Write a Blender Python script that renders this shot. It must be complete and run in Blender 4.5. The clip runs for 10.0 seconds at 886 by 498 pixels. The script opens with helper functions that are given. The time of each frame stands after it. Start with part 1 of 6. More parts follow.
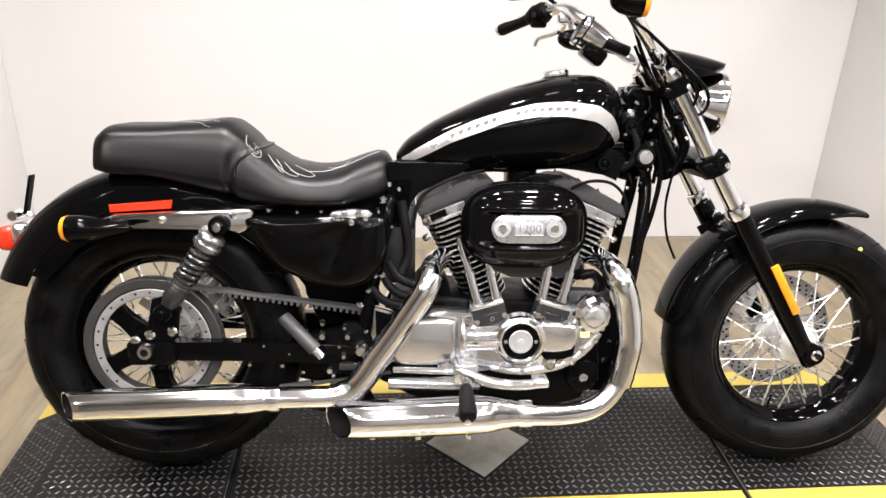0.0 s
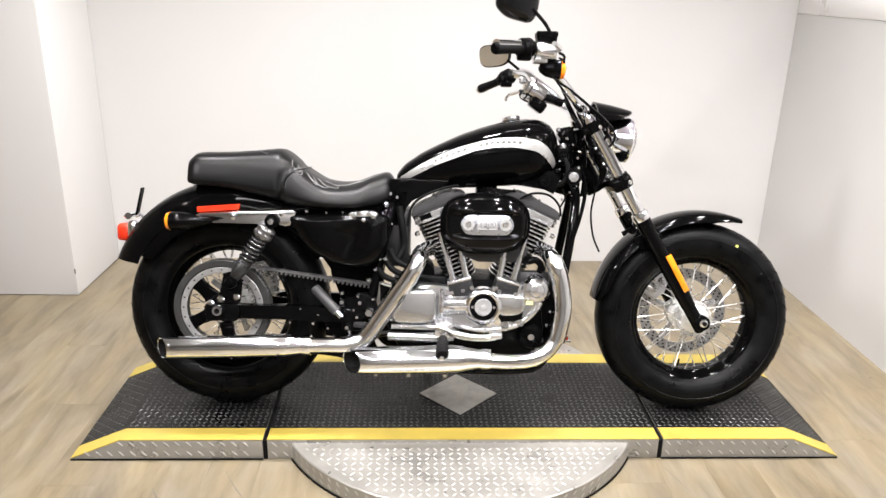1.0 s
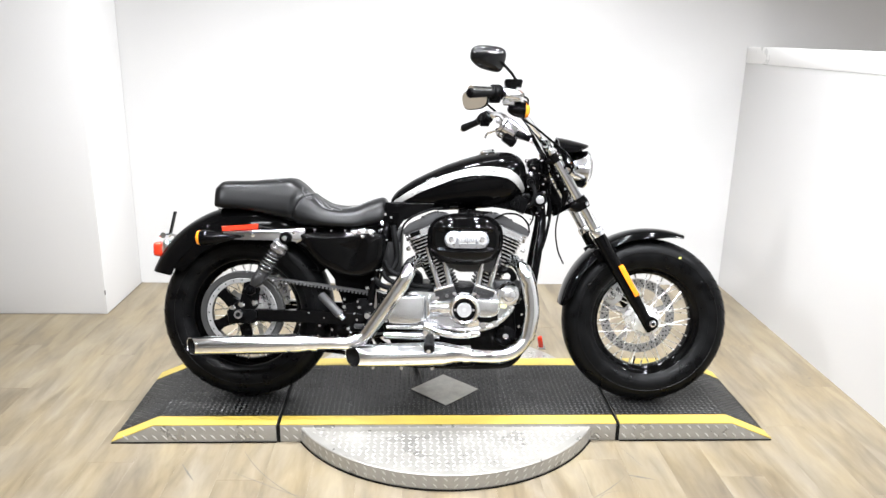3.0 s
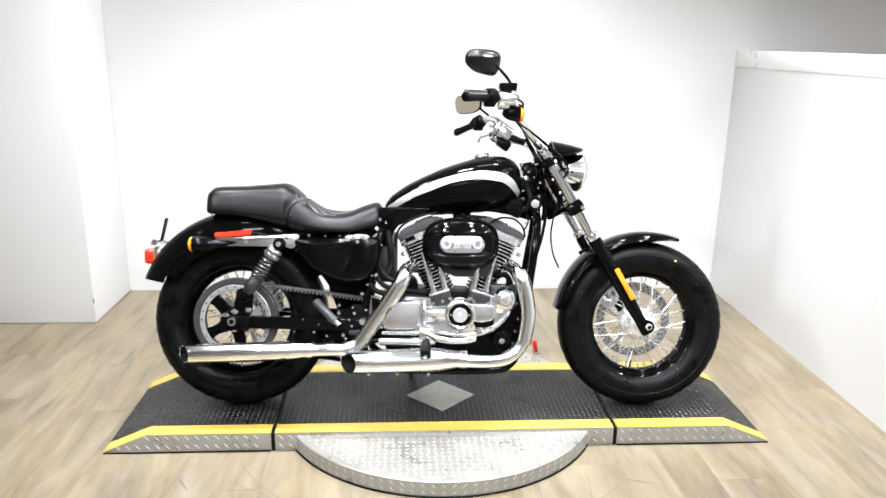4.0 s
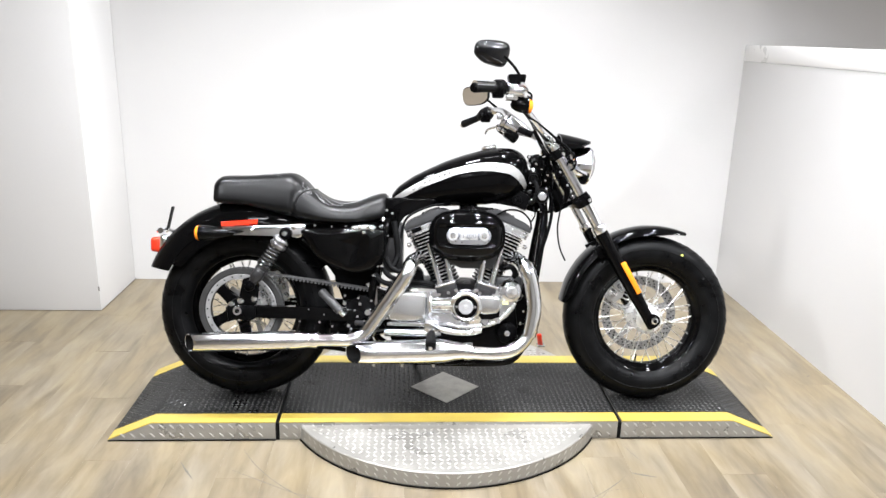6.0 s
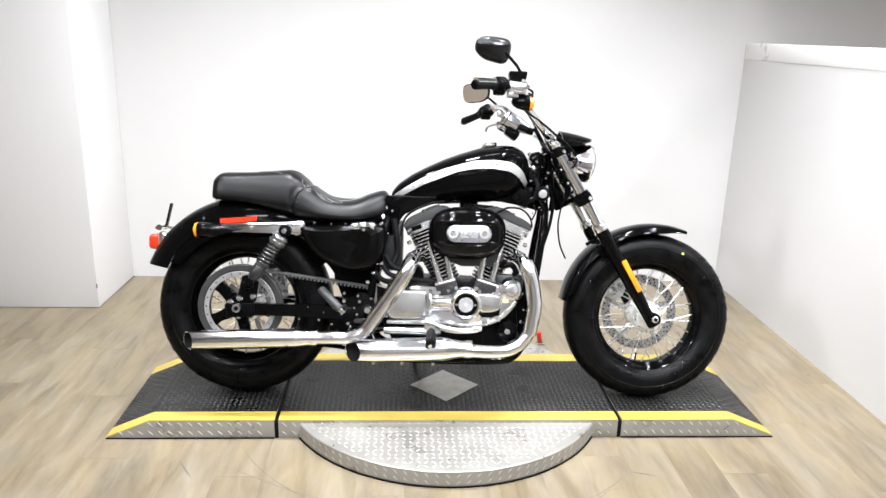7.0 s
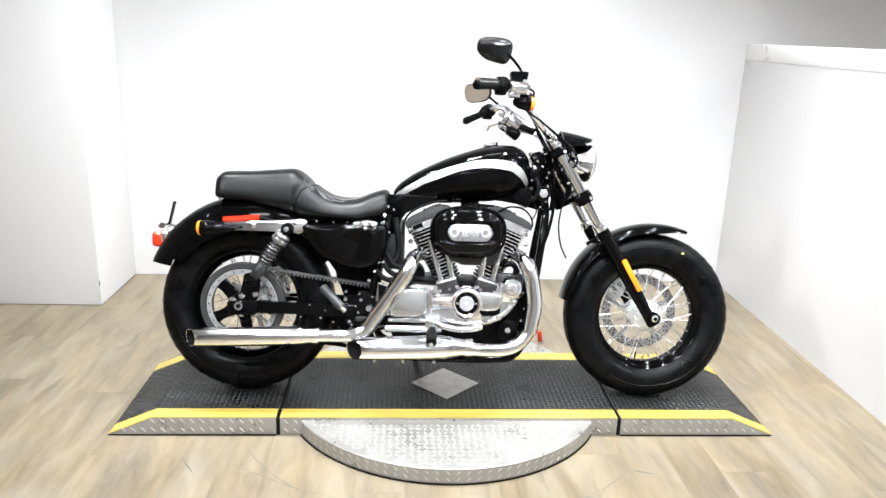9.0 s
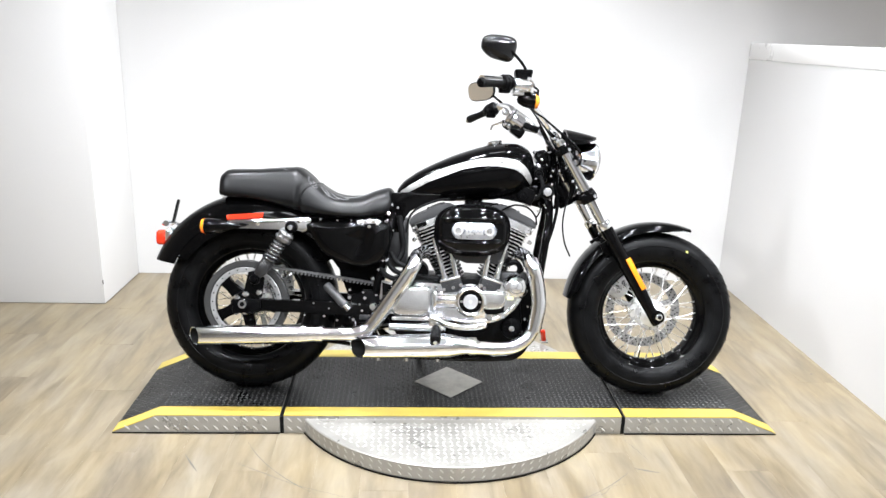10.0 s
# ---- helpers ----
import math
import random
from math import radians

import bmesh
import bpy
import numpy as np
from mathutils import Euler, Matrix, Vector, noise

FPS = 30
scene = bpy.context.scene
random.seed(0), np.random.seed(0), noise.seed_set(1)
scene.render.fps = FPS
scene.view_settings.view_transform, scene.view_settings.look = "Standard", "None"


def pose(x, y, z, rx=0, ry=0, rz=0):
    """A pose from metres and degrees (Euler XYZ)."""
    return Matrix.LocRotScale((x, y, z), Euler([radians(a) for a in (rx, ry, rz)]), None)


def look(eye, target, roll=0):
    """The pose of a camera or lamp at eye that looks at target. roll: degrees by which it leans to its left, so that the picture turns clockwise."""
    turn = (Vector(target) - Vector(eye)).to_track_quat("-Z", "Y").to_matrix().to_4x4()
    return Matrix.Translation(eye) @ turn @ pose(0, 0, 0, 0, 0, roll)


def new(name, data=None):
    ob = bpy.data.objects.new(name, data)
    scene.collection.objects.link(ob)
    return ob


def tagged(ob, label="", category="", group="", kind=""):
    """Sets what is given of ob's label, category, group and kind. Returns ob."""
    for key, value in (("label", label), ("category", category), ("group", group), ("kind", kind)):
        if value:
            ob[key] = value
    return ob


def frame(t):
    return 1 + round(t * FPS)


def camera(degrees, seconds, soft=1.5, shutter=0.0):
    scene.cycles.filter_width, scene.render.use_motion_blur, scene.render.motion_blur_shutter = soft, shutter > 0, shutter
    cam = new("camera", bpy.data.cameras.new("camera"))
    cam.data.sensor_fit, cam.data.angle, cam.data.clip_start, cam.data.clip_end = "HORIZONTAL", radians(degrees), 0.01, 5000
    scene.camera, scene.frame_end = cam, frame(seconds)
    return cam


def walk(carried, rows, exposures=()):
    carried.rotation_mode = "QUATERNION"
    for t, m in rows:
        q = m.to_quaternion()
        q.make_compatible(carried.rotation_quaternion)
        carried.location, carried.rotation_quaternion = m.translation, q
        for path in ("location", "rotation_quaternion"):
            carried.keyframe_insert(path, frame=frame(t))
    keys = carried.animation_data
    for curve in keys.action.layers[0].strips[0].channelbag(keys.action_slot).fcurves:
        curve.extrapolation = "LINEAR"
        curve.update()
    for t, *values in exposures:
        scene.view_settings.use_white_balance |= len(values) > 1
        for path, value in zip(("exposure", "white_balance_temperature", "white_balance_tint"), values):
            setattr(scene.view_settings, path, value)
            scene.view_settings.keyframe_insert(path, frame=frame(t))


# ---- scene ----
cam = camera(61.1, 10.0, soft=1.5)
PATH = [
    (0, (-0.148, 0.118, 1.307), (0.022, 1.939, 0.496), 1.8),
    (0.3, (-0.159, -0.111, 1.339), (0.010, 1.743, 0.578), 2.0),
    (0.5, (-0.118, -0.247, 1.349), (0.012, 1.624, 0.653), 2.0),
    (0.7, (-0.103, -0.389, 1.353), (-0.008, 1.489, 0.640), 1.8),
    (1, (-0.064, -0.575, 1.387), (0.023, 1.308, 0.722), 1.4),
    (1.2, (-0.079, -0.704, 1.371), (0.043, 1.185, 0.770), 1.0),
    (1.5, (-0.097, -0.881, 1.388), (-0.006, 1.016, 0.76), 1.1),
    (1.7, (-0.111, -0.969, 1.382), (-0.012, 0.930, 0.791), 1.1),
    (2, (-0.103, -1.024, 1.408), (-0.035, 0.877, 0.792), 1.3),
    (2.2, (-0.110, -1.013, 1.398), (-0.013, 0.890, 0.782), 0.7),
    (2.5, (-0.076, -1.01, 1.413), (0.005, 0.898, 0.819), 0.8),
    (2.7, (-0.032, -1.011, 1.413), (0.046, 0.906, 0.845), 1.0),
    (4, (-0.066, -0.992, 1.404), (0.057, 0.931, 0.869), 0.9),
    (4.5, (-0.073, -0.99, 1.406), (0.039, 0.928, 0.852), 0.7),
    (5, (-0.072, -0.991, 1.395), (0.043, 0.928, 0.844), 0.8),
    (5.5, (-0.074, -0.992, 1.399), (0.036, 0.927, 0.848), 1.3),
    (7, (-0.085, -0.977, 1.393), (0.036, 0.939, 0.835), 1.7),
    (7.5, (-0.087, -0.978, 1.391), (0.034, 0.939, 0.834), 1.7),
    (8, (-0.082, -0.989, 1.385), (0.041, 0.928, 0.828), 1.7),
    (8.5, (-0.08, -0.992, 1.39), (0.037, 0.925, 0.832), 1.7),
    (9, (-0.086, -0.993, 1.396), (0.032, 0.923, 0.836), 1.9),
    (9.5, (-0.089, -0.992, 1.387), (0.026, 0.924, 0.824), 1.7),
    (10, (-0.093, -0.993, 1.386), (0.02, 0.924, 0.828), 1.9),
]
EXPOSURE = [(0.0, -1.05, 6920, 16), (0.5, -1.07, 6870, 15), (1.0, -1.09, 6820, 14), (1.5, -0.97, 6720, 13), (2.0, -0.92, 6590, 12), (2.5, -0.83, 6440, 11), (4.0, -0.77, 6340, 10), (5.0, -0.86, 6340, 10), (5.5, -0.93, 6390, 11), (7.0, -0.91, 6390, 11), (8.0, -0.8, 6290, 10), (9.0, -0.75, 6290, 10), (10.0, -0.77, 6290, 10)]
walk(cam, [(t, look(eye, target, roll)) for t, eye, target, roll in PATH], EXPOSURE)

# ---- light ----
world = bpy.data.worlds.new("world")
scene.world = world
world.use_nodes = True
world.node_tree.nodes["Background"].inputs[0].default_value = (0.9, 0.95, 1.0, 1)
world.node_tree.nodes["Background"].inputs[1].default_value = 0.1


def ceiling_lamp(name, eye, target, size_x, size_y, watts, colour=(0.965, 0.98, 1.0), spread=180):
    data = bpy.data.lights.new(name, "AREA")
    data.shape, data.size, data.size_y, data.energy, data.color = "RECTANGLE", size_x, size_y, watts, colour
    data.spread = radians(spread)
    ob = new(name, data)
    ob.matrix_world = look(eye, target)
    return ob


for lamp_x, share in ((-1.35, 0.76), (-0.4, 1.05), (0.6, 1.05), (1.5, 1.0)):
    for lamp_y, ahead, watts, spread, size_x, size_y in ((-3.3, -0.2, 20, 150, 0.7, 0.06), (-2.2, 0.9, 24, 170, 0.7, 0.06), (-0.7, 1.0, 28, 120, 0.14, 0.12), (0.5, 1.0, 26, 100, 0.14, 0.12), (1.9, 0.12, 36, 92, 0.22, 0.10)):
        ceiling_lamp("ceiling_light", (lamp_x, lamp_y, 2.95), (lamp_x * 0.9, lamp_y + ahead, 0.2), size_x, size_y, watts * share, spread=spread)
ceiling_lamp("ceiling_light", (3.5, 1.3, 2.95), (3.3, 1.9, 0), 0.34, 0.12, 30, colour=(1.0, 0.90, 0.78))
# Unseen lamps: one for the partition's hot spot, three added to fill the walls
ceiling_lamp("added_wall_light", (0.5, 0.1, 2.9), (1.86, 1.85, 0.95), 0.12, 0.12, 14, spread=50)
ceiling_lamp("added_wall_light", (2.9, 0.2, 2.9), (-1.5, 2.9, 0.9), 0.16, 0.16, 42, spread=75)
ceiling_lamp("added_wall_light", (3.0, 2.0, 2.9), (-1.6, 2.6, 1.2), 0.16, 0.16, 34, spread=50)
ceiling_lamp("added_wall_light", (-2.9, -0.4, 2.9), (1.8, 2.2, 0.7), 0.16, 0.16, 32, spread=75)
ceiling_lamp("ceiling_light", (0.1, 2.0, 2.95), (0.1, 2.02, 0), 0.34, 0.12, 9)

# ---- materials ----


def surface(name, colour, rough=0.5, metal=0.0, coat=0.0, vary=0.15, scale=12.0, rough_vary=0.1, bump=0.0, bump_scale=300.0, second=None, **more):
    """A plain surface with stains at a large scale, grain at a small one, and fine relief."""
    m = bpy.data.materials.new(name)
    m.use_nodes = True
    t = m.node_tree
    b = t.nodes["Principled BSDF"]
    b.inputs["Metallic"].default_value = metal
    b.inputs["Coat Weight"].default_value = coat
    b.inputs["Coat Roughness"].default_value = 0.03
    for key, value in more.items():
        b.inputs[key.replace("_", " ")].default_value = value
    co = t.nodes.new("ShaderNodeTexCoord")
    big, fine = t.nodes.new("ShaderNodeTexNoise"), t.nodes.new("ShaderNodeTexNoise")
    big.inputs["Scale"].default_value, big.inputs["Detail"].default_value = scale, 4
    fine.inputs["Scale"].default_value, fine.inputs["Detail"].default_value = bump_scale, 3
    for n in (big, fine):
        t.links.new(co.outputs["Object"], n.inputs["Vector"])
    ramp = t.nodes.new("ShaderNodeMix")
    ramp.data_type = "RGBA"
    low = second if second else [c * (1 - vary) for c in colour]
    ramp.inputs["A"].default_value, ramp.inputs["B"].default_value = (*low, 1), (*[min(1, c * (1 + vary * 0.6)) for c in colour], 1)
    add = t.nodes.new("ShaderNodeMath")
    add.operation = "MULTIPLY_ADD"
    t.links.new(fine.outputs["Fac"], add.inputs[0])
    add.inputs[1].default_value = 0.35
    shift = t.nodes.new("ShaderNodeMapRange")
    shift.inputs["From Min"].default_value, shift.inputs["From Max"].default_value = 0.3, 0.7
    shift.inputs["To Max"].default_value = 0.65
    t.links.new(big.outputs["Fac"], shift.inputs["Value"])
    t.links.new(shift.outputs["Result"], add.inputs[2])
    t.links.new(add.outputs[0], ramp.inputs["Factor"])
    t.links.new(ramp.outputs["Result"], b.inputs["Base Color"])
    r = t.nodes.new("ShaderNodeMapRange")
    r.inputs["To Min"].default_value, r.inputs["To Max"].default_value = max(0.0, rough - rough_vary), min(1.0, rough + rough_vary)
    r.inputs["From Min"].default_value, r.inputs["From Max"].default_value = 0.3, 0.7
    t.links.new(big.outputs["Fac"], r.inputs["Value"])
    t.links.new(r.outputs["Result"], b.inputs["Roughness"])
    if bump:
        n = t.nodes.new("ShaderNodeBump")
        n.inputs["Strength"].default_value, n.inputs["Distance"].default_value = bump, 0.002
        t.links.new(fine.outputs["Fac"], n.inputs["Height"])
        t.links.new(n.outputs["Normal"], b.inputs["Normal"])
    return m


def plank_surface():
    """Pale oak vinyl: streaks along the plank, a tone of its own for each plank."""
    m = bpy.data.materials.new("oak_vinyl")
    m.use_nodes = True
    t = m.node_tree
    b = t.nodes["Principled BSDF"]
    info = t.nodes.new("ShaderNodeObjectInfo")
    jump = t.nodes.new("ShaderNodeVectorMath")
    jump.operation = "MULTIPLY_ADD"
    jump.inputs[1].default_value = (0.35, 0.55, 0.2)
    place = t.nodes.new("ShaderNodeNewGeometry")
    t.links.new(info.outputs["Random"], jump.inputs[0])
    t.links.new(place.outputs["Position"], jump.inputs[2])
    stretch = t.nodes.new("ShaderNodeMapping")
    stretch.inputs["Scale"].default_value = (12.0, 2.2, 8.0)
    t.links.new(jump.outputs[0], stretch.inputs["Vector"])
    streak, grain, cloud = (t.nodes.new("ShaderNodeTexNoise") for _ in range(3))
    streak.inputs["Scale"].default_value, streak.inputs["Detail"].default_value, streak.inputs["Distortion"].default_value = 1.0, 5, 0.8
    grain.inputs["Scale"].default_value, grain.inputs["Detail"].default_value, grain.inputs["Distortion"].default_value = 5.0, 5, 0.6
    cloud.inputs["Scale"].default_value = 4.0
    t.links.new(stretch.outputs[0], streak.inputs["Vector"])
    t.links.new(stretch.outputs[0], grain.inputs["Vector"])
    squash = t.nodes.new("ShaderNodeMapping")
    squash.inputs["Scale"].default_value = (2.2, 0.9, 1.0)
    t.links.new(place.outputs["Position"], squash.inputs["Vector"])
    t.links.new(squash.outputs[0], cloud.inputs["Vector"])
    cloud.inputs["Detail"].default_value = 4
    ramp = t.nodes.new("ShaderNodeValToRGB")
    e = ramp.color_ramp.elements
    e[0].position, e[0].color = 0.42, (0.097, 0.078, 0.054, 1)
    e[1].position, e[1].color = 0.92, (0.233, 0.205, 0.158, 1)
    mid = e.new(0.64)
    mid.color = (0.164, 0.136, 0.096, 1)
    mix = t.nodes.new("ShaderNodeMath")
    mix.operation = "MULTIPLY_ADD"
    mix.inputs[1].default_value = 0.22
    t.links.new(grain.outputs["Fac"], mix.inputs[0])
    tone = t.nodes.new("ShaderNodeMath")
    tone.operation = "MULTIPLY_ADD"
    tone.inputs[1].default_value = 0.86
    t.links.new(streak.outputs["Fac"], tone.inputs[0])
    own = t.nodes.new("ShaderNodeMapRange")
    own.inputs["To Min"].default_value, own.inputs["To Max"].default_value = 0.10, 0.125
    t.links.new(info.outputs["Random"], own.inputs["Value"])
    t.links.new(own.outputs["Result"], tone.inputs[2])
    t.links.new(tone.outputs[0], mix.inputs[2])
    t.links.new(mix.outputs[0], ramp.inputs["Fac"])
    tint = t.nodes.new("ShaderNodeMix")
    tint.data_type, tint.blend_type = "RGBA", "MULTIPLY"
    tint.inputs["Factor"].default_value = 1.0
    hue = t.nodes.new("ShaderNodeMix")
    hue.data_type = "RGBA"
    hue.inputs["A"].default_value, hue.inputs["B"].default_value = (1.05, 1.0, 0.85, 1), (0.99, 0.99, 0.98, 1)
    spread = t.nodes.new("ShaderNodeMapRange")
    spread.inputs["From Min"].default_value, spread.inputs["From Max"].default_value = 0.35, 0.65
    t.links.new(cloud.outputs["Fac"], spread.inputs["Value"])
    t.links.new(spread.outputs["Result"], hue.inputs["Factor"])
    t.links.new(ramp.outputs["Color"], tint.inputs["A"])
    t.links.new(hue.outputs["Result"], tint.inputs["B"])
    t.links.new(tint.outputs["Result"], b.inputs["Base Color"])
    r = t.nodes.new("ShaderNodeMapRange")
    r.inputs["To Min"].default_value, r.inputs["To Max"].default_value = 0.28, 0.5
    t.links.new(cloud.outputs["Fac"], r.inputs["Value"])
    t.links.new(r.outputs["Result"], b.inputs["Roughness"])
    n = t.nodes.new("ShaderNodeBump")
    n.inputs["Strength"].default_value, n.inputs["Distance"].default_value = 0.15, 0.001
    t.links.new(grain.outputs["Fac"], n.inputs["Height"])
    t.links.new(n.outputs["Normal"], b.inputs["Normal"])
    return m


OAK = plank_surface()
WALL = surface("white_wall_paint", (0.51, 0.503, 0.495), 0.55, vary=0.075, scale=0.8, bump=0.12, bump_scale=220)
CEIL = surface("grey_ceiling_tiles", (0.42, 0.42, 0.42), 0.8, vary=0.05, scale=2)
# Tones of the unseen walls, set by what the bike should reflect
DIM = surface("unseen_grey_wall", (0.60, 0.59, 0.575), 0.7, vary=0.1, scale=2)
TAN = surface("unseen_tan_wall", (0.60, 0.52, 0.41), 0.7, vary=0.1, scale=2)
TRIM = surface("white_trim_paint", (0.76, 0.75, 0.74), 0.35, vary=0.03, scale=3)
DECK = surface("black_tread_coating", (0.0055, 0.0055, 0.0056), 0.36, vary=0.5, scale=7, bump=0.3, bump_scale=500, Specular_IOR_Level=0.22)
# Worn grey of the treads, lifted so the colour also holds their highlights
DECK_WORN_LIT = surface("worn_highlit_tread_coating", (0.080, 0.080, 0.078), 0.34, metal=0.3, vary=0.5, scale=9)
YELLOW = surface("yellow_floor_paint", (0.385, 0.290, 0.055), 0.42, vary=0.16, scale=14, bump=0.2, bump_scale=260)
ALU = surface("bright_tread_aluminium", (0.30, 0.29, 0.267), 0.34, metal=0.45, vary=0.2, scale=11, rough_vary=0.12, bump=0.15, bump_scale=180)
ALU_MARK = surface("tread_mark_aluminium", (0.43, 0.417, 0.39), 0.36, metal=0.4, vary=0.1)
INLAY = surface("scuffed_inlay_aluminium", (0.42, 0.41, 0.38), 0.42, metal=0.7, vary=0.35, scale=25, bump=0.2, bump_scale=150)
# Rubber black, also used to paint shade in gaps and along the floor
SEAL_SHADE = surface("black_rubber_and_shade", (0.004, 0.004, 0.004), 0.7, Specular_IOR_Level=0.1)

# ---- mesh helpers ----


def part(name, bm, material, parent=None, label="", turn=None, sharp=38):
    """Links a bmesh as one mesh object under a thing or a part."""
    bmesh.ops.recalc_face_normals(bm, faces=bm.faces)
    me = bpy.data.meshes.new(name)
    bm.to_mesh(me)
    bm.free()
    me.polygons.foreach_set("use_smooth", [True] * len(me.polygons))
    me.set_sharp_from_angle(angle=radians(sharp))
    for m in material if isinstance(material, (list, tuple)) else [material]:
        me.materials.append(m)
    ob = new(name, me)
    ob.parent = parent
    if turn is not None:
        ob.matrix_basis = turn
    if label:
        ob["label"] = label
    return ob


def again(ob, turn):
    """The same piece once more, on the same mesh."""
    c = ob.copy()
    scene.collection.objects.link(c)
    c.matrix_basis = turn
    return c


def box(x0, x1, y0, y1, z0, z1, bevel=0.0, segs=2, turn=None, bm=None):
    bm = bm or bmesh.new()
    made = bmesh.ops.create_cube(bm, size=1, matrix=Matrix.LocRotScale(((x0 + x1) / 2, (y0 + y1) / 2, (z0 + z1) / 2), None, (abs(x1 - x0), abs(y1 - y0), abs(z1 - z0))))
    if bevel:
        edges = list({e for v in made["verts"] for e in v.link_edges})
        made = bmesh.ops.bevel(bm, geom=edges, offset=bevel, segments=segs, profile=0.5, affect="EDGES")
    if turn is not None:
        bmesh.ops.transform(bm, matrix=turn, verts=list({v for f in made["faces"] for v in f.verts}) if bevel else made["verts"])
    return bm


def prism(outline, y0, y1, bevel=0.0, segs=2, bm=None):
    """A plate with an outline in x and z, from y0 to y1."""
    bm = bm or bmesh.new()
    a = [bm.verts.new((x, y0, z)) for x, z in outline]
    b = [bm.verts.new((x, y1, z)) for x, z in outline]
    bm.faces.new(a)
    bm.faces.new(b[::-1])
    n = len(a)
    for i in range(n):
        bm.faces.new((a[i], b[i], b[(i + 1) % n], a[(i + 1) % n]))
    if bevel:
        rim = [e for e in bm.edges if abs(e.verts[0].co.y - e.verts[1].co.y) < 1e-6 and e.verts[0] in set(a + b)]
        bmesh.ops.bevel(bm, geom=rim, offset=bevel, segments=segs, profile=0.5, affect="EDGES")
    return bm


def smooth_line(points, steps=6, closed=False):
    """A Catmull-Rom line through the points."""
    p = [Vector(q) for q in points]
    n = len(p)
    out = []
    for i in range(n if closed else n - 1):
        if closed:
            a, b, c, d = p[i - 1], p[i], p[(i + 1) % n], p[(i + 2) % n]
        else:
            a, b, c, d = p[max(i - 1, 0)], p[i], p[i + 1], p[min(i + 2, n - 1)]
        for k in range(steps):
            t = k / steps
            out.append(0.5 * ((2 * b) + (c - a) * t + (2 * a - 5 * b + 4 * c - d) * t * t + (3 * b - a - 3 * c + d) * t ** 3))
    if not closed:
        out.append(p[-1].copy())
    return out


def at(curve, x):
    """The value at x of a line given by (x, value) pairs."""
    return float(np.interp(x, [c[0] for c in curve], [c[1] for c in curve]))


def tube(points, radius, segs=12, steps=6, caps=True, smooth=True, bm=None):
    """A round tube along a line; the radius is one number or one for each point."""
    bm = bm or bmesh.new()
    radii = radius if isinstance(radius, (list, tuple)) else [radius] * len(points)
    if smooth:
        line = smooth_line([(*p, ) for p in points], steps)
        rr = []
        for i in range(len(radii) - 1):
            rr += [radii[i] + (radii[i + 1] - radii[i]) * k / steps for k in range(steps)]
        rr.append(radii[-1])
    else:
        line, rr = [Vector(p) for p in points], list(radii)
    rings, up = [], None
    for i, p in enumerate(line):
        way = (line[min(i + 1, len(line) - 1)] - line[max(i - 1, 0)])
        way = way.normalized() if way.length > 1e-9 else Vector((1, 0, 0))
        if up is None:
            up = way.orthogonal().normalized()
        up = (up - way * up.dot(way))
        up = up.normalized() if up.length > 1e-6 else way.orthogonal().normalized()
        side = way.cross(up)
        rings.append([bm.verts.new(p + rr[i] * (math.cos(a) * up + math.sin(a) * side)) for a in (2 * math.pi * k / segs for k in range(segs))])
    for r, s in zip(rings, rings[1:]):
        for k in range(segs):
            bm.faces.new((r[k], r[(k + 1) % segs], s[(k + 1) % segs], s[k]))
    if caps:
        bm.faces.new(rings[0][::-1])
        bm.faces.new(rings[-1])
    return bm


def lathe(profile, centre=(0, 0, 0), axis=(0, 1, 0), segs=32, closed=False, bm=None):
    """A body of revolution: (radius, height) pairs turned about an axis."""
    bm = bm or bmesh.new()
    m = Matrix.Translation(centre) @ Vector(axis).to_track_quat("Z", "Y").to_matrix().to_4x4()
    rings = []
    for r, h in profile:
        if r < 1e-6:
            rings.append([bm.verts.new(m @ Vector((0, 0, h)))])
        else:
            rings.append([bm.verts.new(m @ Vector((r * math.cos(a), r * math.sin(a), h))) for a in (2 * math.pi * k / segs for k in range(segs))])
    pairs = list(zip(rings, rings[1:])) + ([(rings[-1], rings[0])] if closed else [])
    for r, s in pairs:
        for k in range(segs):
            j = (k + 1) % segs
            if len(r) == 1 and len(s) == 1:
                break
            if len(r) == 1:
                bm.faces.new((r[0], s[j], s[k]))
            elif len(s) == 1:
                bm.faces.new((r[k], r[j], s[0]))
            else:
                bm.faces.new((r[k], r[j], s[j], s[k]))
    if not closed:
        for r in (rings[0], rings[-1]):
            if len(r) > 1:
                bm.faces.new(r)
    return bm


def loft(rings, caps=True, bm=None):
    """Skins closed rings of equal count."""
    bm = bm or bmesh.new()
    v = [[bm.verts.new(p) for p in r] for r in rings]
    n = len(v[0])
    for r, s in zip(v, v[1:]):
        for k in range(n):
            bm.faces.new((r[k], r[(k + 1) % n], s[(k + 1) % n], s[k]))
    if caps:
        bm.faces.new(v[0][::-1])
        bm.faces.new(v[-1])
    return bm


def thing(name, label, category, m=None, group=""):
    e = new(name)
    e.empty_display_size = 0.1
    if m is not None:
        e.matrix_basis = m
    return tagged(e, label, category, group)


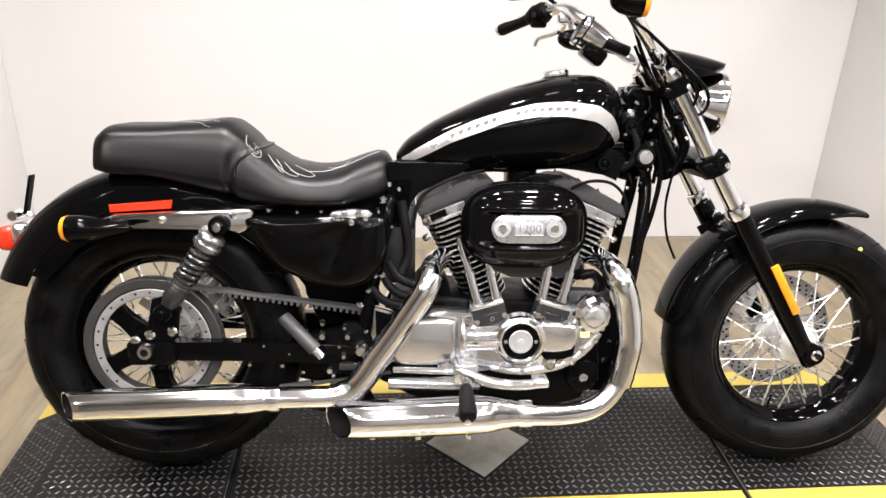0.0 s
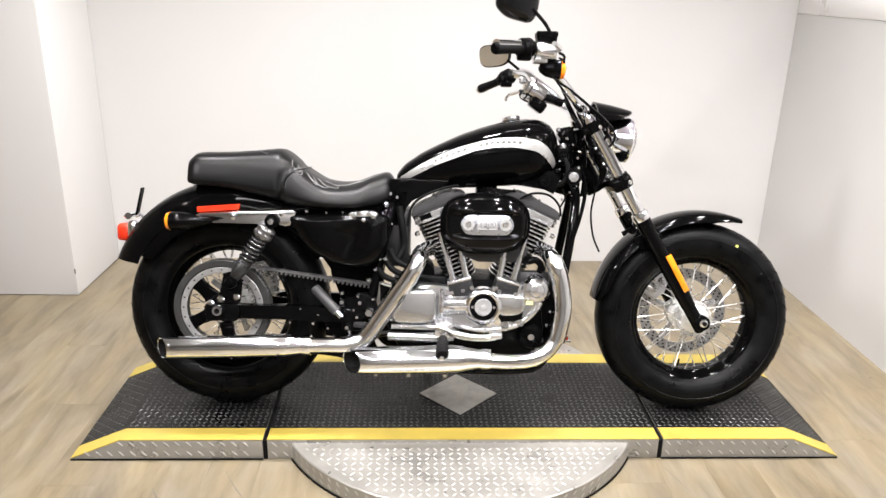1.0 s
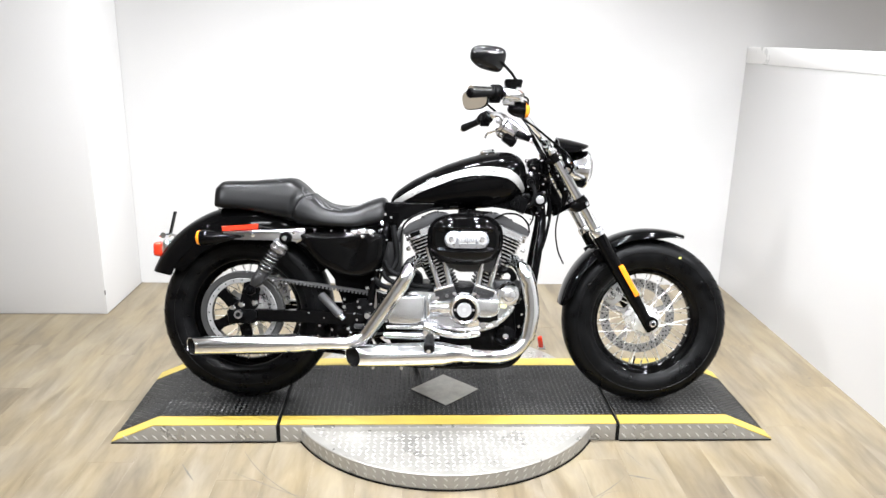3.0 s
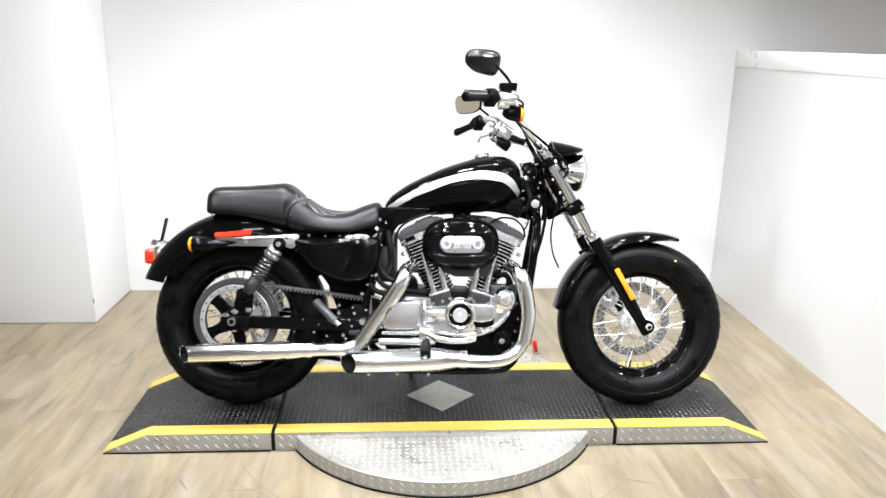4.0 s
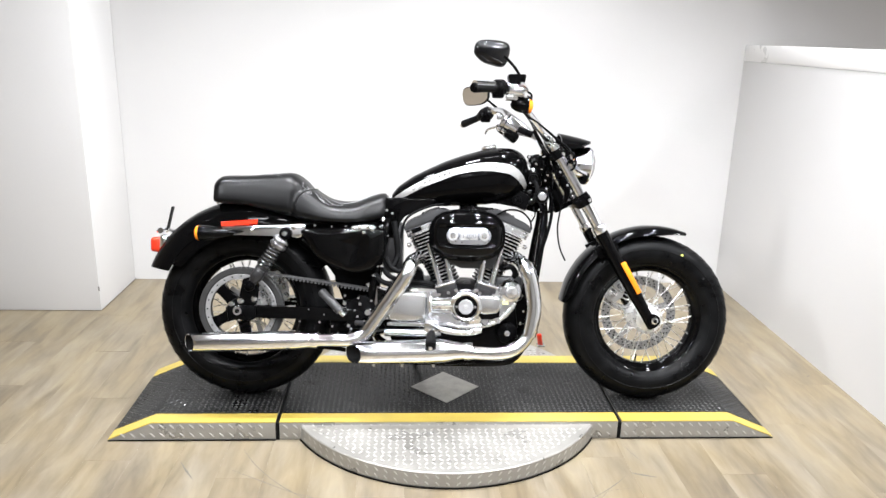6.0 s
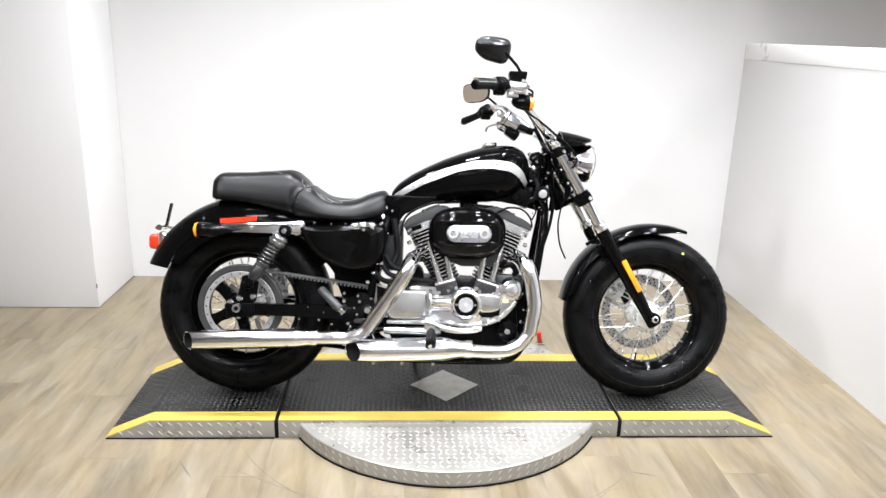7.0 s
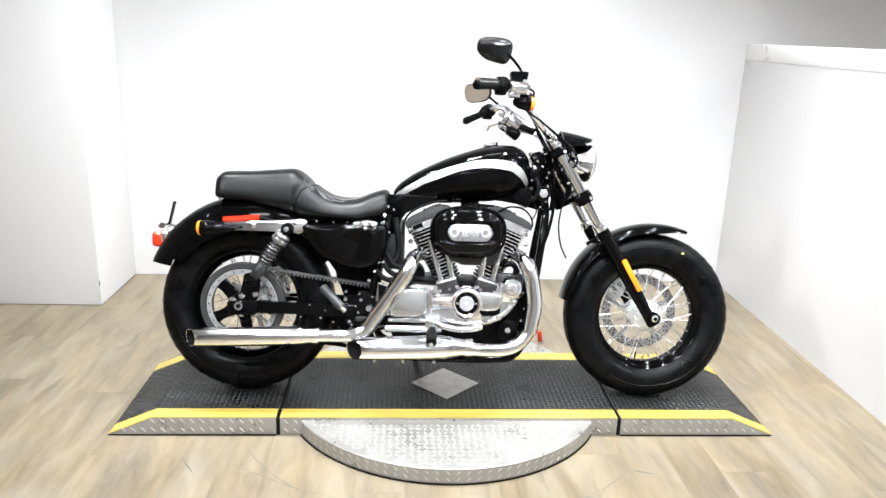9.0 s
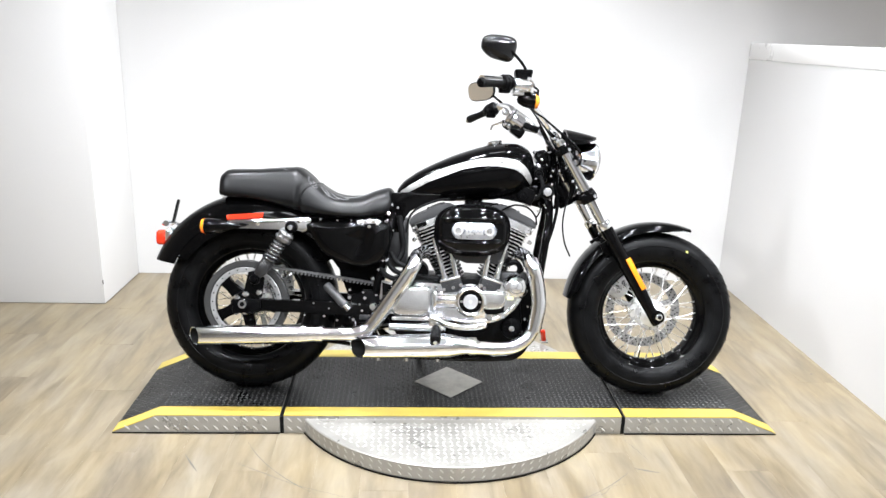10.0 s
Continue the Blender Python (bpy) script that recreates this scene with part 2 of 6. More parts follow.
def treads(cells, length=0.024, width=0.008, height=0.0016):
    """Raised lozenges; each cell is its place, its long way, its cross way and its normal."""
    verts, faces = [], []
    for p, u, v, n in cells:
        k = len(verts)
        for a, b, h in ((-0.5, 0, 0), (-0.2, -0.5, 0), (0.2, -0.5, 0), (0.5, 0, 0), (0.2, 0.5, 0), (-0.2, 0.5, 0), (-0.28, 0, 1), (0.28, 0, 1)):
            verts.append(p + u * (a * length) + v * (b * width) + n * (h * height))
        faces += [(k, k + 1, k + 6), (k + 1, k + 2, k + 7, k + 6), (k + 2, k + 3, k + 7), (k + 3, k + 4, k + 7), (k + 4, k + 5, k + 6, k + 7), (k + 5, k, k + 6)]
    bm = bmesh.new()
    vs = [bm.verts.new(p) for p in verts]
    for f in faces:
        bm.faces.new([vs[i] for i in f])
    return bm


def tread_cells(origin, ex, ey, nx, ny, pitch, keep=lambda x, y: True, one_way=False):
    """Lozenges in rows on a plane, turned by 45 degrees this way and that."""
    n = ex.cross(ey).normalized()
    cells = []
    for i in range(nx):
        for j in range(ny):
            x, y = (i + 0.5) * pitch, (j + 0.5) * pitch
            if not keep(x, y):
                continue
            s = 1 if (i + j) % 2 and not one_way else -1
            cells.append((origin + ex * x + ey * y, (ex + s * ey).normalized(), (ey - s * ex).normalized(), n))
    return cells


# ---- the room ----
BACK, LEFT, RIGHT = 3.18, -1.585, 1.805
floor = tagged(part("floor", box(-4.2, 5.2, -4.2, 3.4, -0.12, -0.003), OAK), "pale oak vinyl plank floor", "floor", kind="structure")
tagged(part("wall_back", box(LEFT - 0.12, 5.2, BACK, BACK + 0.15, 0, 3.0), WALL), "white painted back wall", "wall", kind="structure")
tagged(part("wall_left", box(-4.2, LEFT, 2.67, BACK - 0.002, 0, 3.0, 0.004), WALL), "white painted wall block standing forward of the back wall", "wall", kind="structure")
# Unseen walls added to close the room and shape reflections in the chrome
tagged(part("wall_far_left", box(-4.2, -4.05, -4.2, 2.668, 0, 3.0), TAN), "unseen tan wall closing the room", "wall", kind="structure")
tagged(part("wall_front", box(-4.05, 5.05, -4.2, -4.05, 0, 3.0), DIM), "unseen grey wall closing the room", "wall", kind="structure")
tagged(part("wall_far_right", box(5.05, 5.2, -4.2, BACK - 0.002, 0, 3.0), DIM), "unseen grey wall closing the room", "wall", kind="structure")
ASKEW = Matrix.Translation((RIGHT, BACK, 0)) @ Matrix.Rotation(radians(-0.84), 4, "Z") @ Matrix.Translation((-RIGHT, -BACK, 0))
tagged(part("wall_right", box(RIGHT, RIGHT + 0.11, -1.6, BACK - 0.004, 0, 1.29, turn=ASKEW), WALL), "white half-height partition wall", "wall", kind="structure")
tagged(part("trim", box(RIGHT - 0.003, RIGHT + 0.113, -1.62, BACK - 0.004, 1.29, 1.376, 0.006, turn=ASKEW), TRIM), "white cap board on the partition wall", "trim", kind="structure")
tagged(part("ceiling", box(-4.2, 5.2, -4.2, 3.4, 3.0, 3.12), CEIL), "grey showroom ceiling", "ceiling", kind="structure")

# ---- display platform ----
FRONT, REAR, TOP = 1.40, 1.965, 0.067


def ramp(x_low, x_high, x_end):
    """An end section: its slope rises from x_low to x_high, its flat goes on to x_end."""
    ob = thing("ramp_section", "black tread-plate ramp section with yellow edges beside the turntable", "ramp", group="platform sections")
    s = 1 if x_end > x_low else -1
    part("body", prism([(x_low, 0.0), (x_low, 0.003), (x_high, TOP), (x_end, TOP), (x_end, 0)], FRONT, REAR, 0.0015), ALU, ob, "bright aluminium tread-plate sides")

    # Black strip for the rubber edge, with the contact shadow put into its colour
    part("edge_shadow_strip", box(min(x_low, x_end), max(x_low, x_end), FRONT - 0.004, FRONT, 0.0, 0.004), SEAL_SHADE, ob, "black strip for rubber edge and contact shadow along the floor")

    x_joint = x_end + s * 0.0005
    # Black box filling the open joint, painting the shade inside it
    part("joint_gap_shade", box(min(x_joint, x_joint + s * 0.013), max(x_joint, x_joint + s * 0.013), FRONT + 0.002, REAR - 0.002, 0.0, TOP - 0.003), SEAL_SHADE, ob, "black filler for the shade in the joint gap")

    def strip(name, y0, y1, t, material, label=""):
        up = [(x_low, 0.004), (x_high, TOP + 0.001), (x_end, TOP + 0.001)]
        return part(name, prism(up + [(x, z + t) for x, z in up[::-1]], y0, y1, 0.0006, 1), material, ob, label)

    top = strip("top_plate", FRONT + 0.064, REAR - 0.07, 0.0024, DECK, "black coated tread plate")
    strip("yellow_edge", FRONT, FRONT + 0.063, 0.003, YELLOW, "yellow painted edge")
    strip("yellow_edge", REAR - 0.069, REAR, 0.003, YELLOW, "yellow painted edge")
    y_wide = REAR - FRONT - 0.14
    flat = tread_cells(Vector((min(x_high, x_end), FRONT + 0.067, TOP + 0.0034)), Vector((1, 0, 0)), Vector((0, 1, 0)), int(abs(x_end - x_high) / 0.0185), int(y_wide / 0.0185), 0.0185)
    up = Vector((x_high - x_low, 0, TOP - 0.003))
    ex, n = (up.normalized(), int(up.length / 0.0185))
    if s < 0:
        start, ex = Vector((x_high, FRONT + 0.067, TOP + 0.0035)), -ex
    else:
        start = Vector((x_low, FRONT + 0.067, 0.0065))
    slope = tread_cells(start, ex, Vector((0, 1, 0)), n, int(y_wide / 0.0185), 0.0185)
    tagged(part("tread_pattern", treads(flat + slope, 0.0165, 0.0055, 0.0012), DECK_WORN_LIT, top), kind="stuff")
    side = tread_cells(Vector((min(x_low, x_end), FRONT - 0.0004, 0.004)), Vector((1, 0, 0)), Vector((0, 0, 1)), int(abs(x_end - x_low) / 0.036), 2, 0.034,
                       lambda x, z: (abs(min(x_low, x_end) + x - x_low) - 0.03) * (TOP / abs(x_high - x_low)) > z - 0.008 and x < abs(x_end - x_low) - 0.02, True)
    tagged(part("tread_pattern", treads(side, 0.026, 0.007, 0.0018), ALU_MARK, ob), kind="stuff")
    return ob


ramp(-1.087, -0.935, -0.508)
ramp(1.293, 1.14, 0.728)

DISC = Vector((0.10, 1.69, 0.0))
table = thing("turntable", "round aluminium tread-plate turntable carrying a black centre deck with yellow edges", "turntable")
disc = part("disc", lathe([(0.0, 0.002), (0.592, 0.002), (0.596, 0.006), (0.596, 0.055), (0.592, 0.058), (0.0, 0.058)], DISC, (0, 0, 1), 128), ALU, table, "bright aluminium disc", sharp=25)
cells = [c for c in tread_cells(DISC + Vector((-0.6, -0.6, 0.0582)), Vector((1, 0, 0)), Vector((0, 1, 0)), 50, 50, 0.024)
         if (c[0] - DISC).xy.length < 0.575 and (c[0].y < FRONT - 0.02 or c[0].y > REAR + 0.02)]
tagged(part("tread_pattern", treads(cells, 0.019, 0.006, 0.0013), ALU_MARK, disc), kind="stuff")
cells = []
for i in range(110):
    a = 2 * math.pi * i / 110
    n = Vector((math.cos(a), math.sin(a), 0))
    u = Vector((-math.sin(a), math.cos(a), 0))
    for j in (0, 1):
        s = -1 if i < 83 else 1
        cells.append((DISC + n * 0.5955 + Vector((0, 0, 0.018 + 0.024 * j)), (u + s * Vector((0, 0, 1))).normalized(), (Vector((0, 0, 1)) - s * u).normalized(), n))
tagged(part("tread_pattern", treads(cells, 0.022, 0.007, 0.0016), ALU_MARK, disc), kind="stuff")
part("seal", lathe([(0.596, 0.0), (0.5995, 0.0), (0.5995, 0.004), (0.596, 0.004)], DISC, (0, 0, 1), 128, True), SEAL_SHADE, disc)
deck = part("deck", box(-0.494, 0.714, FRONT, REAR, 0.001, TOP, 0.0015), ALU, table, "bright aluminium deck body")
top = part("top_plate", box(-0.494, 0.714, FRONT + 0.064, REAR - 0.07, TOP + 0.001, TOP + 0.0034), DECK, deck, "black coated tread plate")
part("yellow_edge", box(-0.494, 0.714, FRONT, FRONT + 0.063, TOP + 0.001, TOP + 0.004, 0.0008, 1), YELLOW, deck, "yellow painted edge")
part("yellow_edge", box(-0.494, 0.714, REAR - 0.069, REAR, TOP + 0.001, TOP + 0.004, 0.0008, 1), YELLOW, deck, "yellow painted edge")
part("inlay", prism([(-0.03, 1.67), (0.103, 1.537), (0.236, 1.67), (0.103, 1.803)], 0, 0.003, 0.0006, 1), INLAY, deck, "scuffed bare aluminium diamond",
     Matrix(((1, 0, 0, 0), (0, 0, 1, 0), (0, 1, 0, TOP + 0.0036), (0, 0, 0, 1))))
cells = tread_cells(Vector((-0.49, FRONT + 0.067, TOP + 0.0034)), Vector((1, 0, 0)), Vector((0, 1, 0)), 65, 23, 0.0185,
                    lambda x, y: abs(x - 0.49 - 0.103) + abs(y + FRONT + 0.067 - 1.67) > 0.145)
tagged(part("tread_pattern", treads(cells, 0.0165, 0.0055, 0.0012), DECK_WORN_LIT, top), kind="stuff")
side = tread_cells(Vector((-0.49, FRONT - 0.0004, 0.002)), Vector((1, 0, 0)), Vector((0, 0, 1)), 35, 2, 0.034, one_way=True)
tagged(part("tread_pattern", treads(side, 0.026, 0.007, 0.0018), ALU_MARK, deck), kind="stuff")

# ---- motorcycle: materials ----
PAINT = surface("gloss_black_paint", (0.0016, 0.0016, 0.0017), 0.05, vary=0.2, scale=6, rough_vary=0.02, Specular_IOR_Level=0.10)
SILVER = surface("silver_metallic_paint", (0.37, 0.368, 0.36), 0.34, metal=0.5, coat=0.4, vary=0.08, scale=40, bump_scale=2500)
CHROME = surface("chrome", (0.93, 0.95, 0.98), 0.085, metal=1.0, vary=0.03, scale=9, rough_vary=0.03)
POLISH = surface("polished_aluminium", (0.85, 0.86, 0.88), 0.2, metal=0.92, vary=0.1, scale=25, rough_vary=0.08)
CAST = surface("cast_silver", (0.64, 0.645, 0.65), 0.36, metal=0.7, vary=0.15, scale=40, bump=0.25, bump_scale=420)
ROCKER = surface("grey_rocker_coat", (0.040, 0.040, 0.042), 0.5, metal=0.3, vary=0.15, scale=20, bump=0.15, bump_scale=500)
FIN = surface("machined_fin_edge", (0.90, 0.91, 0.92), 0.26, metal=0.95, vary=0.12, scale=60)
SATIN = surface("satin_black_metal", (0.0016, 0.0016, 0.0018), 0.28, vary=0.3, scale=18, bump=0.08, Specular_IOR_Level=0.06)
CRINKLE = surface("black_crinkle_coat", (0.0014, 0.0014, 0.0016), 0.42, vary=0.3, scale=30, bump=0.3, bump_scale=700, Specular_IOR_Level=0.05)
GREYBLACK = surface("dark_grey_powder_coat", (0.014, 0.014, 0.015), 0.42, metal=0.1, vary=0.2, scale=24, bump=0.15, bump_scale=500)
RUBBER = surface("tyre_rubber", (0.0030, 0.0031, 0.0034), 0.36, vary=0.7, scale=22, rough_vary=0.14, bump=0.2, bump_scale=350, Specular_IOR_Level=0.095)
SOFT = surface("black_soft_rubber", (0.0030, 0.0030, 0.0032), 0.55, vary=0.3, scale=30, bump=0.2, bump_scale=600, Specular_IOR_Level=0.09)
LEATHER = surface("black_seat_vinyl", (0.0018, 0.0019, 0.0022), 0.37, vary=0.3, scale=7, rough_vary=0.05, bump=0.08, bump_scale=420, Specular_IOR_Level=0.25)
THREAD = surface("grey_stitching", (0.22, 0.22, 0.225), 0.6, vary=0.2, scale=90)
RED = surface("red_lens", (0.62, 0.032, 0.010), 0.15, coat=0.8, vary=0.15, scale=30, Subsurface_Weight=0.2)
AMBER = surface("amber_lens", (0.85, 0.26, 0.012), 0.16, coat=0.8, vary=0.12, scale=30, Subsurface_Weight=0.2)
FIGURE = surface("grey_raised_figures", (0.30, 0.31, 0.34), 0.35, metal=0.5, vary=0.1)
MARK = surface("dark_mark_paint", (0.15, 0.148, 0.144), 0.4, vary=0.1)
SPOKE = surface("zinc_spoke_steel", (0.66, 0.66, 0.65), 0.3, metal=0.85, vary=0.1, scale=60)
HUB = surface("brushed_hub_aluminium", (0.78, 0.78, 0.77), 0.34, metal=0.55, vary=0.2, scale=50)
SPRING = surface("dark_spring_steel", (0.12, 0.12, 0.124), 0.2, metal=0.9, vary=0.2, scale=30)
BELT = surface("belt_rubber", (0.085, 0.085, 0.086), 0.6, vary=0.3, scale=30, Specular_IOR_Level=0.13)
PULLEYGREY = surface("worn_dark_pulley_metal", (0.022, 0.022, 0.022), 0.5, metal=0.0, vary=0.3, scale=30, bump=0.2, bump_scale=300)
PULLEY = surface("worn_pulley_edge", (0.32, 0.32, 0.32), 0.40, metal=0.45, vary=0.3, scale=24, bump=0.2, bump_scale=260)
DISCMETAL = surface("brake_disc_steel", (0.46, 0.46, 0.455), 0.32, metal=0.75, vary=0.2, scale=40)
MIRROR = surface("mirror_glass", (0.9, 0.9, 0.9), 0.01, metal=1.0, vary=0.01, rough_vary=0.0)
PEGGREY = surface("grey_peg_rubber", (0.026, 0.026, 0.027), 0.5, vary=0.25, scale=60, bump=0.3, bump_scale=500)
TAPPET = surface("grey_tappet_coat", (0.014, 0.0145, 0.0158), 0.42, metal=0.15, vary=0.2, scale=24, bump=0.15, bump_scale=500)
SHROUD = surface("worn_shroud_metal", (0.22, 0.22, 0.22), 0.3, metal=0.85, vary=0.25, scale=60)
BADGE = surface("satin_badge_metal", (0.50, 0.52, 0.57), 0.3, metal=0.85, vary=0.1, scale=60)
GLOSS = surface("deep_gloss_black", (0.0014, 0.0014, 0.0015), 0.045, vary=0.2, scale=6, rough_vary=0.02, Specular_IOR_Level=0.16)
MIRRORBACK = surface("semi_gloss_black_shell", (0.0035, 0.0036, 0.004), 0.2, vary=0.2, scale=9, rough_vary=0.04, Specular_IOR_Level=0.28)
CASE = surface("polished_case_metal", (0.88, 0.895, 0.915), 0.12, metal=0.95, vary=0.06, scale=14, rough_vary=0.06, bump=0.06, bump_scale=160)
TAG = surface("pale_yellow_paper", (0.70, 0.66, 0.30), 0.7, vary=0.1, scale=60)
CHALK = surface("yellow_chalk", (0.52, 0.54, 0.12), 0.8)
MEDAL = surface("bright_medallion", (0.50, 0.50, 0.51), 0.38, metal=0.6, vary=0.08, scale=90)
GLASS = bpy.data.materials.new("clear_lens_glass")
GLASS.use_nodes = True
GLASS.node_tree.nodes["Principled BSDF"].inputs["Transmission Weight"].default_value = 1.0
GLASS.node_tree.nodes["Principled BSDF"].inputs["Roughness"].default_value = 0.02
GLASS.node_tree.nodes["Principled BSDF"].inputs["IOR"].default_value = 1.45

# ---- motorcycle: x forward, y to its left, z up from the deck, all before it leans on its stand ----
LEAN = Matrix.Translation((0, 1.616, 0.0705)) @ Matrix.Rotation(radians(-1.9), 4, "Z") @ Matrix.Rotation(radians(-11.5), 4, "X")
bike = thing("motorcycle", "gloss black cruiser motorcycle with chrome V-twin, leaning on its stand", "motorcycle", LEAN)
FW, RW = Vector((0.854, 0, 0.312)), Vector((-0.643, 0, 0.322))


def about(c, degrees):
    """A turn about the cross-axle through c."""
    return Matrix.Translation(c) @ Matrix.Rotation(radians(degrees), 4, "Y") @ Matrix.Translation(-c)


def tyre_profile(r_out, half, bead):
    """The tyre's cut: sidewalls that bulge, a round tread, open towards the rim."""
    pts = []
    for a in np.linspace(-180 - 58, 58, 33):
        c, s = math.cos(radians(a)), math.sin(radians(a))
        y = half * math.copysign(abs(c) ** 0.92, c)
        mid = (r_out + bead) / 2 - 0.004
        z = mid - math.copysign(abs(s) ** 0.9, s) * ((r_out - mid) if s < 0 else (mid - bead) * 1.18)
        pts.append((z, y))
    return pts


def wheel(name, c, r_out, half, rim_half, spokes, label, wider=0.0):
    hub = part(name, lathe([(0.012, -0.105), (0.02, -0.105), (0.022, -0.06), (0.042, -0.056), (0.046, -0.052), (0.046, -0.046), (0.034, -0.040), (0.028, 0.0),
                            (0.036, 0.045), (0.056, 0.052), (0.056, 0.06), (0.05, 0.066), (0.022, 0.07), (0.02, 0.105), (0.012, 0.105)], c, (0, 1, 0), 40), HUB, bike, label)
    profile = tyre_profile(r_out, half, 0.2)
    tyre = part("tyre", lathe(profile, c, (0, 1, 0), 96, True), RUBBER, hub, "black road tyre with shallow tread grooves")
    rim = [(0.205, -rim_half), (0.216, -rim_half - 0.004), (0.218, -rim_half), (0.21, -rim_half + 0.006), (0.2, -rim_half + 0.012), (0.195, -rim_half + 0.02), (0.186, -rim_half * 0.45), (0.183, 0),
           (0.186, rim_half * 0.45), (0.195, rim_half - 0.02), (0.2, rim_half - 0.012), (0.21, rim_half - 0.006), (0.218, rim_half), (0.216, rim_half + 0.004), (0.205, rim_half),
           (0.193, rim_half - 0.008), (0.187, rim_half - 0.022), (0.178, rim_half * 0.42), (0.175, 0), (0.178, -rim_half * 0.42), (0.187, -rim_half + 0.022), (0.193, -rim_half + 0.008)]
    part("rim", lathe([(r + wider, y) for r, y in rim], c, (0, 1, 0), 96, True), PAINT, hub, "gloss black steel rim", sharp=50)
    kinds = []
    for side in (-1, 1):
        for lead in (-1, 1):
            a0, a1 = 0.0, radians(38 * lead)
            p = c + Vector((0.042 * math.sin(a0), side * (0.050 + 0.004 * lead), 0.042 * math.cos(a0)))
            q = c + Vector(((0.177 + wider) * math.sin(a1), side * 0.012, (0.177 + wider) * math.cos(a1)))
            kinds.append((tube([p, p.lerp(q, 0.5), q], 0.0017, 6, 1), tube([q.lerp(p, 0.12), q], 0.0028, 6, 1), side, lead))
    n = spokes // 4
    for k, (bm, bn, side, lead) in enumerate(kinds):
        off = (0 if lead > 0 else 360 / n / 2) + (360 / n / 4 if side > 0 else 0)
        s = part("spoke", bm, SPOKE, hub, turn=about(c, off))
        t = part("spoke_nipple", bn, SPOKE, hub, turn=about(c, off))
        for i in range(1, n):
            again(s, about(c, off + 360 / n * i))
            again(t, about(c, off + 360 / n * i))
    # tread grooves: short dark slots pressed across the shoulders
    for side in (-1, 1):
        groove = bmesh.new()
        arc = []
        for a in (28, 39, 50, 60):
            ca, sa = math.cos(radians(a)), math.sin(radians(a))
            mid = (r_out + 0.2) / 2 - 0.004
            arc.append(c + Vector((0.014 * (a - 44) / 16, side * half * ca ** 0.92 * 1.012, mid + sa ** 0.9 * (r_out - mid) + 0.0022)))
        for k in range(len(arc) - 1):
            p, q = arc[k], arc[k + 1]
            v = [groove.verts.new(x) for x in (p + Vector((-0.0022, 0, 0)), p + Vector((0.0022, 0, 0)), q + Vector((0.003, 0, 0)), q + Vector((-0.003, 0, 0)))]
            groove.faces.new(v)
        whole = bmesh.new()
        for i in range(44):
            m = about(c, 360 / 44 * i + (4 if side > 0 else 0))
            mp = {v: whole.verts.new(m @ v.co) for v in groove.verts}
            for f in groove.faces:
                whole.faces.new([mp[v] for v in f.verts])
        groove.free()
        tagged(part("tread_groove", whole, SEAL_SHADE, tyre), kind="stuff")
    for rr in (0.232, 0.262):
        part("sidewall_rib", lathe([(rr - 0.002, -half * (0.93 if rr < 0.25 else 1.0) - 0.0006), (rr, -half * (0.93 if rr < 0.25 else 1.0) - 0.0022), (rr + 0.002, -half * (0.93 if rr < 0.25 else 1.0) - 0.0006)], c, (0, 1, 0), 96, True), RUBBER, tyre)
    return hub


front = wheel("front_wheel", FW, 0.311, 0.066, 0.044, 40, "spoked front wheel with chrome hub")
rear = wheel("rear_wheel", RW, 0.321, 0.078, 0.048, 40, "spoked rear wheel with chrome hub", wider=0.003)


def drilled_disc(c, y, r0, r1, name, parent, spokes):
    bm = lathe([(r0, y - 0.0025), (r1, y - 0.0025), (r1, y + 0.0025), (r0, y + 0.0025)], c, (0, 1, 0), 72, True)
    ob = part(name, bm, DISCMETAL, parent, "drilled steel brake disc")
    holes = bmesh.new()
    for i in range(36):
        for j, rr in enumerate((r0 + 0.008, (r0 + r1) / 2, r1 - 0.008)):
            a = 2 * math.pi * (i + j / 3) / 36
            p = c + Vector((rr * math.cos(a), y - 0.0029, rr * math.sin(a)))
            lathe([(0.0, 0.0), (0.0032, 0.0), (0.0032, 0.0008)], p, (0, -1, 0), 8, bm=holes)
    tagged(part("vent_hole", holes, SEAL_SHADE, ob), kind="stuff")
    carrier = bmesh.new()
    for i in range(spokes):
        m = about(c, 360 / spokes * i)
        box(c.x - 0.011, c.x + 0.011, y - 0.003, y + 0.003, c.z + 0.04, c.z + r0 + 0.006, 0.002, 1, m, carrier)
    lathe([(0.03, y - 0.004), (0.058, y - 0.004), (0.058, y + 0.004), (0.03, y + 0.004)], c, (0, 1, 0), 40, True, carrier)
    part("disc_carrier", carrier, POLISH, ob)
    return ob


drilled_disc(FW, 0.078, 0.112, 0.146, "brake_disc", front, 5)
fcal = part("brake_caliper", prism([(0.715, 0.375), (0.735, 0.425), (0.775, 0.445), (0.80, 0.42), (0.785, 0.375), (0.75, 0.35)], 0.055, 0.115, 0.008), CAST, bike, "silver front brake caliper")
rcal = part("brake_caliper", prism([(-0.60, 0.40), (-0.585, 0.445), (-0.54, 0.455), (-0.505, 0.43), (-0.515, 0.385), (-0.565, 0.37)], 0.062, 0.12, 0.008), CAST, bike, "silver rear brake caliper")
for ob_, x, z_ in ((fcal, 0.745, 0.395), (fcal, 0.775, 0.415), (rcal, -0.57, 0.41), (rcal, -0.53, 0.425)):
    part("caliper_piston", lathe([(0, 0), (0.017, 0), (0.017, 0.008), (0, 0.01)], (x, 0.055 if ob_ is fcal else 0.062, z_), (0, -1, 0), 18), POLISH, ob_)
